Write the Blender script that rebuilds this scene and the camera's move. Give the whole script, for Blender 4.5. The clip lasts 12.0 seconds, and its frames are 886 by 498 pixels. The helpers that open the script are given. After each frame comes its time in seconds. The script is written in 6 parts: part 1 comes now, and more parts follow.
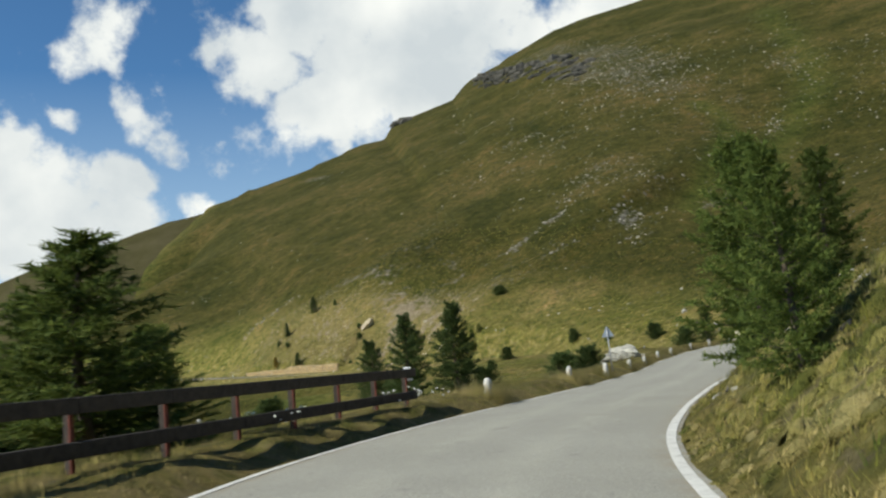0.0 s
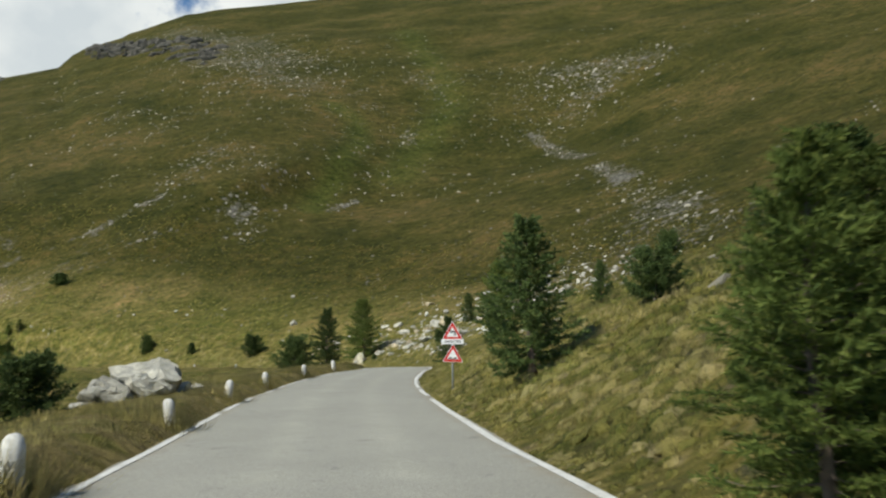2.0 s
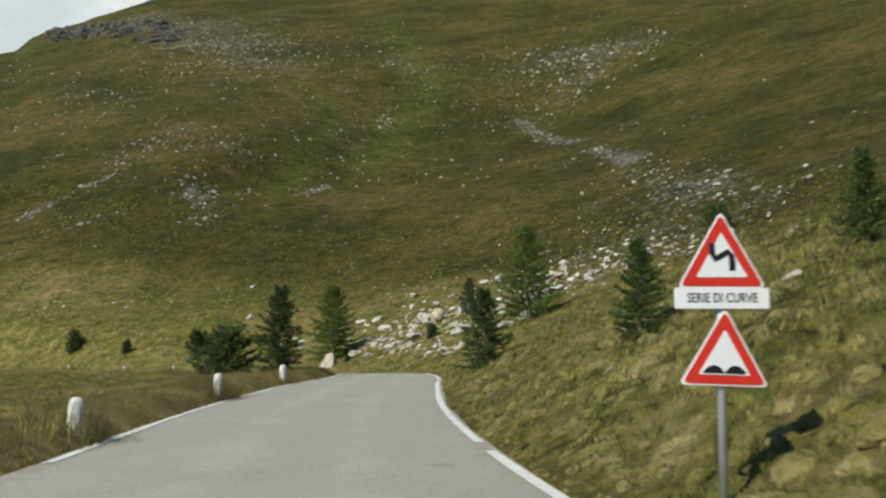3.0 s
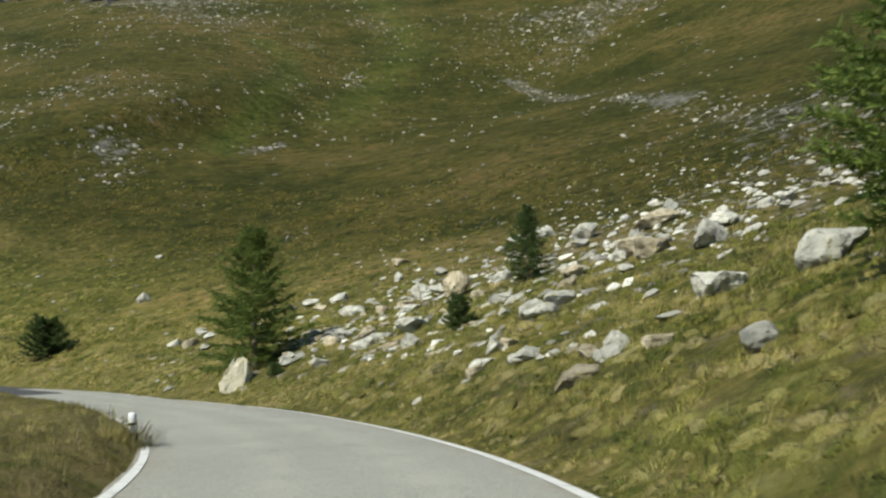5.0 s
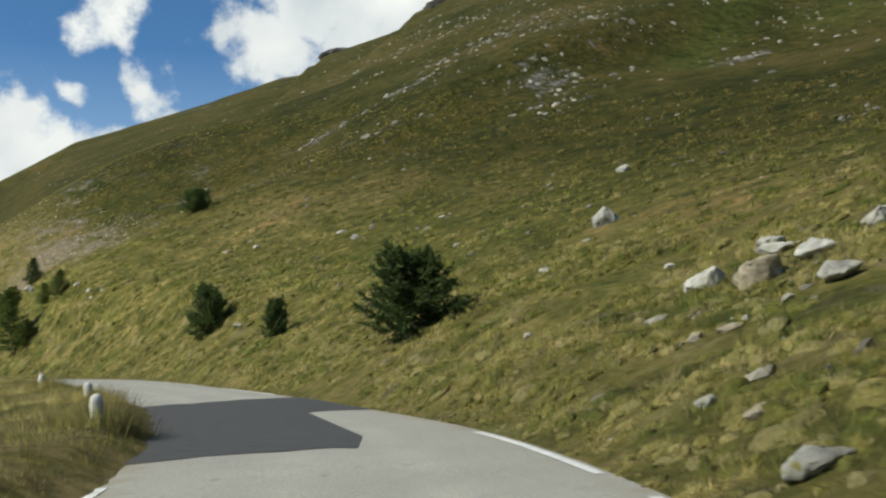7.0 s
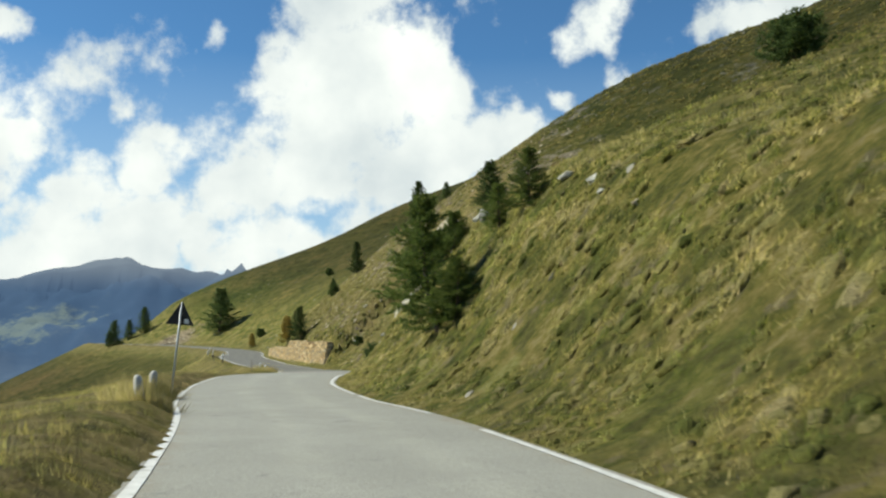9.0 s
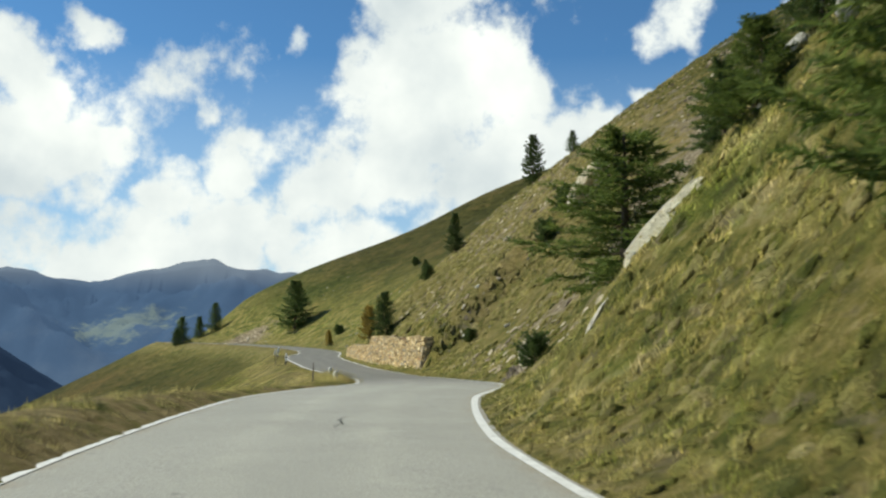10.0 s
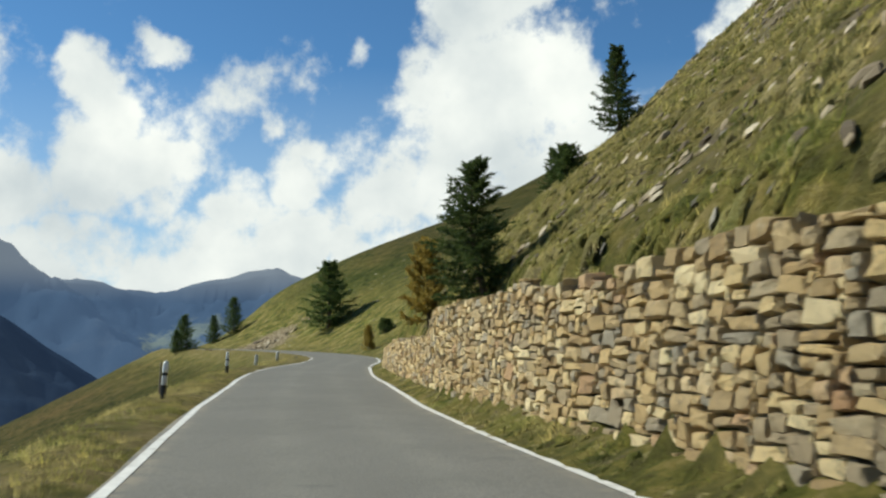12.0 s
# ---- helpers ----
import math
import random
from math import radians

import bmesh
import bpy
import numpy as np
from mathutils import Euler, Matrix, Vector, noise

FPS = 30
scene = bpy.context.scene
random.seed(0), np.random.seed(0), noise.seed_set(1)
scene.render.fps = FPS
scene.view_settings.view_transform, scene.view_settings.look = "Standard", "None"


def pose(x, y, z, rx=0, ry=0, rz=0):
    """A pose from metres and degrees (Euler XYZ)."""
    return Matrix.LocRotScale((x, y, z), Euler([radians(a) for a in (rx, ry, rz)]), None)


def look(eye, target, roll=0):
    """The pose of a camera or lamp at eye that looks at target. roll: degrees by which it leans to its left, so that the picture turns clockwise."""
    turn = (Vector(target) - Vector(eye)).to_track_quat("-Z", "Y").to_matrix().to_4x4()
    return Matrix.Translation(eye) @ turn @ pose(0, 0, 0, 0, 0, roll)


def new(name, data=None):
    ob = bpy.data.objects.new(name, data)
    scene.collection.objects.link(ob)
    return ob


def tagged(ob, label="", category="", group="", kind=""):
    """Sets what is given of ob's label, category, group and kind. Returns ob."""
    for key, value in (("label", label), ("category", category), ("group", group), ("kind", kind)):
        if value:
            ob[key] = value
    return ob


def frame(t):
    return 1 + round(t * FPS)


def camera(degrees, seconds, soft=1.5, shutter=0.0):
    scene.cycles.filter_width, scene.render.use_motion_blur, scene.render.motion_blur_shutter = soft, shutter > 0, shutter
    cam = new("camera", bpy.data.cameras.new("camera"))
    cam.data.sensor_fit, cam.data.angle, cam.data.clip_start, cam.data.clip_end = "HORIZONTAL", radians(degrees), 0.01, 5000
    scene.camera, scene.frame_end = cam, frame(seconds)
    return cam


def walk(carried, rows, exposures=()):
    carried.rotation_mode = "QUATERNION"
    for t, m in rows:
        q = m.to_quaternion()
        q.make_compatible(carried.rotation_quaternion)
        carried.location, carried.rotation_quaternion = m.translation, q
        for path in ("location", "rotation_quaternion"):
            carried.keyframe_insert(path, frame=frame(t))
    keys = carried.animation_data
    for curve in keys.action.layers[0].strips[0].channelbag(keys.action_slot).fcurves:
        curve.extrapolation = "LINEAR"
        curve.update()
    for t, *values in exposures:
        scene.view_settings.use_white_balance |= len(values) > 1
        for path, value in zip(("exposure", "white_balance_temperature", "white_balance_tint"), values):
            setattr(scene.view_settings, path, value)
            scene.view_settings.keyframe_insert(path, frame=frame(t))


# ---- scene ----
cam = camera(51.10, 12.0, soft=2.3, shutter=0.08)
# seconds, place in metres, then yaw, pitch and roll in degrees
ROWS = [
    (0.0, 0.00, 0.00, 1.32, -0.00, 5.93, 4.94),
    (0.5, 0.93, 9.35, 1.16, -11.01, 5.55, 3.75),
    (1.0, 3.29, 19.01, 0.99, -18.06, 5.63, 2.42),
    (1.5, 6.31, 28.82, 0.84, -22.01, 5.66, 1.42),
    (2.0, 9.72, 38.74, 0.56, -23.97, 5.80, 0.86),
    (2.5, 13.20, 48.90, 0.38, -24.87, 5.90, 0.53),
    (3.0, 16.71, 59.00, 0.29, -25.77, 5.91, 0.36),
    (3.5, 20.44, 68.84, 0.24, -27.26, 5.89, 0.24),
    (4.0, 23.87, 78.41, 0.29, -28.72, 5.89, 0.12),
    (4.5, 27.47, 87.44, 0.35, -29.68, 5.95, 0.04),
    (5.0, 31.65, 95.72, 0.30, -27.83, 5.73, 0.12),
    (5.5, 35.24, 104.25, 0.11, -22.46, 5.42, 0.63),
    (6.0, 37.56, 113.91, -0.16, -14.69, 5.30, 1.38),
    (6.5, 38.43, 123.78, -0.48, -7.44, 5.31, 1.84),
    (7.0, 38.09, 134.48, -0.83, -0.26, 5.50, 1.89),
    (7.5, 36.32, 145.84, -1.09, 7.41, 5.55, 2.14),
    (8.0, 32.76, 157.48, -1.12, 16.41, 5.40, 1.88),
    (8.5, 27.51, 168.58, -1.08, 23.71, 5.56, 0.94),
    (9.0, 20.90, 179.01, -1.09, 29.03, 5.79, -0.02),
    (9.5, 13.38, 188.86, -1.24, 32.54, 5.83, -0.32),
    (10.0, 5.43, 198.51, -1.40, 34.02, 5.81, -0.07),
    (10.5, -2.40, 208.49, -1.40, 34.39, 5.97, 0.34),
    (11.0, -9.97, 218.79, -1.45, 34.92, 6.06, 0.31),
    (11.5, -17.81, 229.19, -1.74, 36.29, 6.08, 0.24),
    (12.0, -26.89, 239.40, -2.02, 38.00, 6.32, 0.37),
]
walk(cam, [(t, pose(x, y, z, 90 + pitch, roll, yaw)) for t, x, y, z, yaw, pitch, roll in ROWS],
     [(0.0, -0.05, 6500, 8), (3.2, -0.05, 6500, 8), (4.8, 0.14, 6500, 6), (5.7, 0.14, 6500, 6), (6.5, -0.05, 6500, 8), (7.7, 0.0, 6500, 7), (9.3, 0.06, 6500, 4), (10.8, 0.02, 6500, 5), (11.5, 0.08, 6500, 4), (12.0, -0.05, 6500, 5)])

# ---- world ----
SUN_AZIMUTH, SUN_HEIGHT = 246.0, 43.0   # degrees clockwise from +Y, degrees above the horizon


def heading(azimuth, height):
    a, h = radians(azimuth), radians(height)
    return Vector((math.sin(a) * math.cos(h), math.cos(a) * math.cos(h), math.sin(h)))


sun_way = heading(SUN_AZIMUTH, SUN_HEIGHT)
sun = new("sun", bpy.data.lights.new("sun", "SUN"))
sun.data.energy, sun.data.angle, sun.data.color = 4.8, radians(0.53), (1.0, 0.96, 0.82)
sun.matrix_world = look((0, 0, 200), Vector((0, 0, 200)) - sun_way)

world = bpy.data.worlds.new("world")
scene.world = world
world.use_nodes = True
wn = world.node_tree.nodes
wl = world.node_tree.links
wn.clear()


def wnode(kind, **values):
    n = wn.new(kind)
    for key, value in values.items():
        n.inputs[key].default_value = value
    return n


def wmath(op, a, b=None, clamp=False):
    n = wn.new("ShaderNodeMath")
    n.operation, n.use_clamp = op, clamp
    for slot, v in ((0, a), (1, b)):
        if v is None:
            continue
        if isinstance(v, (int, float)):
            n.inputs[slot].default_value = v
        else:
            wl.new(v, n.inputs[slot])
    return n.outputs[0]


sky = wn.new("ShaderNodeTexSky")
sky.sky_type, sky.sun_disc = "NISHITA", False
sky.sun_elevation, sky.sun_rotation = radians(SUN_HEIGHT), radians(SUN_AZIMUTH)
sky.altitude, sky.air_density, sky.dust_density, sky.ozone_density = 1900, 1.0, 0.6, 2.0
way = wn.new("ShaderNodeTexCoord").outputs["Generated"]

# cumulus clouds: soft mounds at their bearings, broken up by fractal noise
CLOUDS = [  # azimuth, height, radius in degrees, weight
    (-3.7, 17.0, 5.2, 1), (-6.6, 15.1, 3.8, 1), (1.2, 18.6, 4.9, 1), (1.8, 14.2, 3.8, 1), (-8.6, 17.2, 2.1, 0.9), (-5.8, 12.5, 1.7, 0.9), (6.7, 19.4, 3.4, 1), (-4.0, 21.0, 2.8, 1), (4, 24, 6, 1), (12, 21, 5, 0.9),
    (-22.4, 10.9, 4.5, 1), (-18.7, 11.5, 2.8, 1), (-24.3, 7.8, 3.8, 1), (-19.4, 8.6, 3.1, 1), (-14.7, 13.4, 2.1, 0.65), (-17.5, 16.1, 1.7, 0.6), (-19.2, 20.2, 2.4, 0.75), (-12.3, 13.0, 1.4, 0.6), (-15, 9, 2.2, 0.8),
    (-34.9, 15.9, 6.6, 1), (-37.0, 11.0, 4.9, 1), (-30.6, 16.9, 3.8, 1), (-29.9, 12.8, 3.1, 1), (-40.5, 10.0, 3.1, 1), (-46.4, 11.5, 2.4, 0.8), (-49.4, 9.7, 2.4, 0.9), (-47.8, 13.8, 1.4, 0.7), (-43.4, 17.7, 1.4, 0.65), (-35, 22, 5, 1),
    (-54.8, 18.0, 2.1, 0.95), (-57.5, 14.9, 2.8, 1), (-58.5, 11.0, 3.8, 1), (-54.8, 10.3, 3.1, 1), (-58.6, 6.6, 3.1, 1), (-52.8, 5.8, 3.8, 1), (-46.6, 7.1, 3.8, 0.9), (-24.5, 14.2, 2.4, 1), (-20.5, 16.4, 1.5, 0.7), (-41.9, 6.1, 3.1, 0.9), (-64, 9, 5, 1), (-55, 3.5, 5, 0.95), (-48, 4, 4.5, 0.9), (-40, 4.5, 4.5, 0.9), (-62, 3.5, 5, 1), (-34, 7, 4, 0.8),  (-9.3, 17.6, 2.8, 1), (-7, 20, 3.2, 1), (-16.3, 15.6, 2.2, 0.75), (-29.5, 16, 4, 1), (-26, 12.5, 3.4, 1), (-31, 10.5, 4, 1), (-46, 15, 5, 0.45), (-52, 13, 5, 0.5), (-67, 15, 5, 0.9),
]
warp = wn.new("ShaderNodeTexNoise")
warp.inputs["Scale"].default_value, warp.inputs["Detail"].default_value = 8.0, 8.0
wl.new(way, warp.inputs["Vector"])
shift = wn.new("ShaderNodeVectorMath")
shift.operation = "MULTIPLY_ADD"
wl.new(warp.outputs["Color"], shift.inputs[0])
shift.inputs[1].default_value, shift.inputs[2].default_value = (0.15, 0.15, 0.15), (-0.075, -0.075, -0.075)
bent = wn.new("ShaderNodeVectorMath")
wl.new(way, bent.inputs[0])
wl.new(shift.outputs[0], bent.inputs[1])
mound = None
for azimuth, height, radius, weight in CLOUDS:
    dot = wn.new("ShaderNodeVectorMath")
    dot.operation = "DISTANCE"
    wl.new(bent.outputs[0], dot.inputs[0])
    dot.inputs[1].default_value = heading(azimuth, height)
    fall = wn.new("ShaderNodeMapRange")
    fall.interpolation_type = "SMOOTHSTEP"
    fall.inputs["From Min"].default_value, fall.inputs["From Max"].default_value = radians(radius) * 1.35, radians(radius) * 0.35
    fall.inputs["To Max"].default_value = weight
    wl.new(dot.outputs["Value"], fall.inputs["Value"])
    mound = fall.outputs[0] if mound is None else wmath("MAXIMUM", mound, fall.outputs[0])
billow = wn.new("ShaderNodeTexNoise")
billow.inputs["Scale"].default_value, billow.inputs["Detail"].default_value, billow.inputs["Roughness"].default_value = 11.0, 10.0, 0.62
wl.new(way, billow.inputs["Vector"])
cover = wmath("ADD", wmath("MULTIPLY", mound, 1.0), wmath("MULTIPLY", wmath("SUBTRACT", billow.outputs["Fac"], 0.5), 2.9))
edge = wn.new("ShaderNodeMapRange")
edge.interpolation_type = "SMOOTHSTEP"
edge.inputs["From Min"].default_value, edge.inputs["From Max"].default_value = 0.22, 0.80
wl.new(cover, edge.inputs["Value"])
# thin haze between the clouds, towards the horizon
lift = wn.new("ShaderNodeSeparateXYZ")
wl.new(way, lift.inputs[0])
veil = wn.new("ShaderNodeMapRange")
veil.inputs["From Min"].default_value, veil.inputs["From Max"].default_value = 0.30, 0.02
veil.inputs["To Max"].default_value = 0.75
wl.new(lift.outputs["Z"], veil.inputs["Value"])
shade = wn.new("ShaderNodeTexNoise")
shade.inputs["Scale"].default_value, shade.inputs["Detail"].default_value = 7.0, 6.0
wl.new(way, shade.inputs["Vector"])
body = wn.new("ShaderNodeMapRange")
body.inputs["From Min"].default_value, body.inputs["From Max"].default_value = 0.35, 0.65
wl.new(shade.outputs["Fac"], body.inputs["Value"])
cloud_colour = wn.new("ShaderNodeMix")
cloud_colour.data_type = "RGBA"
wl.new(body.outputs[0], cloud_colour.inputs["Factor"])
cloud_colour.inputs["A"].default_value, cloud_colour.inputs["B"].default_value = (7.3, 7.9, 8.2, 1), (11.5, 11.6, 11.1, 1)
tint = wn.new("ShaderNodeMix")
tint.data_type, tint.blend_type = "RGBA", "MULTIPLY"
tint.inputs["Factor"].default_value = 1.0
wl.new(sky.outputs[0], tint.inputs["A"])
tint.inputs["B"].default_value = (0.70, 1.10, 1.32, 1)
hazy = wn.new("ShaderNodeMix")
hazy.data_type = "RGBA"
wl.new(veil.outputs[0], hazy.inputs["Factor"])
wl.new(tint.outputs["Result"], hazy.inputs["A"])
hazy.inputs["B"].default_value = (6.0, 7.6, 9.0, 1)
clouded = wn.new("ShaderNodeMix")
clouded.data_type = "RGBA"
wl.new(edge.outputs[0], clouded.inputs["Factor"])
wl.new(hazy.outputs["Result"], clouded.inputs["A"])
wl.new(cloud_colour.outputs["Result"], clouded.inputs["B"])
bg = wn.new("ShaderNodeBackground")
bg.inputs["Strength"].default_value = 0.09
wl.new(clouded.outputs["Result"], bg.inputs["Color"])
wl.new(bg.outputs[0], wn.new("ShaderNodeOutputWorld").inputs["Surface"])

# ---- the lie of the land ----
ROAD_XY = [
    (-2.9, -15.8), (-2.1, -6.8), (-1.3, 2.0), (-0.1, 11.6), (2.1, 19.3), (5.7, 29.0), (8.7, 36.9), (11.5, 44.9), (14.1, 53.1),
    (17.4, 63.3), (20.2, 71.1), (23.3, 78.6), (27.5, 87.4), (31.6, 95.8), (35.1, 104.3), (37.0, 112.0), (38.1, 121.8),
    (38.1, 130.1), (37.7, 139.0), (36.4, 148.3), (33.3, 157.7), (30.2, 164.4), (25.5, 173.1), (20.1, 181.5), (15.5, 187.4),
    (8.9, 194.9), (3.6, 200.2), (-3.2, 207.9), (-9.1, 216.2), (-13.0, 223.0), (-16.9, 229.9), (-24.2, 238.2), (-30.5, 244.2),
]
ROAD_XY += [(-42.8, 255.0), (-54.5, 265.3), (-64.0, 275.0), (-73.0, 286.0), (-84.0, 297.0), (-98.0, 308.0), (-115.0, 319.0),
            (-135.0, 329.0), (-158.0, 338.0), (-176.0, 350.0), (-188.0, 368.0), (-194.0, 392.0), (-194.0, 425.0), (-188.0, 480.0),
            (-176.0, 560.0), (-150.0, 700.0), (-100.0, 950.0), (0.0, 1500.0)]
ROAD_Z = [(0, .28), (18, -.03), (36, -.33), (54, -.71), (71, -.98), (90, -1.08), (108, -.97), (127, -1.21), (145, -1.73), (162, -2.27),
          (181, -2.44), (208, -2.44), (233, -2.73), (254, -2.75), (270, -3.06), (286, -3.36), (304, -3.28), (325, -3.0), (345, -2.7), (420, -1.6), (460, -1.2), (2000, -1.2)]
HALF = [(0, 2.79), (28, 2.8), (46, 2.6), (63, 2.63), (86, 2.79), (108, 2.51), (127, 2.37), (145, 2.59), (157, 2.8), (171, 2.63), (181, 2.28),
        (194, 2.16), (208, 2.42), (226, 2.79), (244, 2.74), (262, 3.2), (270, 3.05), (281, 2.5), (290, 2.44), (300, 2.52), (317, 2.72), (330, 2.85), (346, 2.6), (2000, 2.5)]
# rise of the bank beside the road, the length over which it rises, the slope of the hill above, the fall of the land below the road
BANK = [(0, 1.3), (40, 1.4), (80, .7), (110, .7), (135, .9), (160, .3), (190, .7), (218, 3.0), (235, 4.6), (262, 5.0), (285, 6.8), (300, 9.9), (330, 10.4), (355, 7.6), (420, 2.5), (2000, 0)]
BANK_RUN = [(0, 2.2), (150, 2.5), (200, 2.6), (230, 3.0), (262, 4.5), (300, 11), (2000, 12)]
SLOPE = [(0, .42), (80, .36), (140, .36), (200, .39), (240, .47), (262, .54), (285, .60), (310, .58), (340, .50), (380, .43), (450, .48), (520, .53), (560, .64), (640, .71), (700, .73), (2000, .5)]
FALL = [(0, .10), (60, .12), (110, .10), (150, .05), (190, .06), (225, .12), (245, .30), (262, .48), (300, .50), (2000, .5)]


WALL_U, WALL_TOP = (289.0, 331.0), 2.42   # stretch and height of the stone retaining wall
WALL_GAP = [(285, .66), (300, .64), (320, .6), (340, .55)]   # grass between the road and the wall


def glide(points, step):
    """A smooth line through the points, sampled about every step metres."""
    p = np.array(points, float)
    out = []
    for i in range(len(p) - 1):
        a, b, c, d = p[max(i - 1, 0)], p[i], p[i + 1], p[min(i + 2, len(p) - 1)]
        n = max(1, int(np.hypot(*(c - b)) / step))
        for u in np.arange(n) / n:
            out.append(0.5 * (2 * b + (c - a) * u + (2 * a - 5 * b + 4 * c - d) * u * u + (3 * b - a - 3 * c + d) * u ** 3))
    out.append(p[-1])
    return np.array(out)


LINE = glide(ROAD_XY, 1.0)
RUN = np.r_[0, np.cumsum(np.hypot(*np.diff(LINE, axis=0).T))]
AHEAD = np.gradient(LINE, axis=0)
AHEAD /= np.hypot(AHEAD[:, 0], AHEAD[:, 1])[:, None]
SIDE = np.stack([AHEAD[:, 1], -AHEAD[:, 0]], 1)
SWAY = [(0, 0), (258, 0), (270, .35), (280, .1), (290, -.32), (298, -.33), (306, -.2), (316, .32), (328, .5), (345, .7), (380, .6), (430, 0), (4000, 0)]   # metres to the right
LINE = LINE + SIDE * np.interp(RUN, *np.array(SWAY, float).T)[:, None]
RUN = np.r_[0, np.cumsum(np.hypot(*np.diff(LINE, axis=0).T))]
AHEAD = np.gradient(LINE, axis=0)
AHEAD /= np.hypot(AHEAD[:, 0], AHEAD[:, 1])[:, None]
SIDE = np.stack([AHEAD[:, 1], -AHEAD[:, 0]], 1)


def along(table, u):
    t = np.array(table, float)
    return np.interp(u, t[:, 0], t[:, 1])


def road_place(u, d):
    """The point at u metres along the road and d metres to the right of its middle."""
    p = np.array([np.interp(u, RUN, LINE[:, 0]), np.interp(u, RUN, LINE[:, 1])])
    n = np.array([np.interp(u, RUN, SIDE[:, 0]), np.interp(u, RUN, SIDE[:, 1])])
    return (p + n / np.hypot(*n) * d)


def road_coords(x, y):
    """How far along the road (u) and how far to its right (d) points lie."""
    x, y = np.ravel(x), np.ravel(y)
    u, d = np.empty(len(x)), np.empty(len(x))
    for i in range(0, len(x), 20000):
        xx, yy = x[i:i + 20000], y[i:i + 20000]
        k = np.argmin((xx[:, None] - LINE[None, :, 0]) ** 2 + (yy[:, None] - LINE[None, :, 1]) ** 2, axis=1)
        vx, vy = xx - LINE[k, 0], yy - LINE[k, 1]
        run = vx * AHEAD[k, 0] + vy * AHEAD[k, 1]
        d[i:i + 20000] = np.sign(vx * SIDE[k, 0] + vy * SIDE[k, 1]) * np.hypot(vx, vy)
        u[i:i + 20000] = RUN[k] + np.clip(run, -1, 1)
    return u, d


def lattice(ix, iy, seed):
    h = (ix.astype(np.int64) * 374761393 + iy.astype(np.int64) * 668265263 + seed * 974634777) & 0xFFFFFFFF
    h = ((h ^ (h >> 13)) * 1274126177) & 0xFFFFFFFF
    return ((h ^ (h >> 16)) & 0xFFFFFF) / float(0xFFFFFF)


def value_noise(x, y, seed):
    ix, iy = np.floor(x), np.floor(y)
    fx, fy = x - ix, y - iy
    fx, fy = fx * fx * (3 - 2 * fx), fy * fy * (3 - 2 * fy)
    a, b = lattice(ix, iy, seed), lattice(ix + 1, iy, seed)
    c, d = lattice(ix, iy + 1, seed), lattice(ix + 1, iy + 1, seed)
    return (a + (b - a) * fx) * (1 - fy) + (c + (d - c) * fx) * fy - 0.5


def fbm(x, y, size, octaves=4, seed=0):
    total, gain = 0, 1.0
    for o in range(octaves):
        total = total + gain * value_noise(x / size * 2 ** o + 17.3 * o, y / size * 2 ** o - 9.1 * o, seed + o)
        gain *= 0.5
    return total


def ramp(v, lo, hi):
    t = np.clip((v - lo) / (hi - lo), 0, 1)
    return t * t * (3 - 2 * t)


def raw_height(x, y):
    u, d = road_coords(x, y)
    x, y = np.ravel(x), np.ravel(y)
    zr, half = along(ROAD_Z, u), along(HALF, u)
    e = np.maximum(np.abs(d) - half, 0)
    # uphill, to the right
    run = along(BANK_RUN, u)
    bank = np.where(u < 205, 1 - np.exp(-np.maximum(e - 0.5, 0) / run), ramp(e, 1.0, 1.0 + 2 * run))
    up = 0.03 + along(BANK, u) * bank + along(SLOPE, u) * np.maximum(e - 0.4, 0)
    # the filled ground behind the retaining wall
    up = up + ramp(u, WALL_U[0] - 1.2, WALL_U[0] + 0.4) * ramp(-u, -WALL_U[1] - 3, -WALL_U[1] + 3) * (WALL_TOP - 0.30) * ramp(e - along(WALL_GAP, u), 0.5, 1.15) * ramp(-e, -14, -5)
    up = up + 0.12 * np.maximum(e - 110, 0)
    top = 245 + 110 * fbm(x, y, 260, 3, 5)
    up = -np.log(np.exp(-up / 40) + np.exp(-top / 40)) * 40 + 40 * np.log1p(np.exp(-top / 40))
    # downhill, to the left
    fall = along(FALL, u)
    down = 0.03 + 0.30 * ramp(e, 0.15, 0.65) * ramp(-u, -262, -245) - fall * np.maximum(e - 1.6, 0) - 0.35 * np.maximum(e - 45, 0) * ramp(e, 45, 120)
    z = zr + np.where(d > 0, up, down)
    z = z + ramp(e, 40, 160) * (16 * fbm(x, y, 150, 3, 11)) * np.where(d > 0, 1, .6)
    z = z + ramp(e, 6, 40) * ramp(-e, -170, -90) * 2.2 * fbm(x, y, 34, 3, 21)
    z = z + ramp(e, 0.8, 6) * ramp(-e, -120, -60) * 0.55 * fbm(x, y, 6.5, 3, 31) + ramp(e, 0.3, 2) * ramp(-e, -60, -30) * 0.22 * fbm(x, y, 1.7, 2, 41)
    floor = -210 + 20 * fbm(x, y, 300, 3, 51)
    z = np.maximum(z, floor)
    z = z - ramp(-np.abs(d), -(half + 0.30), -(half - 0.4)) * 0.22
    return z, u, d, e


def spread(lo, hi, step, start, end, growth):
    """Grid lines every step from lo to hi, then wider and wider out to start and end."""
    mid = np.arange(lo, hi, step)
    below, above, w = [], [], step
    v = lo
    while v > start:
        w *= growth
        v -= w
        below.append(v)
    w, v = step, mid[-1]
    while v < end:
        w *= growth
        v += w
        above.append(v)
    return np.r_[below[::-1], mid, above]


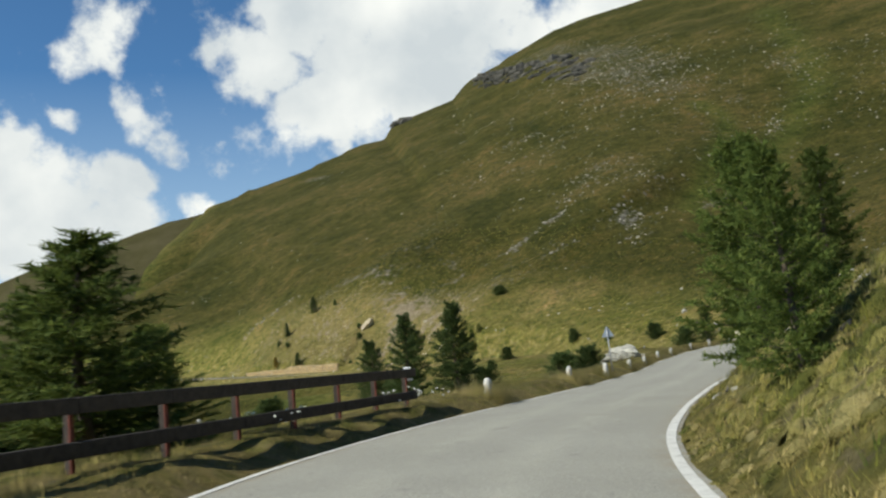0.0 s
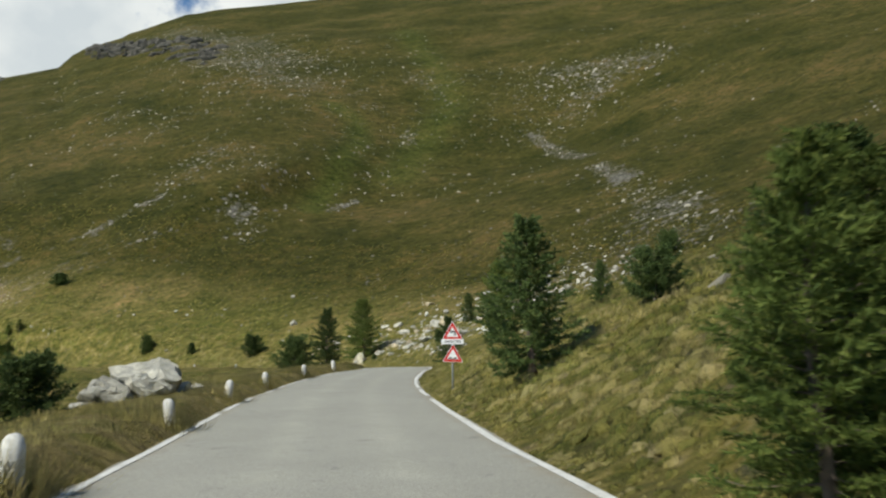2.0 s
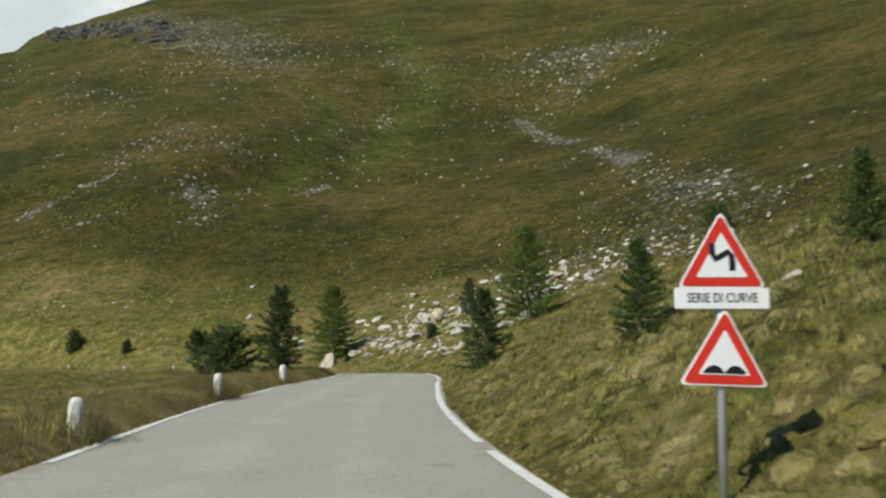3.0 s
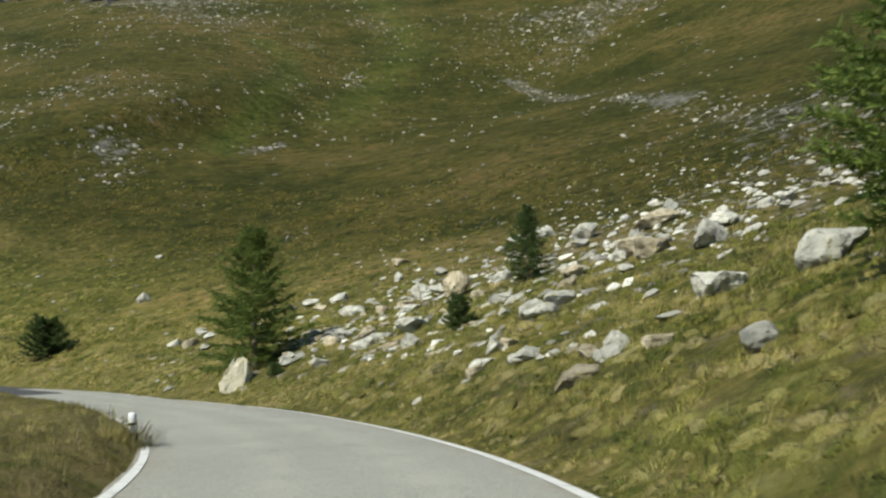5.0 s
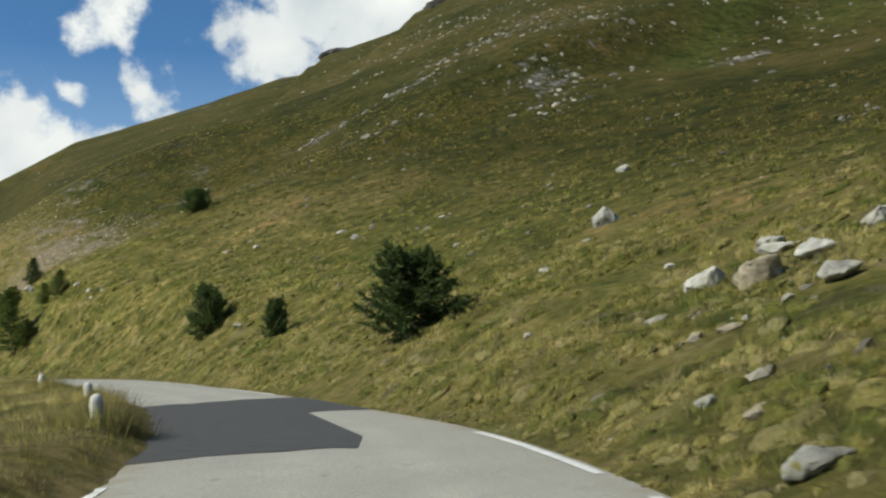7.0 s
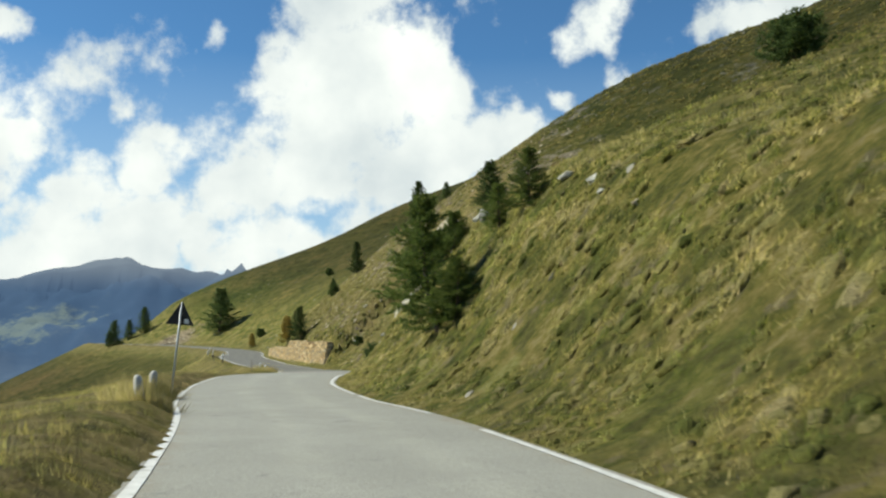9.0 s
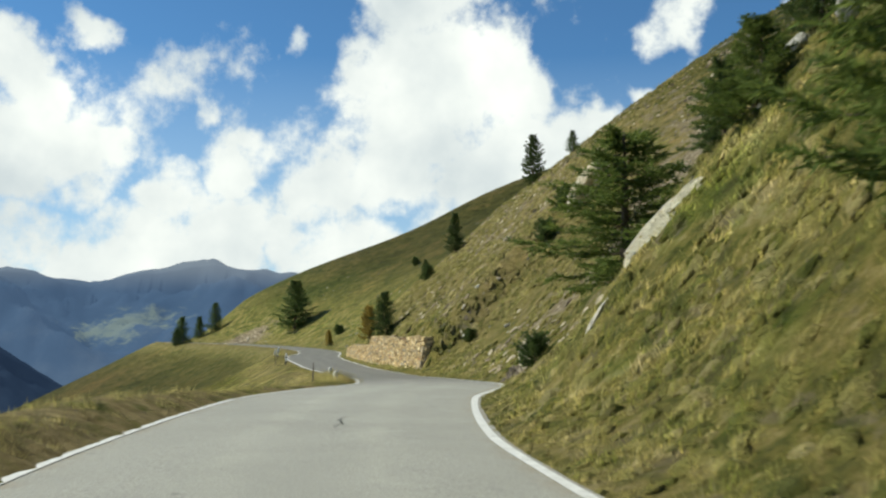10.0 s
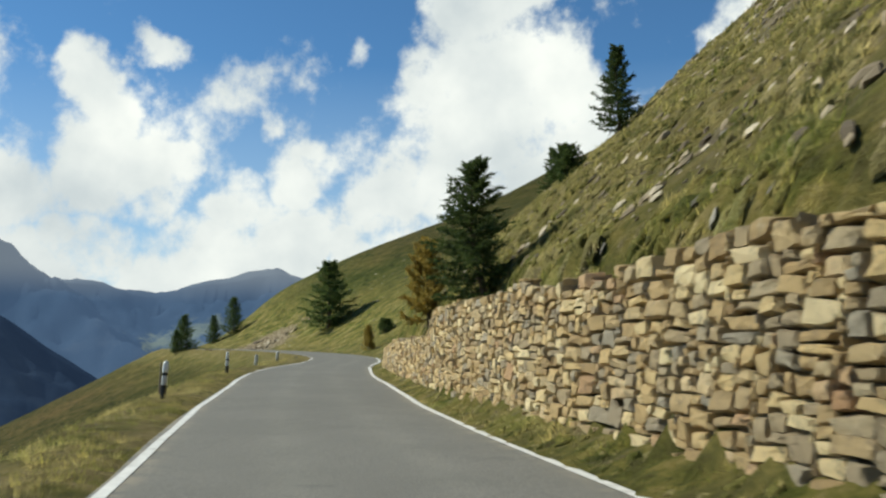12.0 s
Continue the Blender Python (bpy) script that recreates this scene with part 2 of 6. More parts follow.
GX = spread(-62, 58, 0.75, -3000, 1300, 1.034)
GY = spread(-6, 290, 0.75, -600, 3200, 1.034)
MX, MY = np.meshgrid(GX, GY)
GZ, GU, GD, GE = [a.reshape(MX.shape) for a in raw_height(MX, MY)]
# creases between neighbouring stretches are smoothed out away from the road
soft = ramp(GE, 5, 25)
for _ in range(10):
    mean = GZ.copy()
    mean[1:-1, 1:-1] = (GZ[:-2, 1:-1] + GZ[2:, 1:-1] + GZ[1:-1, :-2] + GZ[1:-1, 2:]) / 4
    GZ = GZ + soft * 0.8 * (mean - GZ)
soft = ramp(GE, 60, 130) * (GD > 0)
for _ in range(30):
    mean = GZ.copy()
    mean[1:-1, 1:-1] = (GZ[:-2, 1:-1] + GZ[2:, 1:-1] + GZ[1:-1, :-2] + GZ[1:-1, 2:]) / 4
    GZ = GZ + soft * 0.8 * (mean - GZ)
# the mountain's crest, by bearing and distance from a point on the road: the slope is lifted to it, and the land falls away behind
CREST = [(-60, 420, 0), (-44, 440, 24), (-38, 500, 44), (-32, 560, 68), (-27, 545, 86), (-20, 480, 105), (-12, 478, 128), (-7.5, 492, 146), (-5.6, 496, 150), (-4.8, 497, 160), (0.2, 504, 177), (1.2, 505, 187), (6, 528, 215), (9, 538, 232), (12, 548, 241), (20, 568, 260), (28, 588, 277), (60, 600, 285)]
HOLLOWS = [(-164, 372, 30, 3.0), (-14, 284, 16, 1.7), (150, 275, 55, -13), (85, 245, 30, -3), (8, 256, 18, -2)]   # x, y, radius, depth


def at_grid(x, y, z):
    i = np.clip(np.searchsorted(GX, x) - 1, 0, len(GX) - 2)
    j = np.clip(np.searchsorted(GY, y) - 1, 0, len(GY) - 2)
    fx, fy = np.clip((x - GX[i]) / (GX[i + 1] - GX[i]), 0, 1), np.clip((y - GY[j]) / (GY[j + 1] - GY[j]), 0, 1)
    return (z[j, i] * (1 - fx) + z[j, i + 1] * fx) * (1 - fy) + (z[j + 1, i] * (1 - fx) + z[j + 1, i + 1] * fx) * fy


bearing = np.degrees(np.arctan2(MX - 20, MY - 150))
reach = np.hypot(MX - 20, MY - 150)
ridge = np.array(CREST, float)
ridge_r = np.interp(bearing, ridge[:, 0], ridge[:, 1])
ridge_z = np.interp(bearing, ridge[:, 0], ridge[:, 2])
turn_a = np.linspace(-40, 180, 441)
FOOT = 125.0
foot_z = np.convolve(np.pad(at_grid(20 + FOOT * np.sin(np.radians(turn_a)), 150 + FOOT * np.cos(np.radians(turn_a)), GZ), 15, "edge"), np.ones(31) / 31, "valid")
foot_z = np.interp(bearing, turn_a, foot_z)
rise_f = (reach - FOOT) / (ridge_r - FOOT)
slope_z = np.where(rise_f < 1, foot_z + (ridge_z - foot_z) * rise_f, ridge_z - 0.22 * (reach - ridge_r))
part_up = ramp(bearing, -31, -19) * ramp(-bearing, -175, -120) * (GD > 0) * ramp(reach, 0.75 * FOOT, 1.45 * FOOT)
GZ = GZ + part_up * (slope_z - GZ)
GZ = np.where((bearing < 0) & (GD > 0) & (GE > 20), np.maximum(GZ, slope_z - 90 * ramp(-bearing, 33, 62) - 60 * ramp(-reach, -420, -300)), GZ)
for hx, hy, hr, hd in HOLLOWS:
    GZ = GZ + hd * np.exp(-((MX - hx) ** 2 + (MY - hy) ** 2) / (hr * hr)) * ramp(GE, 3, 16) * (GD > 0)
# a knoll of the bank, on which a slab lies
GZ = GZ + 0.95 * np.exp(-((MX + 0.9) ** 2 + (MY - 215.0) ** 2) / 2.6 ** 2) * ramp(GE, 0.8, 2.6) * (GD > 0)
# ribs and runnels of the upper slope
GZ = GZ + ramp(GE, 70, 200) * (GD > 0) * ramp(-reach / ridge_r, -0.97, -0.75) * (5.0 * fbm(MX, MY, 60, 2, 15) + 2.0 * fbm(MX, MY, 26, 1, 16) * ramp(-np.maximum(MY - 290, MX - 58), -260, -120))


def ground(x, y):
    """The height of the ground at x, y."""
    i = np.clip(np.searchsorted(GX, x) - 1, 0, len(GX) - 2)
    j = np.clip(np.searchsorted(GY, y) - 1, 0, len(GY) - 2)
    fx, fy = (x - GX[i]) / (GX[i + 1] - GX[i]), (y - GY[j]) / (GY[j + 1] - GY[j])
    return (GZ[j, i] * (1 - fx) + GZ[j, i + 1] * fx) * (1 - fy) + (GZ[j + 1, i] * (1 - fx) + GZ[j + 1, i + 1] * fx) * fy

# ---- materials ----
def material(name, rough=0.85, metal=0.0, spec=0.3):
    m = bpy.data.materials.new(name)
    m.use_nodes = True
    b = m.node_tree.nodes["Principled BSDF"]
    b.inputs["Roughness"].default_value, b.inputs["Metallic"].default_value = rough, metal
    b.inputs["Specular IOR Level"].default_value = spec
    return m, m.node_tree.nodes, m.node_tree.links, b


def noise_node(nodes, links, size, detail=4.0, rough=0.55, coord=None, squash=None):
    n = nodes.new("ShaderNodeTexNoise")
    n.inputs["Scale"].default_value, n.inputs["Detail"].default_value, n.inputs["Roughness"].default_value = 1 / size, detail, rough
    if coord is None:
        coord = nodes.new("ShaderNodeNewGeometry").outputs["Position"]
    if squash:
        s = nodes.new("ShaderNodeVectorMath")
        s.operation = "MULTIPLY"
        links.new(coord, s.inputs[0])
        s.inputs[1].default_value = squash
        coord = s.outputs[0]
    links.new(coord, n.inputs["Vector"])
    return n.outputs["Fac"]


def steps(nodes, links, fac, stops):
    r = nodes.new("ShaderNodeValToRGB")
    e = r.color_ramp.elements
    while len(e) < len(stops):
        e.new(0.5)
    for el, (p, c) in zip(e, stops):
        el.position, el.color = p, (*c, 1) if len(c) == 3 else c
    links.new(fac, r.inputs[0])
    return r.outputs[0]


def blend(nodes, links, fac, a, b, mode="MIX"):
    m = nodes.new("ShaderNodeMix")
    m.data_type, m.blend_type = "RGBA", mode
    for slot, v in (("Factor", fac), ("A", a), ("B", b)):
        if isinstance(v, (int, float)):
            m.inputs[slot].default_value = v
        elif isinstance(v, tuple):
            m.inputs[slot].default_value = (*v, 1)
        else:
            links.new(v, m.inputs[slot])
    return m.outputs["Result"]


def bump(nodes, links, bsdf, fac, depth, strength=1.0):
    n = nodes.new("ShaderNodeBump")
    n.inputs["Distance"].default_value, n.inputs["Strength"].default_value = depth, strength
    links.new(fac, n.inputs["Height"])
    links.new(n.outputs[0], bsdf.inputs["Normal"])


def window(nodes, links, fac, lo, hi):
    n = nodes.new("ShaderNodeMapRange")
    n.interpolation_type = "SMOOTHSTEP"
    n.inputs["From Min"].default_value, n.inputs["From Max"].default_value = lo, hi
    links.new(fac, n.inputs["Value"])
    return n.outputs[0]


def attribute(nodes, name):
    a = nodes.new("ShaderNodeAttribute")
    a.attribute_name = name
    return a.outputs["Fac"]


def times(nodes, links, a, b, op="MULTIPLY"):
    n = nodes.new("ShaderNodeMath")
    n.operation = op
    for slot, v in ((0, a), (1, b)):
        if isinstance(v, (int, float)):
            n.inputs[slot].default_value = v
        else:
            links.new(v, n.inputs[slot])
    return n.outputs[0]


def sward(nodes, links):
    """The mingled colours of the grass near the road: dark and fresh green, olive, straw and withered tan, in patches of some decimetres."""
    broad = noise_node(nodes, links, 1.5, 3, 0.6)
    small = noise_node(nodes, links, 0.34, 5, 0.72)
    fac = times(nodes, links, times(nodes, links, broad, 0.5), times(nodes, links, small, 0.5), "ADD")
    c = steps(nodes, links, fac, [(0.39, (0.040, 0.050, 0.010)), (0.455, (0.096, 0.106, 0.020)), (0.505, (0.170, 0.156, 0.033)), (0.555, (0.275, 0.226, 0.068)), (0.62, (0.370, 0.305, 0.140))])
    fresh = window(nodes, links, noise_node(nodes, links, 2.6, 4, 0.6), 0.52, 0.64)
    c = blend(nodes, links, times(nodes, links, fresh, 0.55), c, blend(nodes, links, 1.0, c, (0.62, 0.92, 0.50), "MULTIPLY"))
    faded = window(nodes, links, noise_node(nodes, links, 0.85, 5, 0.65), 0.57, 0.67)
    return blend(nodes, links, times(nodes, links, faded, 0.75), c, blend(nodes, links, small, (0.10, 0.085, 0.055), (0.30, 0.245, 0.155)))


# alpine turf: green, olive and straw mottling at several scales, heath higher up, soil and gravel where it is stony
M_TURF, n_, l_, b_ = material("turf", 0.95, 0, 0.1)
large = noise_node(n_, l_, 38, 6, 0.62)
patchy = noise_node(n_, l_, 7, 7, 0.68)
clump = noise_node(n_, l_, 0.9, 5, 0.65)
turf = steps(n_, l_, large, [(0.36, (0.096, 0.106, 0.021)), (0.48, (0.146, 0.134, 0.033)), (0.60, (0.220, 0.182, 0.058))])
heath = steps(n_, l_, large, [(0.38, (0.045, 0.046, 0.0090)), (0.50, (0.064, 0.060, 0.0130)), (0.62, (0.092, 0.076, 0.021))])
turf = blend(n_, l_, attribute(n_, "high"), turf, heath)
turf = blend(n_, l_, times(n_, l_, attribute(n_, "lush"), 0.5), turf, (0.078, 0.100, 0.018))
turf = blend(n_, l_, window(n_, l_, patchy, 0.50, 0.62), turf, blend(n_, l_, 1.0, turf, (0.66, 0.74, 0.62), "MULTIPLY"))
turf = blend(n_, l_, window(n_, l_, patchy, 0.47, 0.36), turf, blend(n_, l_, 1.0, turf, (1.36, 1.18, 1.35), "MULTIPLY"))
turf = blend(n_, l_, window(n_, l_, clump, 0.52, 0.66), turf, blend(n_, l_, 1.0, turf, (0.44, 0.54, 0.48), "MULTIPLY"))
turf = blend(n_, l_, window(n_, l_, clump, 0.45, 0.34), turf, blend(n_, l_, 1.0, turf, (1.55, 1.40, 1.75), "MULTIPLY"))
speck = noise_node(n_, l_, 2.0, 7, 0.78)
turf = blend(n_, l_, window(n_, l_, speck, 0.51, 0.62), turf, blend(n_, l_, 1.0, turf, (0.46, 0.55, 0.55), "MULTIPLY"))
turf = blend(n_, l_, window(n_, l_, speck, 0.47, 0.36), turf, blend(n_, l_, 1.0, turf, (1.62, 1.42, 1.75), "MULTIPLY"))
turf = blend(n_, l_, attribute(n_, "near"), turf, sward(n_, l_))
dry = times(n_, l_, attribute(n_, "dry"), window(n_, l_, noise_node(n_, l_, 1.2, 5, 0.65), 0.32, 0.58))
turf = blend(n_, l_, dry, turf, steps(n_, l_, noise_node(n_, l_, 0.35, 4), [(0.3, (0.175, 0.132, 0.052)), (0.7, (0.345, 0.270, 0.125))]))
rocky = attribute(n_, "rocky")
bare = window(n_, l_, times(n_, l_, noise_node(n_, l_, 1.9, 9, 0.74), times(n_, l_, rocky, 0.6), "ADD"), 0.70, 0.80)
earth = steps(n_, l_, noise_node(n_, l_, 0.5, 8, 0.75), [(0.32, (0.115, 0.090, 0.052)), (0.5, (0.255, 0.202, 0.122)), (0.66, (0.46, 0.38, 0.25))])
earth = blend(n_, l_, attribute(n_, "high"), earth, steps(n_, l_, noise_node(n_, l_, 1.1, 8, 0.75), [(0.34, (0.045, 0.042, 0.034)), (0.5, (0.130, 0.122, 0.102)), (0.64, (0.29, 0.27, 0.225))]))
turf = blend(n_, l_, bare, turf, earth)
l_.new(turf, b_.inputs["Base Color"])
bump(n_, l_, b_, times(n_, l_, times(n_, l_, clump, 1.3), noise_node(n_, l_, 0.16, 6, 0.75), "ADD"), 0.22, 1.0)

# grey chip asphalt: paler at first, darker past the bend, worn in the wheel tracks
M_ASPHALT, n_, l_, b_ = material("asphalt", 0.88, 0, 0.25)
grit = noise_node(n_, l_, 0.022, 3, 0.7)
wear = noise_node(n_, l_, 2.4, 6, 0.62)
palish = blend(n_, l_, window(n_, l_, wear, 0.35, 0.65), (0.288, 0.279, 0.240), (0.318, 0.308, 0.266))
darkish = blend(n_, l_, window(n_, l_, wear, 0.35, 0.65), (0.150, 0.144, 0.126), (0.168, 0.161, 0.141))
road_c = blend(n_, l_, attribute(n_, "darkish"), palish, darkish)
road_c = blend(n_, l_, times(n_, l_, attribute(n_, "track"), window(n_, l_, noise_node(n_, l_, 1.1, 5, 0.6), 0.25, 0.7)), road_c, blend(n_, l_, 1.0, road_c, (1.16, 1.16, 1.14), "MULTIPLY"))
road_c = blend(n_, l_, window(n_, l_, grit, 0.44, 0.70), road_c, blend(n_, l_, 1.0, road_c, (1.55, 1.55, 1.52), "MULTIPLY"))
road_c = blend(n_, l_, window(n_, l_, grit, 0.44, 0.30), road_c, blend(n_, l_, 1.0, road_c, (0.6, 0.6, 0.6), "MULTIPLY"))
road_c = blend(n_, l_, times(n_, l_, window(n_, l_, noise_node(n_, l_, 0.6, 7, 0.7), 0.58, 0.74), 0.6), road_c, (0.105, 0.103, 0.098))
road_c = blend(n_, l_, times(n_, l_, attribute(n_, "dusty"), window(n_, l_, noise_node(n_, l_, 0.5, 6, 0.7), 0.40, 0.62)), road_c, (0.30, 0.265, 0.20))
l_.new(road_c, b_.inputs["Base Color"])
bump(n_, l_, b_, grit, 0.008, 0.7)

# newer, darker patch
M_PATCH, n_, l_, b_ = material("dark asphalt", 0.85, 0, 0.3)
l_.new(steps(n_, l_, noise_node(n_, l_, 0.3, 6, 0.7), [(0.3, (0.052, 0.052, 0.051)), (0.7, (0.084, 0.083, 0.080))]), b_.inputs["Base Color"])
bump(n_, l_, b_, noise_node(n_, l_, 0.015, 2), 0.004, 0.6)

# worn white road paint
M_PAINT, n_, l_, b_ = material("road paint", 0.8, 0, 0.3)
l_.new(steps(n_, l_, noise_node(n_, l_, 0.25, 7, 0.75), [(0.30, (0.36, 0.35, 0.32)), (0.44, (0.62, 0.61, 0.57)), (0.7, (0.80, 0.79, 0.75))]), b_.inputs["Base Color"])


def stone_material(name, dark, mid, pale, size=0.5, lichen=(0.34, 0.30, 0.10)):
    m, n, l, b = material(name, 0.9, 0, 0.25)
    pos = n.new("ShaderNodeNewGeometry").outputs["Position"]
    rnd = n.new("ShaderNodeObjectInfo").outputs["Random"]
    c = steps(n, l, noise_node(n, l, size, 7, 0.68, pos), [(0.30, dark), (0.50, mid), (0.70, pale)])
    hue = n.new("ShaderNodeHueSaturation")
    l.new(c, hue.inputs["Color"])
    l.new(times(n, l, times(n, l, rnd, 0.5), 0.78, "ADD"), hue.inputs["Value"])
    c = blend(n, l, window(n, l, noise_node(n, l, size * 0.35, 5, 0.6, pos), 0.60, 0.70), hue.outputs[0], lichen)
    c = blend(n, l, window(n, l, noise_node(n, l, size * 0.6, 6, 0.75, pos, (1, 1, 3)), 0.63, 0.70), c, tuple(v * 0.35 for v in dark))
    l.new(c, b.inputs["Base Color"])
    bump(n, l, b, times(n, l, noise_node(n, l, size * 0.5, 9, 0.78, pos), times(n, l, noise_node(n, l, size * 0.4, 3, 0.6, pos, (0.3, 0.3, 3)), 0.5), "ADD"), 0.12, 1.0)
    return m


M_ROCK = stone_material("pale gneiss", (0.23, 0.22, 0.19), (0.50, 0.48, 0.41), (0.74, 0.715, 0.62))
M_ROCK_DARK = stone_material("dark gneiss", (0.095, 0.076, 0.054), (0.205, 0.165, 0.118), (0.38, 0.315, 0.225), 0.5, (0.26, 0.22, 0.11))
M_ROCK_CREST = stone_material("crest gneiss", (0.035, 0.034, 0.030), (0.085, 0.080, 0.066), (0.19, 0.175, 0.145), 3.5, (0.10, 0.095, 0.04))
M_ROCK_WARM = stone_material("ochre gneiss", (0.22, 0.185, 0.125), (0.46, 0.39, 0.27), (0.66, 0.58, 0.43), 0.4, (0.46, 0.38, 0.13))
M_ROCK_CREAM = stone_material("cream gneiss", (0.50, 0.45, 0.32), (0.70, 0.64, 0.47), (0.84, 0.79, 0.62), 0.3, (0.58, 0.47, 0.16))
# ---- ground and road ----
def mesh_from(name, verts, faces, mats=(), smooth=False):
    me = bpy.data.meshes.new(name)
    verts, faces = np.asarray(verts, float), np.asarray(faces, np.int32)
    me.vertices.add(len(verts))
    me.vertices.foreach_set("co", verts.ravel())
    k = faces.shape[1]
    me.loops.add(faces.size)
    me.loops.foreach_set("vertex_index", faces.ravel())
    me.polygons.add(len(faces))
    me.polygons.foreach_set("loop_start", np.arange(0, faces.size, k, dtype=np.int32))
    me.update(calc_edges=True)
    me.polygons.foreach_set("use_smooth", np.full(len(faces), smooth))
    for m in mats:
        me.materials.append(m)
    me.validate()
    return me


def quad_grid(rows, cols):
    i = np.arange(rows * cols).reshape(rows, cols)
    return np.stack([i[:-1, :-1], i[:-1, 1:], i[1:, 1:], i[1:, :-1]], -1).reshape(-1, 4)


ground_mesh = mesh_from("ground", np.stack([MX, MY, GZ], -1).reshape(-1, 3), quad_grid(*MX.shape), [M_TURF], True)


def near_spot(x, y, cx, cy, r):
    return np.exp(-((x - cx) ** 2 + (y - cy) ** 2) / (r * r))


ROCKY = [  # x, y, radius, weight
    (6.0, 12, 3.0, .24), (7.5, 18, 3.0, .26), (9, 24, 3, .2), (56, 124, 14, .16), (66, 132, 18, .16), (80, 150, 26, .12), (-6, 238, 9, .12), (-14, 246, 8, .10), (-15, 254, 8, .10),
    (-5, 250, 7, .20), (1, 226, 7, .20), (-18, 240, 6, .14), (38, 186, 9, .12), (-133, 331, 6.0, .75), (-138, 337, 4.5, .6), (-11.5, 243.5, 5, .12), (-15, 262, 4, .16), (-10, 252, 4, .12),
]
SCREES = [  # ends of stony bands on the mountainside, half width, weight
    (152, 288, 139, 236, 3.4, .42), (127, 215, 115, 187, 3.4, .40), (115, 187, 97, 150, 6, .18), (97, 150, 81, 125, 9, .14), (189, 331, 208, 295, 13, .30), (185, 300, 167, 290, 9, .26),
    (22, 259, 36, 263, 2.2, .14), (36, 263, 56, 293, 5, .14), (56, 293, 64, 264, 8, .14), (32, 379, 44, 379, 6, .26), (74, 249, 84, 256, 2.2, .40), (143, 368, 146, 347, 6, .26), (113, 335, 116, 328, 4, .24),
    (119, 308, 112, 296, 3, .24), (81, 472, 102, 368, 16, .27), (59, 630, 90, 490, 20, .08), (86, 605, 117, 423, 16, .24), (-59, 540, -74, 556, 5, .4), (52, 248, 50, 252, 4, .24), (37, 243, 30, 240, 4, .2),
    (56, 255, 50, 231, 5, .18), (-49, 311, -64, 301, 2.6, .3),
]
LUSH = [  # damp green runnels down the mountainside
    [(101, 336), (105, 319), (98, 295), (86, 277), (70, 250)], [(183, 473), (165, 400), (152, 354), (140, 322), (118, 297), (100, 270)]]


def near_line(points, r):
    out = 0 * MX
    for (ax, ay), (bx, by) in zip(points, points[1:]):
        f = np.clip(((MX - ax) * (bx - ax) + (MY - ay) * (by - ay)) / ((bx - ax) ** 2 + (by - ay) ** 2), 0, 1)
        out = np.maximum(out, np.exp(-((MX - ax - f * (bx - ax)) ** 2 + (MY - ay - f * (by - ay)) ** 2) / (r * r)))
    return out


lush_at = np.maximum(0.9 * near_line(LUSH[0], 4.0), 0.75 * near_line(LUSH[1], 7.0))
# the broken, stony bank before and above the retaining wall
stony_at = ramp(GU, 246, 258) * ramp(-GU, -352, -325) * (GD > 0) * ramp(GE, 1.0, 4.0) * ramp(-GE, -70, -34)
rocky_at = 0.04 + stony_at * (0.17 + 0.34 * fbm(MX, MY, 5, 3, 401))
for cx, cy, r, w in ROCKY:
    rocky_at = rocky_at + w * near_spot(MX, MY, cx, cy, r)
for ax, ay, bx, by, r, w in SCREES:
    f = np.clip(((MX - ax) * (bx - ax) + (MY - ay) * (by - ay)) / ((bx - ax) ** 2 + (by - ay) ** 2), 0, 1)
    rocky_at = rocky_at + w * np.exp(-((MX - ax - f * (bx - ax)) ** 2 + (MY - ay - f * (by - ay)) ** 2) / (r * r))
rocky_at = rocky_at + 0.10 * ramp(GE, 260, 420) * (GD > 0)
dry_at = np.maximum(ramp(-GE, -7.0, -0.6) * np.where(GD < 0, 0.75, 0.30), 0.62 * stony_at * ramp(-GE, -24, -11) * (0.75 + 0.9 * fbm(MX, MY, 6, 3, 411)))
dry_at = np.where(GD < 0, np.maximum(dry_at, 1.15 * ramp(GU, 225, 236) * ramp(-GU, -300, -262) * ramp(-GE, -7.5, -4.0)), dry_at)
high_at = np.maximum(ramp(GE, 5, 42) * (1 - 0.6 * stony_at * ramp(-GE, -24, -11)), 0.15 * stony_at) * (GD > 0) + 1.0 * ramp(GU, 222, 250) * ramp(GE, 2.0, 7.0) * (GD < 0)
high_at = high_at * (1 - near_spot(MX, MY, -135, 334, 11))
near_at = 0.92 * ramp(-GE, -18, -6) * (1 - 0.5 * ramp(GU, 185, 200) * ramp(-GU, -262, -240) * ramp(GE, 3, 9)) * (1 - 0.55 * stony_at) * np.where(GD > 0, 1 - 0.35 * ramp(GU, 140, 160) * ramp(-GU, -225, -205), 0.8 - 0.5 * ramp(GU, 222, 245) * ramp(GE, 3, 6))
for key, values in (("rocky", rocky_at), ("dry", dry_at), ("high", high_at), ("lush", lush_at), ("near", near_at)):
    at = ground_mesh.attributes.new(key, "FLOAT", "POINT")
    at.data.foreach_set("value", np.ravel(values).astype(np.float32))
tagged(new("ground", ground_mesh), "steep alpine pasture of olive and straw-coloured turf", "ground", kind="structure")

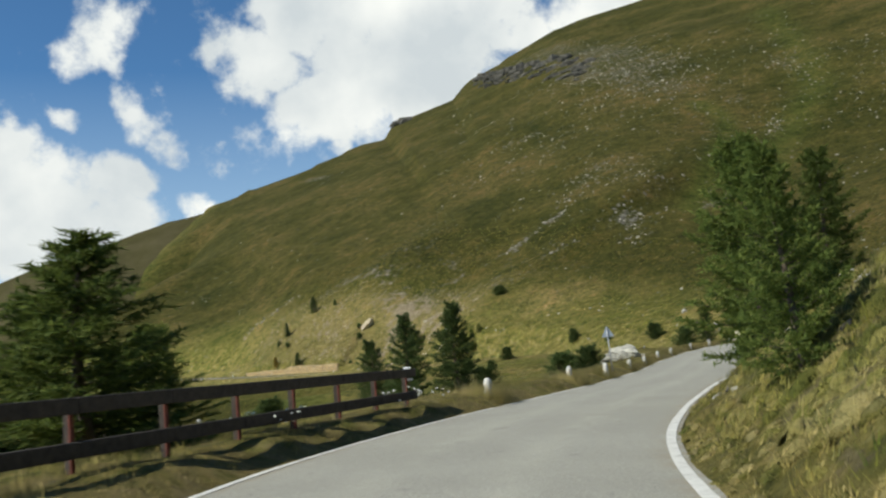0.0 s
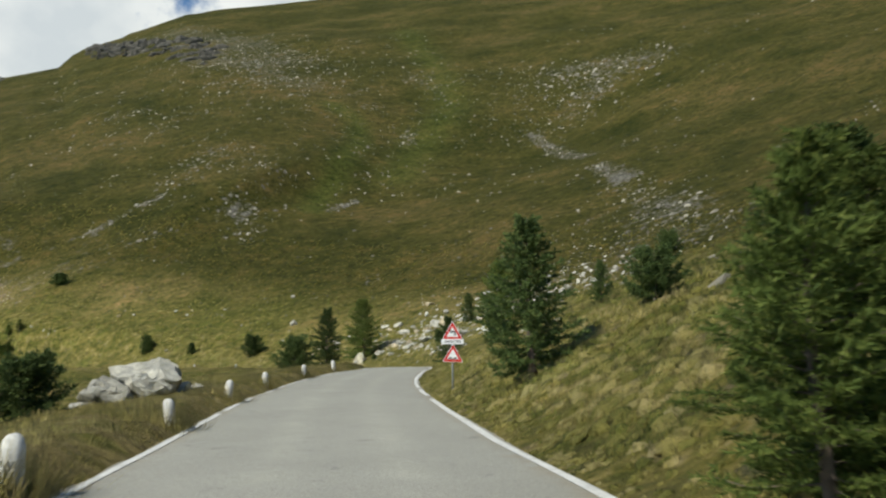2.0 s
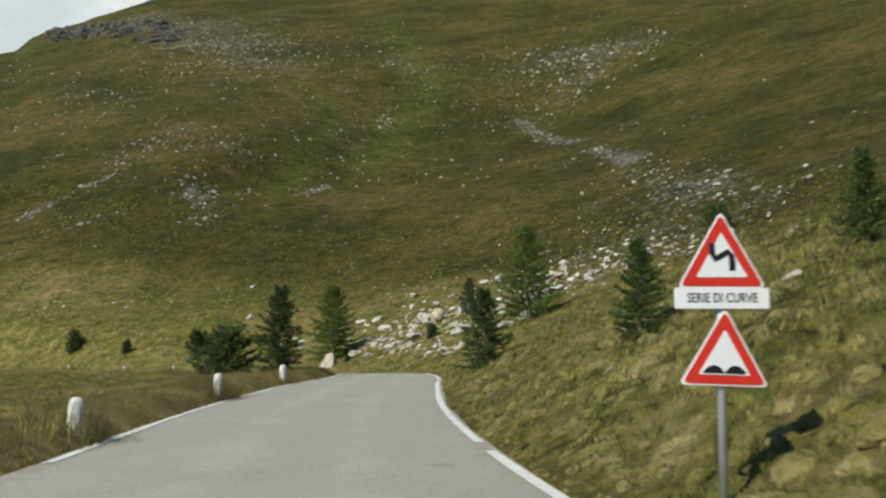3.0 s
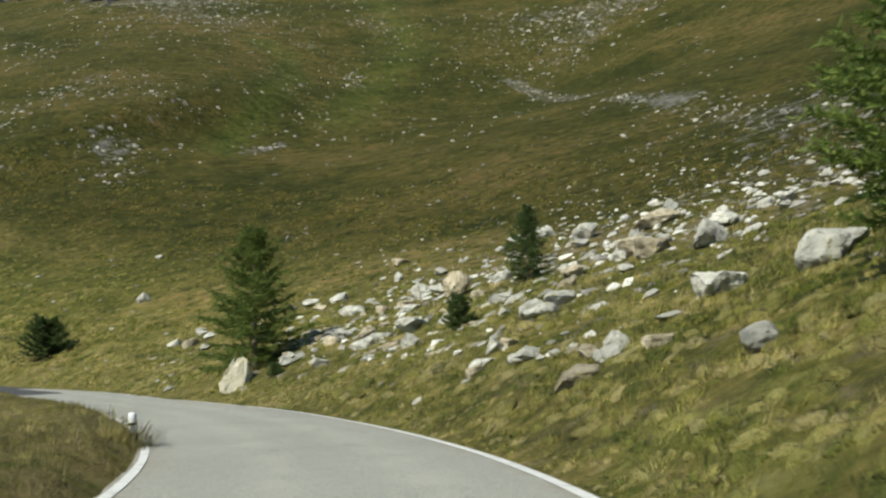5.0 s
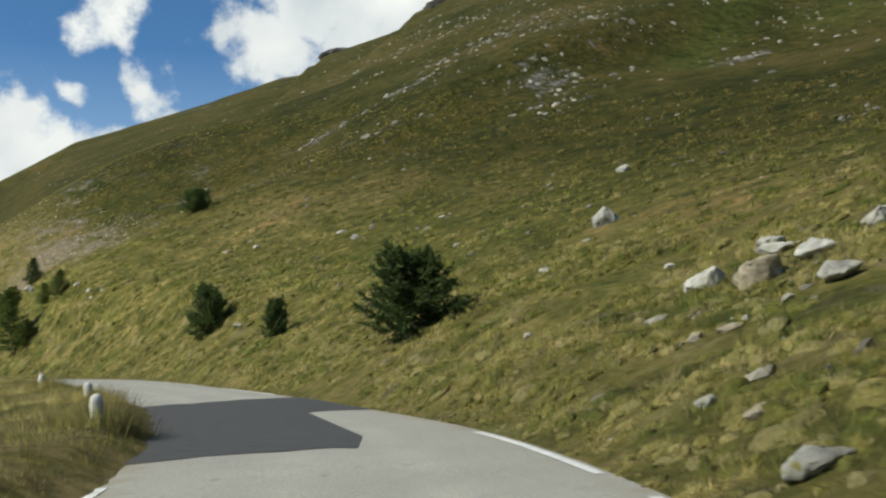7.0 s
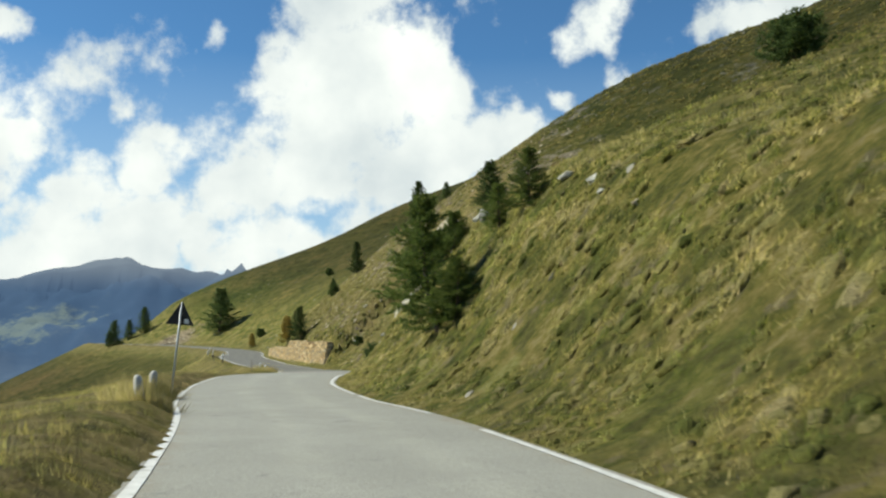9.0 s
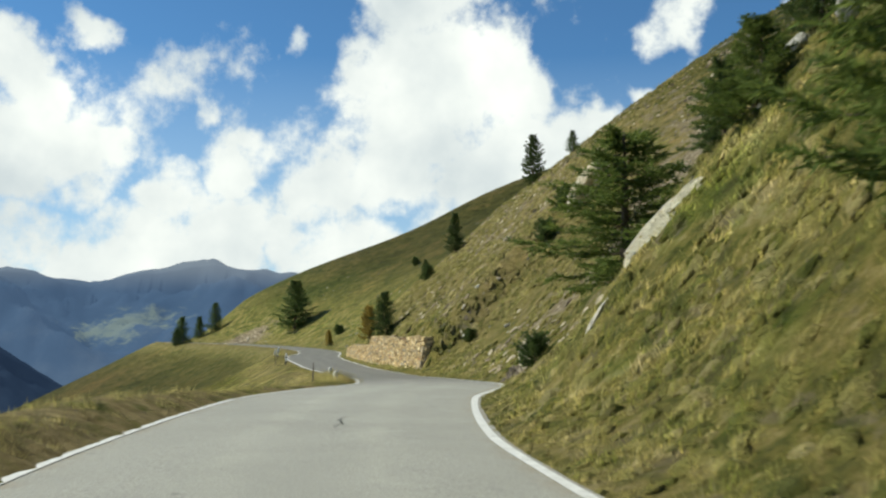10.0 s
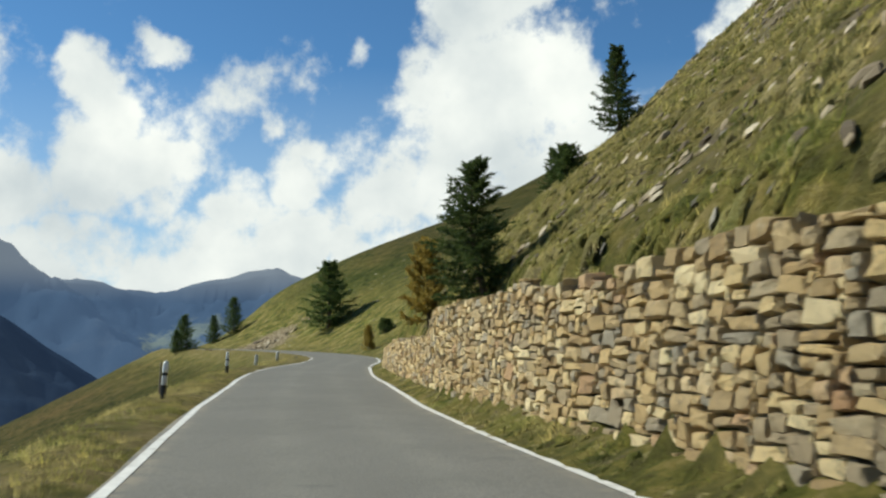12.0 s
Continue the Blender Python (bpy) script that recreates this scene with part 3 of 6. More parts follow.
U_ROAD = np.arange(0, 470, 1.0)
R_MID = np.array([road_place(u, 0) for u in U_ROAD])
R_SIDE = np.array([road_place(u, 1) for u in U_ROAD]) - R_MID
R_Z, R_HALF = along(ROAD_Z, U_ROAD), along(HALF, U_ROAD)
ragged = 0.10 * fbm(U_ROAD, 0 * U_ROAD, 3.0, 3, 61), 0.10 * fbm(U_ROAD, 0 * U_ROAD, 3.0, 3, 71)


def ribbon(name, lo, hi, mat, lift, thick, across=2, rows=slice(None)):
    """A strip along the road between the offsets lo and hi, with its edges turned down."""
    mid, side, z, lo, hi = R_MID[rows], R_SIDE[rows], R_Z[rows], lo[rows], hi[rows]
    cols = []
    for f in np.linspace(0, 1, across):
        d = lo + (hi - lo) * f
        camber = 0.03 * (1 - np.minimum(np.abs(d) / 2.6, 1.2) ** 2)
        cols.append(np.c_[mid + side * d[:, None], z + lift + camber])
    first, last = cols[0].copy(), cols[-1].copy()
    first[:, 2] -= thick
    last[:, 2] -= thick
    v = np.stack([first, *cols, last], 1)
    return mesh_from(name, v.reshape(-1, 3), quad_grid(v.shape[0], v.shape[1]), [mat], False)


road = tagged(new("road", ribbon("road", -R_HALF - 0.08 + 0.6 * ragged[0], R_HALF + 0.08 + 0.6 * ragged[1], M_ASPHALT, 0, 0.3, 25)),
              "narrow grey asphalt mountain road without centre line", "road", kind="structure")


d_road = np.linspace(-1, 1, 25)[None] * (R_HALF + 0.18)[:, None]
d_road = np.c_[d_road[:, :1], d_road, d_road[:, -1:]]
marks = (("darkish", np.repeat(ramp(U_ROAD, 262, 283)[:, None], 27, 1)),
         ("track", np.exp(-((np.abs(d_road - 0.15) - 0.85) / 0.32) ** 2)),
         ("dusty", ramp(np.abs(d_road) - R_HALF[:, None], -0.35, 0.05)))
for key, values in marks:
    at = road.data.attributes.new(key, "FLOAT", "POINT")
    at.data.foreach_set("value", np.ravel(values).astype(np.float32))
# ---- road markings ----
def worn_line(name, side, gaps, seed):
    """A white edge line, with worn ends and missing stretches."""
    u = np.arange(0, 360, 0.5)
    half = along(HALF, u)
    width = 0.07 + 0.02 * fbm(u, 0 * u, 4.0, 2, seed)
    mid = side * (half - 0.06) + 0.05 * fbm(u, 0 * u, 9.0, 2, seed + 3)
    keep = np.ones(len(u), bool)
    for a, b in gaps:
        keep &= ~((u > a) & (u < b))
    keep &= fbm(u, 0 * u, 2.1, 3, seed + 7) > -0.52
    verts, faces = [], []
    for i in range(len(u)):
        for s in (-1, 1):
            d = mid[i] + s * width[i]
            p = road_place(u[i], d)
            verts.append((p[0], p[1], along(ROAD_Z, u[i]) + 0.009 + 0.03 * (1 - min(abs(d) / 2.6, 1.2) ** 2)))
        if i and keep[i] and keep[i - 1]:
            faces.append((2 * i - 2, 2 * i - 1, 2 * i + 1, 2 * i))
    return tagged(new(name, mesh_from(name, verts, faces, [M_PAINT])), "worn white painted edge line on the asphalt", "road marking", kind="structure")


worn_line("edge_line_1", -1, [(40, 41), (58.5, 59.2), (64, 65), (168, 186), (188, 200)], 3)
worn_line("edge_line_2", 1, [(172, 187), (193, 197), (207, 213), (222, 226.5), (235, 236)], 9)

# a repair patch right across the road
cols = np.linspace(0, 1, 17)
rows = np.linspace(0, 1, 30)
u0 = 170.4 + 8.4 * ramp(cols, 0.60, 0.68) + 0.5 * fbm(cols * 6, 0 * cols, 1.0, 3, 5)
u1 = 184.6 + 0.8 * cols + 0.6 * fbm(cols * 6, 0 * cols, 1.0, 3, 8)
verts = []
for r in rows:
    for c, a, b in zip(cols, u0, u1):
        u = a + (b - a) * r
        h = along(HALF, u) + 0.10
        d = -h + 2 * h * c
        p = road_place(u, d)
        verts.append((p[0], p[1], along(ROAD_Z, u) + 0.010 + 0.03 * (1 - min(abs(d) / 2.6, 1.2) ** 2)))
patch = mesh_from("road_patch", verts, quad_grid(len(rows), len(cols)), [M_PATCH])
tagged(new("road_patch", patch), "newer dark asphalt repair patch across the road", "road", kind="structure")


# open cracks and fine tar-dark seams in the asphalt
M_CRACK, n_, l_, b_ = material("crack filler", 0.9, 0, 0.2)
l_.new(steps(n_, l_, noise_node(n_, l_, 0.05, 4, 0.7), [(0.3, (0.018, 0.018, 0.017)), (0.7, (0.060, 0.058, 0.054))]), b_.inputs["Base Color"])
crack_rng = np.random.default_rng(41)
for u_a, d_a, u_b, d_b, wide in ((136.2, 0.95, 137.3, 1.20, 0.016), (245.7, 0.30, 248.0, 0.42, 0.014)):
    steps_n = 22
    verts = []
    wander = np.cumsum(crack_rng.normal(0, 0.035, steps_n))
    wander -= np.linspace(0, wander[-1], steps_n)
    for k in range(steps_n):
        f = k / (steps_n - 1)
        u, d = u_a + (u_b - u_a) * f, d_a + (d_b - d_a) * f + wander[k]
        half_w = wide * (0.35 + 0.65 * math.sin(math.pi * f)) * crack_rng.uniform(0.6, 1.3)
        for side in (-1, 1):
            p = road_place(u, d + side * half_w)
            verts.append((p[0], p[1], along(ROAD_Z, u) + 0.011 + 0.03 * (1 - min(abs(d) / 2.6, 1.2) ** 2)))
    crack = mesh_from("road_crack", verts, quad_grid(steps_n, 2), [M_CRACK])
    tagged(new("road_crack", crack), "dark open crack in the asphalt", "road crack", kind="structure")
# ---- things beside the road ----
def plain(name, colour, rough=0.7, metal=0.0, dirt=0.25, size=0.2):
    m, n, l, b = material(name, rough, metal, 0.4)
    dark = tuple(c * (1 - dirt) for c in colour)
    l.new(steps(n, l, noise_node(n, l, size, 6, 0.7), [(0.35, dark), (0.62, colour)]), b.inputs["Base Color"])
    bump(n, l, b, noise_node(n, l, size * 0.2, 4), 0.003, 0.4)
    return m


M_WHITE_STONE = plain("limewashed stone", (0.72, 0.71, 0.67), 0.85, 0, 0.35, 0.16)
M_STEEL = plain("galvanised steel", (0.46, 0.48, 0.50), 0.5, 0.6, 0.2, 0.1)
M_SIGN_BACK = plain("blue-grey sheet metal", (0.30, 0.35, 0.42), 0.5, 0.2, 0.15, 0.2)
# bare back of the leaning sign: its shade is put into this dark colour
M_SIGN_SHADED = plain("sheet metal in shade", (0.035, 0.038, 0.045), 0.5, 0.1, 0.2, 0.2)
M_SIGN_WHITE = plain("white sign foil", (0.80, 0.81, 0.82), 0.4, 0, 0.06, 0.4)
M_SIGN_RED = plain("red sign foil", (0.62, 0.035, 0.022), 0.4, 0, 0.12, 0.3)
M_BLACK = plain("black sign foil", (0.012, 0.013, 0.016), 0.5, 0, 0.1, 0.3)
M_TIMBER = plain("dark weathered timber", (0.075, 0.062, 0.052), 0.85, 0, 0.5, 0.12)
M_RUST = plain("rust-red painted steel", (0.17, 0.045, 0.03), 0.7, 0.1, 0.4, 0.1)
M_STAKE = plain("grey weathered wood", (0.23, 0.19, 0.15), 0.9, 0, 0.4, 0.1)


def link(bm, name, mat, smooth=False):
    me = bpy.data.meshes.new(name)
    bmesh.ops.recalc_face_normals(bm, faces=bm.faces)
    for f in bm.faces:
        f.smooth = smooth
    bm.to_mesh(me)
    bm.free()
    me.materials.append(mat)
    return me


def part(name, bm, mat, parent, label="", m=None, smooth=False):
    """A bmesh (or a mesh) as one mesh object under a thing or a part."""
    me = bm if isinstance(bm, bpy.types.Mesh) else link(bm, name, mat, smooth)
    ob = new(name, me)
    ob.parent = parent
    if m is not None:
        ob.matrix_basis = m
    return tagged(ob, label)


def box(size, at=(0, 0, 0), bevel=0.0):
    bm = bmesh.new()
    bmesh.ops.create_cube(bm, size=1)
    bmesh.ops.scale(bm, verts=bm.verts, vec=size)
    bmesh.ops.translate(bm, verts=bm.verts, vec=at)
    if bevel:
        bmesh.ops.bevel(bm, geom=bm.edges[:], offset=bevel, segments=2, affect="EDGES", profile=0.6)
    return bm


def lathe(profile, sides=20):
    """A turned shape from (radius, height) pairs."""
    bm = bmesh.new()
    rings = []
    for r, z in profile:
        rings.append([bm.verts.new((r * math.cos(2 * math.pi * k / sides), r * math.sin(2 * math.pi * k / sides), z)) for k in range(sides)])
    for a, b in zip(rings, rings[1:]):
        for k in range(sides):
            bm.faces.new((a[k], a[(k + 1) % sides], b[(k + 1) % sides], b[k]))
    bm.faces.new(rings[0][::-1])
    bm.faces.new(rings[-1])
    return bm


def slab(outline, thick, y=0.0):
    """A flat plate in the xz plane, its front at y and its back at y + thick."""
    bm = bmesh.new()
    front = [bm.verts.new((x, y, z)) for x, z in outline]
    back = [bm.verts.new((x, y + thick, z)) for x, z in outline]
    bm.faces.new(front)
    bm.faces.new(back[::-1])
    for k in range(len(outline)):
        j = (k + 1) % len(outline)
        bm.faces.new((front[k], back[k], back[j], front[j]))
    return bm


def empty(name, m):
    ob = new(name)
    ob.empty_display_size = 0.2
    ob.matrix_basis = m
    return ob


def stand(x, y, lean=0.0, way=0.0, turn=0.0, sink=0.0):
    """A pose on the ground at x, y: turned about z, then leaning by some degrees towards way."""
    z = float(ground(x, y)) - sink
    return Matrix.Translation((x, y, z)) @ Matrix.Rotation(radians(lean), 4, Vector((-math.sin(radians(way)), math.cos(radians(way)), 0))) @ pose(0, 0, 0, 0, 0, turn)


# bollards: rough whitewashed stones with domed tops
bollard_meshes = []
for k in range(3):
    bm = lathe([(0.122, -0.25), (0.126, 0.0), (0.124, 0.2), (0.118, 0.33), (0.102, 0.395), (0.07, 0.435), (0.025, 0.45)], 22)
    rnd = random.Random(40 + k)
    shift_by = Vector((rnd.random() * 9, rnd.random() * 9, k))
    for v in bm.verts:
        f = noise.noise(v.co * 6 + shift_by) * 0.018
        v.co.x += f * 1.2
        v.co.y -= f
        v.co.z += noise.noise(v.co * 4 - shift_by) * 0.012
    bollard_meshes.append(link(bm, "bollard", M_WHITE_STONE, True))
BOLLARDS = [  # x, y, lean, towards, size
    (1.15, 26.2, 2, 40, 1.0), (4.7, 35.5, 3, 200, 1.0), (7.0, 40.8, 2, 120, 1.1), (9.6, 48.8, 3, 300, 1.0), (12.2, 56.9, 6, 90, 0.9), (15.1, 65.7, 4, 10, 1.0),
    (18.0, 73.2, 3, 80, 1.0), (21.8, 82.0, 5, 60, 1.0), (26.0, 89.7, 3, 150, 1.0),
    (32.3, 150.3, 4, 260, 1.0), (28.9, 159.0, 5, 170, 1.0), (24.1, 167.3, 6, 20, 1.0), (0.1, 198.9, 3, 60, 1.1), (4.6, 194.2, 6, 180, 1.1),
    (-21.2, 229.6, 8, 120, 0.7), (-28.2, 237.4, 7, 200, 0.9), (-72.5, 278.6, 3, 90, 0.9), (-81.0, 288.0, 3, 90, 0.9), (12.5, 180.5, 4, 30, 0.9),
]
for k, (x, y, lean, way_to, size) in enumerate(BOLLARDS):
    ob = new("bollard", bollard_meshes[k % 3])
    u, d = road_coords([x], [y])
    if abs(d[0]) < along(HALF, u[0]) + 0.30:
        x, y = road_place(u[0], -along(HALF, u[0]) - 0.30)
    sunk = min(0.0, float(ground(x, y)) - float(along(ROAD_Z, u[0])) - 0.16)
    ob.matrix_basis = stand(x, y, lean, way_to, 50 * k, sunk) @ Matrix.Diagonal((0.95, 0.95, 1.1 * size, 1))
    tagged(ob, "whitewashed stone bollard leaning in the roadside grass" if lean > 4 else "whitewashed stone bollard with a domed top in the verge", "bollard", "roadside bollards")


def make_delineator(x, y, lean, way_to, size=1.0):
    thing = empty("delineator_post", stand(x, y, lean, way_to, 20) @ Matrix.Diagonal((1, 1, size, 1)))
    part("post", lathe([(0.07, -0.2), (0.07, 0.86), (0.055, 0.94), (0.02, 0.96)], 14), M_SIGN_WHITE, thing, smooth=True)
    part("band", lathe([(0.073, -0.05), (0.073, 0.34)], 14), M_BLACK, thing, "black painted foot")
    part("cap_band", lathe([(0.073, 0.58), (0.073, 0.66)], 14), M_BLACK, thing, "thin black band")
    return tagged(thing, "white roadside delineator post with a black foot", "road post", "delineator posts")


make_delineator(34.4, 111.9, 6, 200, 0.55)
make_delineator(-47.2, 253.8, 5, 100)
make_delineator(-60.4, 266.5, 4, 120)


def make_stake(x, y, height, lean, way_to):
    bm = bmesh.new()
    last = None
    for k in range(6):
        f = k / 5
        ring = [bm.verts.new((0.035 * (1 - 0.3 * f) * math.cos(a) + 0.02 * math.sin(3 * f), 0.035 * (1 - 0.3 * f) * math.sin(a), -0.2 + (height + 0.2) * f)) for a in np.arange(8) * math.pi / 4]
        if last:
            for j in range(8):
                bm.faces.new((last[j], last[(j + 1) % 8], ring[(j + 1) % 8], ring[j]))
        last = ring
    bm.faces.new(last)
    ob = new("snow_stake", link(bm, "snow_stake", M_STAKE, True))
    ob.matrix_basis = stand(x, y, lean, way_to)
    return tagged(ob, "thin grey wooden snow stake in the verge", "stake", "snow stakes")


make_stake(-22.0, 229.0, 0.95, 3, 0)
make_stake(-50.5, 256.0, 1.0, 2, 60)


# road signs
def triangle(side, inset=0.0, corner=0.05):
    """A rounded triangle, its base at z = 0, point up."""
    h = side * math.sqrt(3) / 2
    c = Vector((0, h / 3))
    s = 1 - inset / (h / 3)
    pts = [c + (Vector(p) - c) * s for p in ((-side / 2, 0), (side / 2, 0), (0, h))]
    r = corner * s
    out = []
    for k in range(3):
        p, a, b = pts[k], pts[k - 1], pts[(k + 1) % 3]
        p0, p1 = p + (a - p).normalized() * r, p + (b - p).normalized() * r
        for f in (0, 0.25, 0.5, 0.75, 1):
            out.append(tuple((1 - f) ** 2 * p0 + 2 * f * (1 - f) * p + f * f * p1))
    return out


def stroke(points, width):
    """The outline of a thick polyline."""
    left, right = [], []
    for k, p in enumerate(points):
        a, b = Vector(points[max(k - 1, 0)]), Vector(points[min(k + 1, len(points) - 1)])
        d = (b - a).normalized()
        n = Vector((-d.y, d.x)) * width / 2
        left.append(tuple(Vector(p) + n))
        right.append(tuple(Vector(p) - n))
    return left + right[::-1]


def warning_panel(thing, z, symbols, lean=0.0):
    panel = part("warning_panel", slab(triangle(0.62), 0.012, -0.05), M_SIGN_WHITE, thing, "red and white warning triangle", pose(0, 0, z, 0, lean, 0))
    part("red_border", slab(triangle(0.62, 0.012), 0.003, -0.0535), M_SIGN_RED, panel, "red reflective border")
    part("white_face", slab(triangle(0.62, 0.075, 0.03), 0.003, -0.057), M_SIGN_WHITE, panel)
    for outline in symbols:
        part("symbol", slab(outline, 0.003, -0.0605), M_BLACK, panel, "black warning symbol")
    return panel


def pole(thing, height, radius=0.03, m=None):
    return part("post", lathe([(radius, -0.3), (radius, height)], 14), M_STEEL, thing, "galvanised steel post", m, smooth=True)


heading_b = 24.0
sign_b = empty("road_sign", stand(21.25, 64.0, 1.5, -100, -heading_b))
zb = float(ground(21.25, 64.0))
foot = 0.0 - zb
pole(sign_b, foot + 1.14)
bend = [(-0.07, 0.31), (-0.065, 0.24), (-0.045, 0.20), (0.0, 0.225), (0.045, 0.25), (0.07, 0.22), (0.075, 0.12)]
warning_panel(sign_b, foot + 0.67, [stroke(bend, 0.042)])
humps = [(-0.15, 0.085)] + [(-0.15 + 0.30 * f, 0.085 + 0.055 * abs(math.sin(2 * math.pi * f)) ** 0.7) for f in np.linspace(0.02, 0.98, 21)] + [(0.15, 0.085)]
warning_panel(sign_b, foot + 0.0, [humps], 2.0)
plate = part("text_plate", box((0.66, 0.012, 0.145), (0, -0.045, foot + 0.60), 0.004), M_SIGN_WHITE, sign_b, "white supplementary plate with black lettering")
words = bpy.data.curves.new("lettering", "FONT")
words.body, words.size, words.align_x, words.align_y, words.extrude = "SERIE DI CURVE", 0.088, "CENTER", "CENTER", 0.001
words.offset = 0.0012
words.materials.append(M_BLACK)
lettering = new("lettering", words)
lettering.parent = plate
lettering.matrix_basis = pose(0, -0.053, foot + 0.60, 90, 0, 0) @ Matrix.Diagonal((0.80, 1.05, 1, 1))
tagged(lettering, "black lettering SERIE DI CURVE")
tagged(sign_b, "double warning sign, bends above bumps, on a steel post", "road sign", "road signs")


def back_of_sign(x, y, height, turn, lean, way_to, mat, label, side=0.60, sticker=False):
    thing = empty("road_sign", stand(x, y, lean, way_to, turn))
    pole(thing, height - 0.04)
    panel = part("warning_panel", slab(triangle(side), 0.012, 0.035), mat, thing, "back of a triangular warning panel", pose(0, 0, height - 0.866 * side, 0, 0, 0))
    for z in (0.10, 0.34):
        part("clamp", box((0.12, 0.03, 0.025), (0, 0.018, z), 0.004), M_STEEL, panel)
    part("white_face", slab(triangle(side, 0.01), 0.003, 0.050), M_SIGN_WHITE, panel)
    if sticker:
        part("sticker", slab([(0.13, 0.05), (0.28, 0.05), (0.25, 0.19), (0.12, 0.20)], 0.002, 0.031), M_SIGN_WHITE, panel, "torn white sticker")
    return tagged(thing, label, "road sign", "road signs")


back_of_sign(7.8, 43.7, 2.12, -20, 2, 170, M_SIGN_BACK, "triangular road sign seen from its bare metal back")
back_of_sign(-0.15, 199.9, 2.9, 34, 5, 55, M_SIGN_SHADED, "leaning triangular road sign, shaded back with a torn sticker", 0.86, True)

# timber guard rail on rust-red steel posts
fence = empty("guard_rail", Matrix.Identity(4))
f0, f1 = Vector((-9.2, -2.6)), Vector((-1.0, 22.3))
run = f1 - f0
spots = [1 - k * 1.92 / run.length for k in range(14)]
spots = [s for s in spots if s > 0]
fence_way = math.degrees(math.atan2(-run.x, run.y))


def rail_top(s):
    p = f0 + run * s
    u, _ = road_coords([p.x], [p.y])
    return float(along(ROAD_Z, u[0])) + 1.18 + 0.14 * (1 - s)


for s in spots:
    p = f0 + run * s
    top = rail_top(s)
    low = float(ground(p.x, p.y)) - 0.3
    post = part("post", box((0.10, 0.05, top - low + 0.02), (0, 0, (top + low) / 2), 0.008), M_TIMBER, fence, "dark steel post", pose(p.x, p.y, 0, 0, 0, fence_way))
    part("flange", box((0.03, 0.075, top - low - 0.02), (0.065, -0.02, (top + low) / 2 - 0.02), 0.004), M_RUST, post, "rust-red flange")
for a, b in zip(spots[1:], spots[:-1]):
    pa, pb = f0 + run * a, f0 + run * b
    for drop, deep in ((0.09, 0.20), (0.62, 0.20)):
        mid = (pa + pb) / 2
        za, zb2 = rail_top(a) - drop, rail_top(b) - drop
        length = (pb - pa).length
        bm = box((0.085, length - 0.008, deep), (0, 0, 0), 0.02)
        tilt = math.degrees(math.atan2(zb2 - za, length))
        part("rail", bm, M_TIMBER, fence, m=pose(mid.x + 0.13, mid.y - 0.03, (za + zb2) / 2, tilt, 0, fence_way))
e_p = f0 + run * 1.0
part("end_cap", box((0.16, 0.10, 0.05), (0, 0, 0), 0.01), M_SIGN_WHITE, fence, "white reflector on the end post", pose(e_p.x + 0.1, e_p.y, rail_top(1.0) + 0.03, 0, 0, fence_way))
part("end_band", box((0.20, 0.10, 0.05), (0, 0, 0), 0.01), M_SIGN_WHITE, fence, "white reflector band", pose(e_p.x + 0.1, e_p.y, rail_top(1.0) - 0.24, 0, 0, fence_way))
for drop in (0.09, 0.62):
    part("rail_end", box((0.085, 0.4, 0.20), (0, 0.2, 0), 0.03), M_TIMBER, fence, m=pose(e_p.x + 0.13, e_p.y - 0.03, rail_top(1.0) - drop, 0, 0, fence_way))
tagged(fence, "dark timber guard rail with two beams on rust-red posts", "guard rail")

# ---- boulders ----
def rock_mesh(seed, stretch=(1, 1, 1), corners=15, mat=M_ROCK, finer=3, points=None, rough=0.034):
    """An angular boulder about 1 across: the hull of some corners, its edges chipped and its faces roughened."""
    rnd = random.Random(seed)
    bm = bmesh.new()
    if points is None:
        points = []
        for _ in range(corners):
            d = Vector((rnd.gauss(0, 1), rnd.gauss(0, 1), rnd.gauss(0, 1))).normalized() * rnd.uniform(0.42, 0.60)
            points.append((d.x * stretch[0], d.y * stretch[1], d.z * stretch[2]))
    for p in points:
        bm.verts.new(p)
    hull = bmesh.ops.convex_hull(bm, input=bm.verts[:])
    bmesh.ops.delete(bm, geom=list({g for g in hull["geom_interior"] + hull["geom_unused"] if isinstance(g, bmesh.types.BMVert)}), context="VERTS")
    bmesh.ops.bevel(bm, geom=bm.edges[:], offset=0.025, segments=1, affect="EDGES")
    bmesh.ops.triangulate(bm, faces=bm.faces[:])
    for _ in range(finer):
        long = [e for e in bm.edges if e.calc_length() > 0.13]
        if not long or len(bm.faces) > 1500:
            break
        bmesh.ops.subdivide_edges(bm, edges=long, cuts=1)
        bmesh.ops.triangulate(bm, faces=[f for f in bm.faces if len(f.verts) > 3])
    off = Vector((rnd.random() * 50, rnd.random() * 50, rnd.random() * 50))
    bm.normal_update()
    for v in bm.verts:
        n = v.normal.copy()
        ridge = abs(noise.noise(v.co * 2.6 + off))
        v.co += n * (rough * noise.fractal(v.co * 5.0 + off, 0.8, 2.0, 4) - 0.05 * max(0, 0.10 - ridge) / 0.10)
    me = link(bm, "boulder", mat, False)
    me.polygons.foreach_set("use_smooth", np.ones(len(me.polygons), bool))
    me.set_sharp_from_angle(angle=radians(16))
    return me


ROCK_KINDS = [rock_mesh(s, st, 12 + s % 4, M_ROCK_WARM if s % 4 == 0 else M_ROCK) for s, st in
              enumerate([(1, .85, .75), (1.1, .7, .6), (.9, .9, .8), (1.2, .8, .45), (1, .75, .6), (.95, .8, .95), (1.15, .9, .5), (1.0, .7, .7), (1.2, .7, .55), (.9, .8, .7)])]


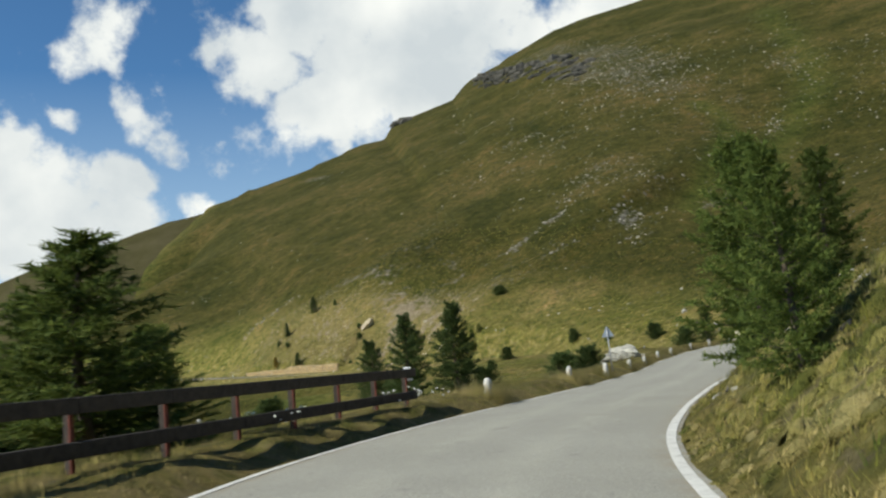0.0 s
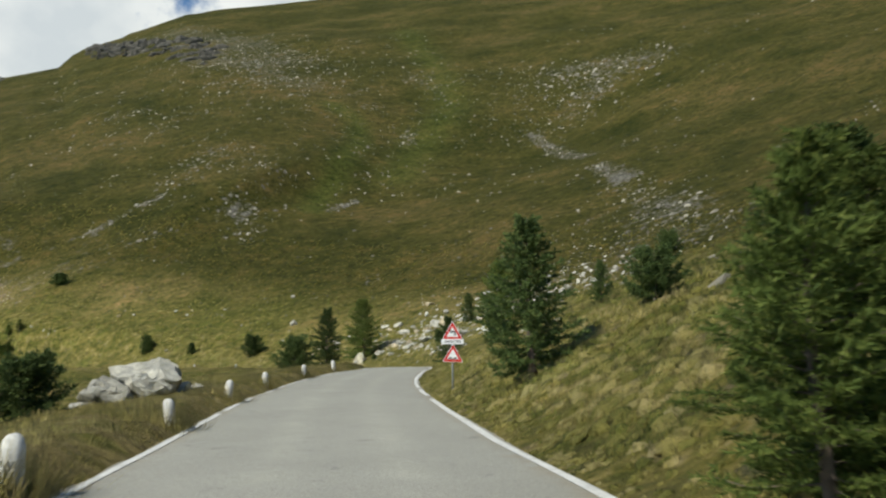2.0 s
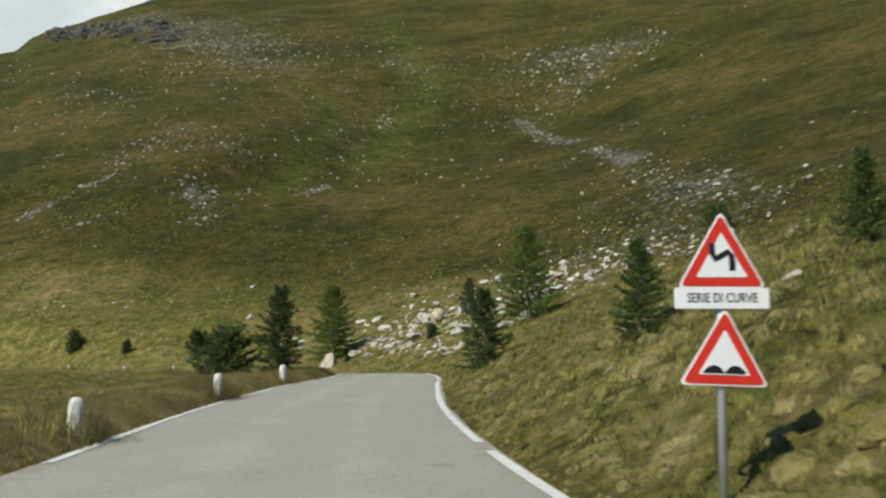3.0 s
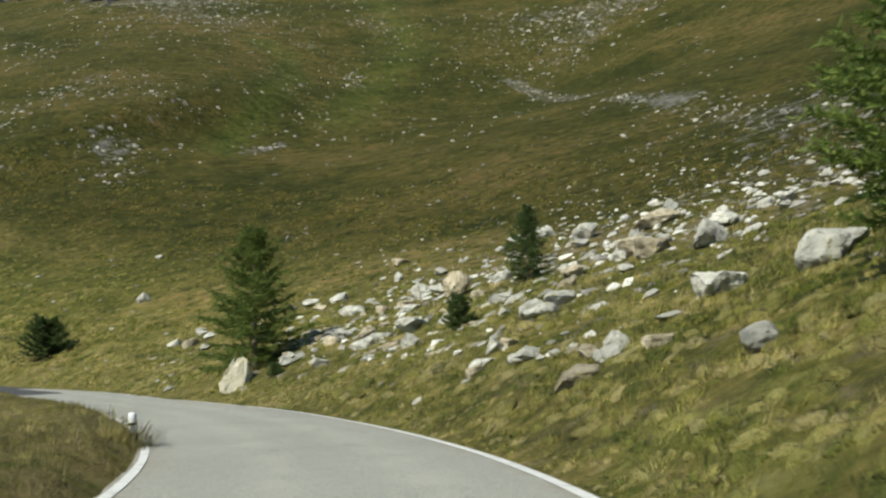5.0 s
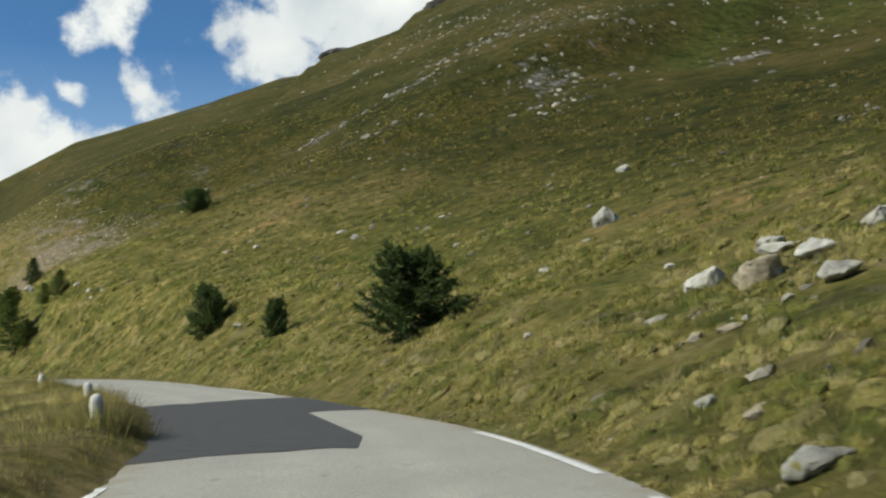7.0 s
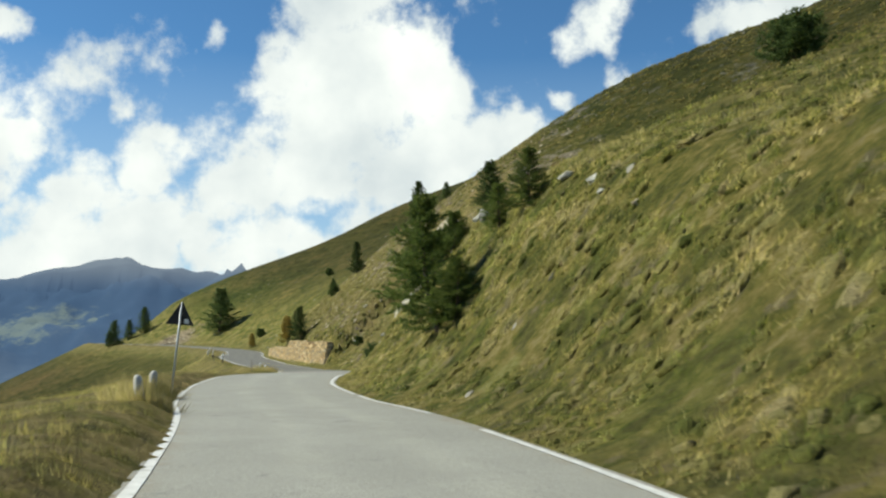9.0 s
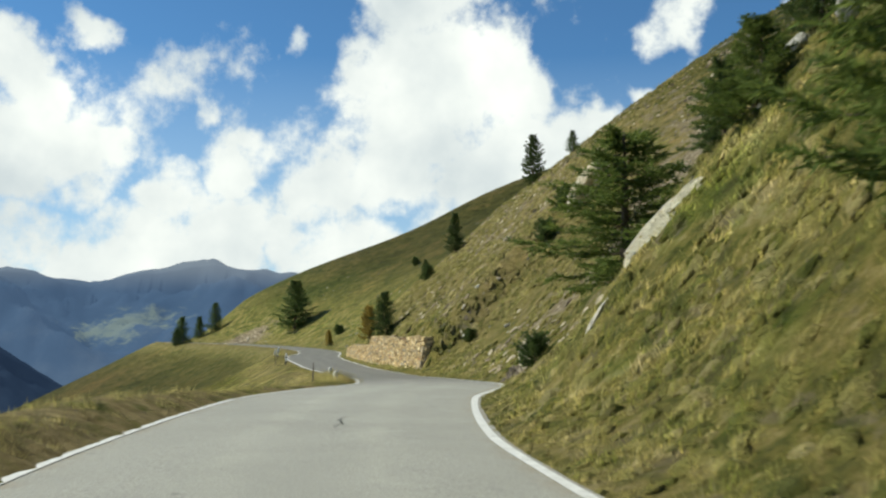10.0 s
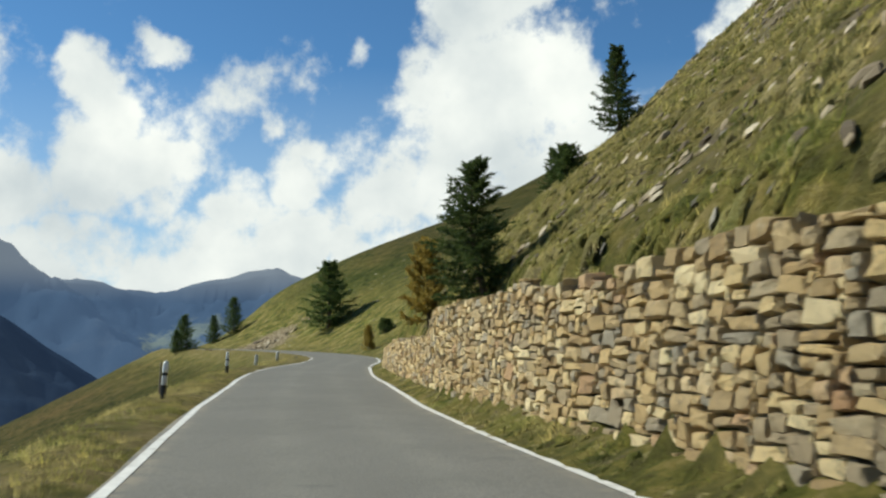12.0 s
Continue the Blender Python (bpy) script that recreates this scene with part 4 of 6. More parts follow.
def slope_tilt(x, y):
    """How the ground lies at x, y."""
    gx = float(ground(x + 0.6, y) - ground(x - 0.6, y)) / 1.2
    gy = float(ground(x, y + 0.6) - ground(x, y - 0.6)) / 1.2
    return Vector((-gx, -gy, 1)).normalized()


def put_rock(x, y, size, kind, turn, label="pale grey boulder lying in the hillside turf", lift=0.12, squash=1.0, group="hillside boulders"):
    ob = new("boulder", ROCK_KINDS[kind % len(ROCK_KINDS)])
    up = slope_tilt(x, y)
    q = Vector((0, 0, 1)).rotation_difference(up.lerp(Vector((0, 0, 1)), 0.4))
    z = float(ground(x, y)) + size * lift
    ob.matrix_basis = Matrix.Translation((x, y, z)) @ q.to_matrix().to_4x4() @ pose(0, 0, 0, 0, 0, turn) @ Matrix.Diagonal((size, size, size * squash, 1))
    return tagged(ob, label, "boulder", group)


rock_rnd = random.Random(5)
ROCKS_BANK = [(4.9, 15.9, 0.24), (4.7, 16.3, 0.29), (4.4, 14.2, 0.22), (7.6, 24.1, 0.25), (8.3, 25.8, 0.31), (6.9, 13.0, 0.5), (7.4, 16.0, 0.45),
              (65.7, 146.0, 1.79), (62.4, 131.4, 2.6), (61.3, 135.5, 2.0), (58.9, 153.8, 1.68), (64.1, 147.0, 1.4)]
ROCKS_FIELD = [(45.8, 110.1, 1.45), (45.8, 107.3, 1.59), (53.1, 121.8, 2.06), (52.9, 117.7, 1.46), (56.4, 120.8, 1.43), (46.1, 117.7, 1.10), (42.0, 109.6, 0.64),
               (40.6, 104.2, 0.76), (41.9, 107.6, 0.70), (51.2, 150.0, 1.33), (52.0, 147.6, 1.42), (50.5, 142.0, 1.49), (51.3, 139.8, 0.95), (53.6, 139.7, 1.46),
               (51.2, 135.9, 0.97), (53.2, 130.9, 1.18), (51.1, 122.7, 1.34), (46.8, 117.3, 1.28), (43.8, 115.3, 0.60), (42.6, 112.7, 0.75), (42.7, 111.7, 0.32),
               (42.5, 114.4, 0.69), (43.9, 119.7, 0.49), (45.2, 123.6, 0.93), (46.7, 129.5, 1.02), (45.7, 128.9, 1.14), (47.8, 140.1, 1.04), (44.5, 134.9, 0.5)]
ROCKS_SLOPE = [(52.7, 120.4, 1.76), (42.8, 111.2, 0.38), (43.8, 154.3, 1.2), (31.8, 196.4, 0.7), (34.0, 194.5, 0.8), (45.0, 171.6, 1.3), (44.3, 113.6, 0.24), (45.7, 155.4, 0.96),
               (47.0, 131.5, 1.34), (47.7, 128.7, 1.65), (52.1, 138.6, 1.05), (54.1, 137.6, 1.77), (44.2, 129.5, 0.93), (44.3, 125.0, 0.55), (44.9, 135.7, 0.63),
               (44.1, 133.6, 0.70), (45.6, 154.9, 0.89), (47.8, 126.2, 0.68), (41.4, 144.1, 0.46), (28.2, 180.4, 0.6)]
ROCKS_COMBE = [(44.4, 152.6, 1.29), (44.6, 149.3, 0.89), (47.5, 154.0, 0.80), (41.1, 142.1, 0.58), (42.3, 149.7, 0.38), (33.0, 192.8, 0.6), (38.5, 190.0, 0.5),
               (49.0, 187.0, 0.9), (42.7, 149.3, 0.38), (41.2, 145.5, 0.35), (23.2, 200.8, 0.9), (25.4, 199.7, 0.7), (41.6, 164.7, 0.46)]
ROCKS_LAST = [(0.9, 218.7, 1.04), (-1.3, 217.0, 0.60), (-11.7, 230.8, 0.59), (-21.2, 244.5, 0.5), (-26.0, 247.4, 0.35), (-21.7, 241.6, 0.30), (-26.3, 249.5, 0.5),
              (-24.9, 249.8, 0.45), (12.6, 202.8, 0.39), (11.9, 204.2, 0.55), (10.0, 206.9, 0.57), (14.3, 200.4, 0.38), (2.4, 216.2, 0.84), (-4.0, 236.0, 0.9), (-7.5, 240.0, 0.8)]
k = 0
for rocks in (ROCKS_BANK, ROCKS_FIELD, ROCKS_SLOPE, ROCKS_COMBE, ROCKS_LAST):
    for x, y, size in rocks:
        label = "small pale stone half sunk in the turf" if size < 0.5 else "large pale boulder with dark cracks on the slope" if size > 1.5 else "pale grey boulder lying in the hillside turf"
        put_rock(x, y, size, k, rock_rnd.uniform(0, 360), label, 0.13 if size > 0.5 else 0.1, rock_rnd.uniform(0.75, 1.1))
        k += 1

# rocks half buried in the bank before the boulder field, and ochre ones in the steep bank further on
for x, y, size, kind, turn, sq in ((40.75, 108.35, 0.95, 8, 20, 0.9), (41.6, 108.55, 0.66, 2, 80, 0.9), (42.1, 108.9, 0.55, 5, 140, 1.0), (43.34, 115.14, 0.66, 5, 30, 1.0), (42.53, 112.9, 0.6, 3, 60, 0.8),
                                   (42.1, 114.0, 0.6, 0, 10, 0.7), (45.85, 116.9, 1.15, 3, 200, 0.7), (44.43, 110.14, 0.6, 6, 100, 0.6), (42.4, 110.73, 0.4, 8, 0, 0.8), (42.5, 111.9, 0.3, 1, 50, 1.1), (44.41, 116.87, 0.5, 2, 10, 0.9)):
    put_rock(x, y, size, kind, turn, "pale rock half buried in the grassy bank", 0.16, sq, "rocks of the bank")
for x, y, size, kind, turn, sq in ((44.25, 133.22, 1.0, 3, 30, 0.45), (44.6, 134.2, 0.66, 5, 75, 0.7), (48.2, 138.3, 1.2, 6, 20, 0.7), (45.7, 152.8, 1.3, 1, 60, 0.8), (-4.36, 216.6, 0.26, 0, 40, 1.2), (-4.15, 220.0, 0.85, 4, 10, 0.9), (-4.9, 221.4, 0.7, 8, 120, 0.9),
                                   (-3.25, 219.8, 0.5, 0, 70, 1.0), (-6.2, 223.0, 0.6, 4, 200, 0.7), (-3.55, 217.8, 0.22, 6, 0, 0.6), (9.2, 25.7, 0.9, 8, 30, 0.9), (8.4, 25.2, 0.5, 0, 80, 0.8), (7.8, 24.0, 0.45, 4, 10, 0.9), (6.9, 21.0, 0.4, 8, 60, 0.8), (-15.2, 237.5, 0.4, 8, 0, 0.7), (-19.4, 242.6, 0.35, 4, 90, 0.6), (-15.6, 239.4, 0.5, 8, 30, 0.5)):
    put_rock(x, y, size, kind, turn, "ochre rock half buried in the steep bank" if x < 20 else "pale flat rock on the slope above the road", 0.10, sq, "rocks of the bank")

# the standing rock beside the road, below a larch
LEAN = [(-0.62, 0.10), (-0.47, 0.46), (-0.29, 0.82), (-0.11, 1.10), (0.11, 1.30), (0.29, 1.34), (0.44, 1.16), (0.55, 0.80), (0.60, 0.44), (0.30, -0.30), (-0.36, -0.35), (-0.58, -0.25)]
standing = new("boulder", rock_mesh(101, mat=M_ROCK_CREAM, finer=4, rough=0.075, points=[(a, 0.42 * c - 0.30 * (abs(a) < 0.5), c) for a, c in LEAN] + [(a * 0.8, 0.42 * c + 0.5, c * 0.85) for a, c in LEAN]))
standing.matrix_basis = stand(42.08, 133.85, 0, 0, -16.8) @ Matrix.Translation((0, 0, 0.10)) @ Matrix.Diagonal((1.08, 1, 0.90, 1))
tagged(standing, "tall pointed pale rock with yellow lichen beside the road", "boulder")
pink = new("boulder", rock_mesh(103, (1.0, 0.9, 0.85), 16, M_ROCK_WARM))
pink.matrix_basis = stand(51.6, 132.3, 0, 0, 40) @ Matrix.Translation((0, 0, 0.5)) @ Matrix.Diagonal((1.9, 1.7, 1.9, 1))
tagged(pink, "rounded pinkish boulder at the edge of the boulder field", "boulder")
# the heap of white rocks on the outer verge
for x, y, size, kind, lift, sq in ((12.7, 66.2, 2.4, 2, 0.2, 0.9), (11.6, 65.4, 1.6, 5, 0.1, 0.8), (13.8, 67.0, 1.2, 4, 0.12, 0.8), (11.0, 64.9, 0.9, 6, 0.1, 0.8), (14.4, 67.6, 0.8, 1, 0.1, 0.9), (13.2, 66.9, 1.3, 5, 0.55, 0.7)):
    put_rock(x, y, size, kind, 70 * kind, "big whitish boulder in a heap on the verge", lift, sq, "white boulders on the verge")
# the great boulder poised high on the slope
great = new("boulder", rock_mesh(111, mat=M_ROCK_WARM, finer=4, points=[
    (-0.62, -0.16, -0.10), (-0.60, 0.20, -0.16), (-0.50, -0.30, 0.10), (-0.46, 0.26, 0.18), (-0.15, -0.36, 0.26), (-0.10, 0.30, 0.30), (0.28, -0.34, 0.30), (0.34, 0.26, 0.32),
    (0.62, -0.14, 0.20), (0.58, 0.22, 0.14), (0.56, -0.16, -0.18), (0.20, -0.34, -0.26), (0.16, 0.30, -0.28), (-0.34, -0.30, -0.24)]))
great.matrix_basis = Matrix.Translation((-20.2, 253.4, 8.2)) @ pose(0, 0, 0, 0, 0, -34) @ pose(0, 0, 0, -22, -40, 0) @ Matrix.Diagonal((4.3, 3.0, 2.7, 1))
tagged(great, "great angular ochre boulder perched high on the steep slope", "boulder")
# slabs lying against the bank
SLAB = [(-0.52, -0.30, 0), (-0.40, 0.42, 0), (0.02, 0.50, 0), (0.46, 0.34, 0), (0.54, -0.20, 0), (0.10, -0.46, 0), (-0.50, -0.24, 0.8), (-0.34, 0.36, 0.9), (0.05, 0.44, 1), (0.42, 0.30, 0.9), (0.50, -0.16, 0.85), (0.08, -0.40, 1)]
for at_xyz, along_it, face, dims, seed, mat, label in (
        ((-9.7, 226.1, -1.75), (-0.55, 0.55, 0.55), (-0.6, -0.7, 0.35), (1.3, 1.15, 0.55), 121, M_ROCK_WARM, "ochre rock slab leaning on the grassy bank"),
        ((-0.62, 214.8, 0.72), (0.62, 0.16, 0.70), (0.15, -0.85, 0.50), (2.4, 0.72, 0.45), 123, M_ROCK_CREAM, "long pale rock slab leaning on the bank")):
    ex = Vector(along_it).normalized()
    ey = Vector(face).cross(ex).normalized()
    ez = ex.cross(ey)
    slab_rock = new("boulder", rock_mesh(seed, mat=mat, points=[(a, b, c * 0.6 - 0.3) for a, b, c in SLAB]))
    slab_rock.matrix_basis = Matrix.Translation(at_xyz) @ Matrix((ex, ey, ez)).transposed().to_4x4() @ Matrix.Diagonal((*dims, 1))
    tagged(slab_rock, label, "boulder")
# fractured bedrock showing through the bank
bedrock = empty("outcrop", stand(-14.3, 232.8))
rock_rnd = random.Random(23)
for k in range(34):
    a, b = rock_rnd.uniform(-0.7, 1.5), rock_rnd.uniform(0.1, 1.7)
    out = Vector(road_place(248, 1) - road_place(248, 0))
    ahead = Vector((-out.y, out.x))
    q = Vector((-14.3, 232.8)) + ahead * a + out * (b - 0.25)
    size = rock_rnd.uniform(0.5, 1.15)
    block = rock_mesh(200 + k, (1.0, 0.8, 1.15), 11, M_ROCK_DARK if k % 4 else M_ROCK_WARM, 1)
    z = float(ground(q.x, q.y)) - float(ground(-14.3, 232.8)) - 0.30 * size
    part("block", block, None, bedrock, m=pose(q.x + 14.3, q.y - 232.8, z, rock_rnd.uniform(-14, 14), rock_rnd.uniform(-14, 14), -42 + rock_rnd.uniform(-20, 20)) @ Matrix.Diagonal((size, size * 0.8, size * rock_rnd.uniform(0.7, 1.6), 1)))
tagged(bedrock, "dark fractured bedrock showing through the grassy bank", "outcrop")
# crags along the crest of the mountain
CRAG = [rock_mesh(300 + k, (1.1, 0.9, 1.0), 18, M_ROCK_CREST, 4) for k in range(4)]
for k in range(54):
    f = k / 53
    x, y = 40 + 52 * f + rock_rnd.uniform(-6, 6), 652 - 165 * f + rock_rnd.uniform(-12, 12)
    if k % 6 == 5:
        x, y = rock_rnd.uniform(-22, -12), rock_rnd.uniform(630, 646)
    size = rock_rnd.uniform(3, 8.5)
    crag = new("crag", CRAG[k % 4])
    crag.matrix_basis = stand(x, y, 0, 0, rock_rnd.uniform(-30, 30)) @ Matrix.Translation((0, 0, -0.05 * size)) @ pose(0, 0, 0, rock_rnd.uniform(-25, 25), rock_rnd.uniform(-30, 0), 0) @ Matrix.Diagonal((size * 1.4, size, size * 0.9, 1))
    tagged(crag, "dark rocky crag on the crest of the mountain", "crag", "crags of the crest")
# broken cliffs in the slope just under the crest
for k in range(52):
    f, pull = rock_rnd.random(), rock_rnd.uniform(0.90, 0.985)
    x, y = 20 + (22 + 50 * f) * pull + rock_rnd.uniform(-5, 5), 150 + (500 - 165 * f) * pull
    size = rock_rnd.uniform(2.5, 7.0)
    crag = new("crag", CRAG[k % 4])
    crag.matrix_basis = stand(x, y, 0, 0, rock_rnd.uniform(-30, 30)) @ Matrix.Translation((0, 0, -0.10 * size)) @ pose(0, 0, 0, rock_rnd.uniform(-20, 20), rock_rnd.uniform(-20, 10), 0) @ Matrix.Diagonal((size * 1.8, size, size * 0.75, 1))
    tagged(crag, "dark broken cliff in the slope under the crest", "crag", "crags of the crest")
# more boulders of the boulder field
for k in range(96):
    c = ((54, 122, 7, 6), (50, 138, 5, 6), (60, 140, 8, 9), (47, 128, 3, 9))[k % 4]
    x, y = rock_rnd.gauss(c[0], c[2] * 0.6), rock_rnd.gauss(c[1], c[3] * 0.6)
    _, d_rock = road_coords([x], [y])
    if d_rock[0] > 5:
        size = 0.35 + 0.9 * rock_rnd.random() ** 2
        put_rock(x, y, size, k * 3 + 1, rock_rnd.uniform(0, 360), "pale grey boulder lying in the hillside turf" if size > 0.5 else "small pale stone half sunk in the turf", 0.13, rock_rnd.uniform(0.7, 1.1))

# small stones strewn over the pasture
M_STONES, n_, l_, b_ = material("strewn stones", 0.9, 0, 0.25)
isl = n_.new("ShaderNodeNewGeometry").outputs["Random Per Island"]
c_ = steps(n_, l_, isl, [(0.0, (0.10, 0.09, 0.07)), (0.55, (0.19, 0.175, 0.14)), (1.0, (0.40, 0.37, 0.30))])
c_ = blend(n_, l_, window(n_, l_, noise_node(n_, l_, 0.2, 5, 0.7), 0.55, 0.7), c_, (0.15, 0.14, 0.12))
l_.new(c_, b_.inputs["Base Color"])

M_STONES_PALE, n_, l_, b_ = material("whitish broken stones", 0.9, 0, 0.25)
isl = n_.new("ShaderNodeNewGeometry").outputs["Random Per Island"]
c_ = steps(n_, l_, isl, [(0.0, (0.18, 0.165, 0.14)), (0.4, (0.42, 0.40, 0.34)), (1.0, (0.72, 0.69, 0.60))])
c_ = blend(n_, l_, window(n_, l_, noise_node(n_, l_, 0.25, 6, 0.7), 0.55, 0.68), c_, (0.16, 0.15, 0.12))
l_.new(c_, b_.inputs["Base Color"])
bump(n_, l_, b_, noise_node(n_, l_, 0.2, 6, 0.7), 0.05, 1.0)

PHI = (1 + 5 ** 0.5) / 2
BALL = np.array([(-1, PHI, 0), (1, PHI, 0), (-1, -PHI, 0), (1, -PHI, 0), (0, -1, PHI), (0, 1, PHI), (0, -1, -PHI), (0, 1, -PHI), (PHI, 0, -1), (PHI, 0, 1), (-PHI, 0, -1), (-PHI, 0, 1)]) / 1.9
BALL_FACES = np.array([(0, 11, 5), (0, 5, 1), (0, 1, 7), (0, 7, 10), (0, 10, 11), (1, 5, 9), (5, 11, 4), (11, 10, 2), (10, 7, 6), (7, 1, 8), (3, 9, 4), (3, 4, 2), (3, 2, 6), (3, 6, 8), (3, 8, 9), (4, 9, 5), (2, 4, 11), (6, 2, 10), (8, 6, 7), (9, 8, 1)])


def strew(rng, x, y, size):
    """Small angular stones bedded in the ground, as one heap of faces."""
    n = len(x)
    shape = BALL[None] * rng.uniform(0.6, 1.15, (n, 12, 1)) + rng.normal(0, 0.10, (n, 12, 3))
    shape = shape * np.stack([rng.uniform(0.35, 0.6, n), rng.uniform(0.25, 0.45, n), rng.uniform(0.14, 0.34, n)], 1)[:, None, :]
    a = rng.uniform(0, 2 * np.pi, n)
    c, s = np.cos(a)[:, None], np.sin(a)[:, None]
    px, py = shape[..., 0] * c - shape[..., 1] * s, shape[..., 0] * s + shape[..., 1] * c
    px, py, pz = px * size[:, None], py * size[:, None], shape[..., 2] * size[:, None]
    gx = (ground(x + 0.5, y) - ground(x - 0.5, y))
    gy = (ground(x, y + 0.5) - ground(x, y - 0.5))
    z = ground(x, y)[:, None] + px * gx[:, None] + py * gy[:, None] + pz + 0.05 * size[:, None]
    v = np.stack([x[:, None] + px, y[:, None] + py, z], -1).reshape(-1, 3)
    f = (BALL_FACES[None] + 12 * np.arange(n)[:, None, None]).reshape(-1, 3)
    return v, f


rng = np.random.default_rng(8)
sx, sy, ss = [], [], []
for cx, cy, r, count, lo, hi in ((55, 124, 11, 330, .16, .9), (50, 138, 8, 260, .14, .8), (63, 133, 15, 330, .18, .9), (47, 120, 6, 150, .12, .6), (76, 148, 20, 260, .15, .6)):
    sx.append(rng.normal(cx, r * 0.6, count)); sy.append(rng.normal(cy, r * 0.6, count)); ss.append(lo + (hi - lo) * rng.random(count) ** 2.6)
sx, sy, ss = np.concatenate(sx), np.concatenate(sy), np.concatenate(ss)
u_s, d_s = road_coords(sx, sy)
ok = d_s > along(HALF, u_s) + 3.0
v, f = strew(rng, sx[ok], sy[ok], ss[ok])
tagged(new("boulder_field_stones", mesh_from("boulder_field_stones", v, f, [M_STONES_PALE])), "whitish broken stones of the boulder field", "stones", kind="stuff")
sx, sy, ss = [], [], []
for cx, cy, r, count, lo, hi in ((55, 124, 13, 220, .14, .7), (50, 138, 9, 180, .14, .6), (66, 138, 18, 260, .15, .6), (82, 158, 26, 230, .15, .6), (46, 116, 6, 90, .15, .6), (45, 152, 5, 40, .15, .5),
                               (-6, 238, 8, 110, .12, .4), (-15, 246, 7, 90, .12, .4), (0, 226, 7, 60, .1, .35), (-20, 240, 4, 40, .1, .35), (160, 300, 22, 200, .3, 1.2),
                               (172, 335, 26, 200, .3, 1.3), (95, 330, 40, 240, .3, 1.1), (60, 290, 30, 120, .3, 1.0), (130, 400, 50, 260, .4, 1.5), (100, 260, 40, 160, .4, 1.3), (38, 186, 12, 60, .2, .7), (60, 380, 50, 200, .5, 1.6),
                               (7, 14, 4, 50, .08, .25)):
    sx.append(rng.normal(cx, r * 0.6, count)); sy.append(rng.normal(cy, r * 0.6, count)); ss.append(lo + (hi - lo) * rng.random(count) ** 2.4)
# bands of scree on the mountainside
for ax, ay, bx, by, r, w in SCREES:
    count = int(16 + 2.6 * np.hypot(bx - ax, by - ay) * r ** 0.4)
    f = rng.random(count)
    sx.append(ax + f * (bx - ax) + rng.normal(0, r * 0.55, count)); sy.append(ay + f * (by - ay) + rng.normal(0, r * 0.55, count)); ss.append(0.2 + 1.1 * rng.random(count) ** 4)
# small clusters and a thin scatter uphill
count = 130
u_s, e_s = rng.uniform(70, 430, count), 6 + 240 * rng.random(count) ** 1.3
for u, e in zip(u_s, e_s):
    m = int(rng.integers(6, 26))
    c = road_place(u, along(HALF, u) + e)
    a, r = rng.uniform(-0.5, 1.3), rng.uniform(1.0, 3.5) * (1 + e / 120)
    p, q = rng.normal(0, r * 1.8, m), rng.normal(0, r * 0.5, m)
    sx.append(c[0] + p * np.cos(a) - q * np.sin(a)); sy.append(c[1] + p * np.sin(a) + q * np.cos(a)); ss.append((0.10 + 0.55 * rng.random(m) ** 3) * (1 + e / 160))
count = 11000
u_s, e_s = rng.uniform(40, 430, count), 2 + 300 * rng.random(count) ** 1.25
pts = np.array([road_place(u, 0) for u in u_s])
pts = pts + (np.array([road_place(u, 1) for u in u_s]) - pts) * (along(HALF, u_s) + e_s)[:, None]
thick = fbm(pts[:, 0], pts[:, 1], 22, 3, 207) * 1.5 + 0.25 * rng.random(count) > 0.42
sx.append(pts[thick, 0]); sy.append(pts[thick, 1]); ss.append(((0.07 + 0.46 * rng.random(count) ** 4) * (1 + e_s / 130))[thick])
# broken stones over the steep bank before and above the wall
count = 2400
u_s, e_s = rng.uniform(248, 340, count), 1.5 + 34 * rng.random(count) ** 1.2
pts = np.array([road_place(u, along(HALF, u) + e) for u, e in zip(u_s, e_s)])
thick = fbm(pts[:, 0], pts[:, 1], 9, 3, 401) + 0.3 * rng.random(count) > 0.08
sx.append(pts[thick, 0]); sy.append(pts[thick, 1]); ss.append((0.10 + 0.50 * rng.random(count) ** 3)[thick])
# stones in the bank at the start, and blocks of the rubble under the crest
sx.append(rng.normal(6.6, 1.4, 130)); sy.append(rng.normal(16, 4.5, 130)); ss.append(0.08 + 0.30 * rng.random(130) ** 2.5)
sx.append(rng.normal(97, 16, 420)); sy.append(rng.normal(425, 50, 420)); ss.append(0.5 + 1.6 * rng.random(420) ** 3)
sx.append(rng.normal(190, 12, 260)); sy.append(rng.normal(306, 15, 260)); ss.append(0.5 + 2.0 * rng.random(260) ** 3)
sx, sy, ss = np.concatenate(sx), np.concatenate(sy), np.concatenate(ss)
u_s, d_s = road_coords(sx, sy)
ok = (np.abs(d_s) > along(HALF, u_s) + 0.5 + ss) & ~((u_s > 254) & (u_s < 346) & (d_s > 0) & (d_s < 40) & (ss > 0.28))
v, f = strew(rng, sx[ok], sy[ok], ss[ok])
M_STONES_OCHRE, n_, l_, b_ = material("ochre broken stones", 0.9, 0, 0.2)
isl = n_.new("ShaderNodeNewGeometry").outputs["Random Per Island"]
l_.new(steps(n_, l_, isl, [(0.0, (0.10, 0.08, 0.055)), (0.35, (0.22, 0.175, 0.115)), (0.7, (0.38, 0.305, 0.20)), (1.0, (0.60, 0.52, 0.38))]), b_.inputs["Base Color"])
tagged(new("strewn_stones", mesh_from("strewn_stones", v, f, [M_STONES])), "pale stones strewn over the alpine pasture", "stones", kind="stuff")
count = 7500
u_s, e_s = rng.uniform(256, 345, count), 1.0 + 26 * rng.random(count) ** 1.3
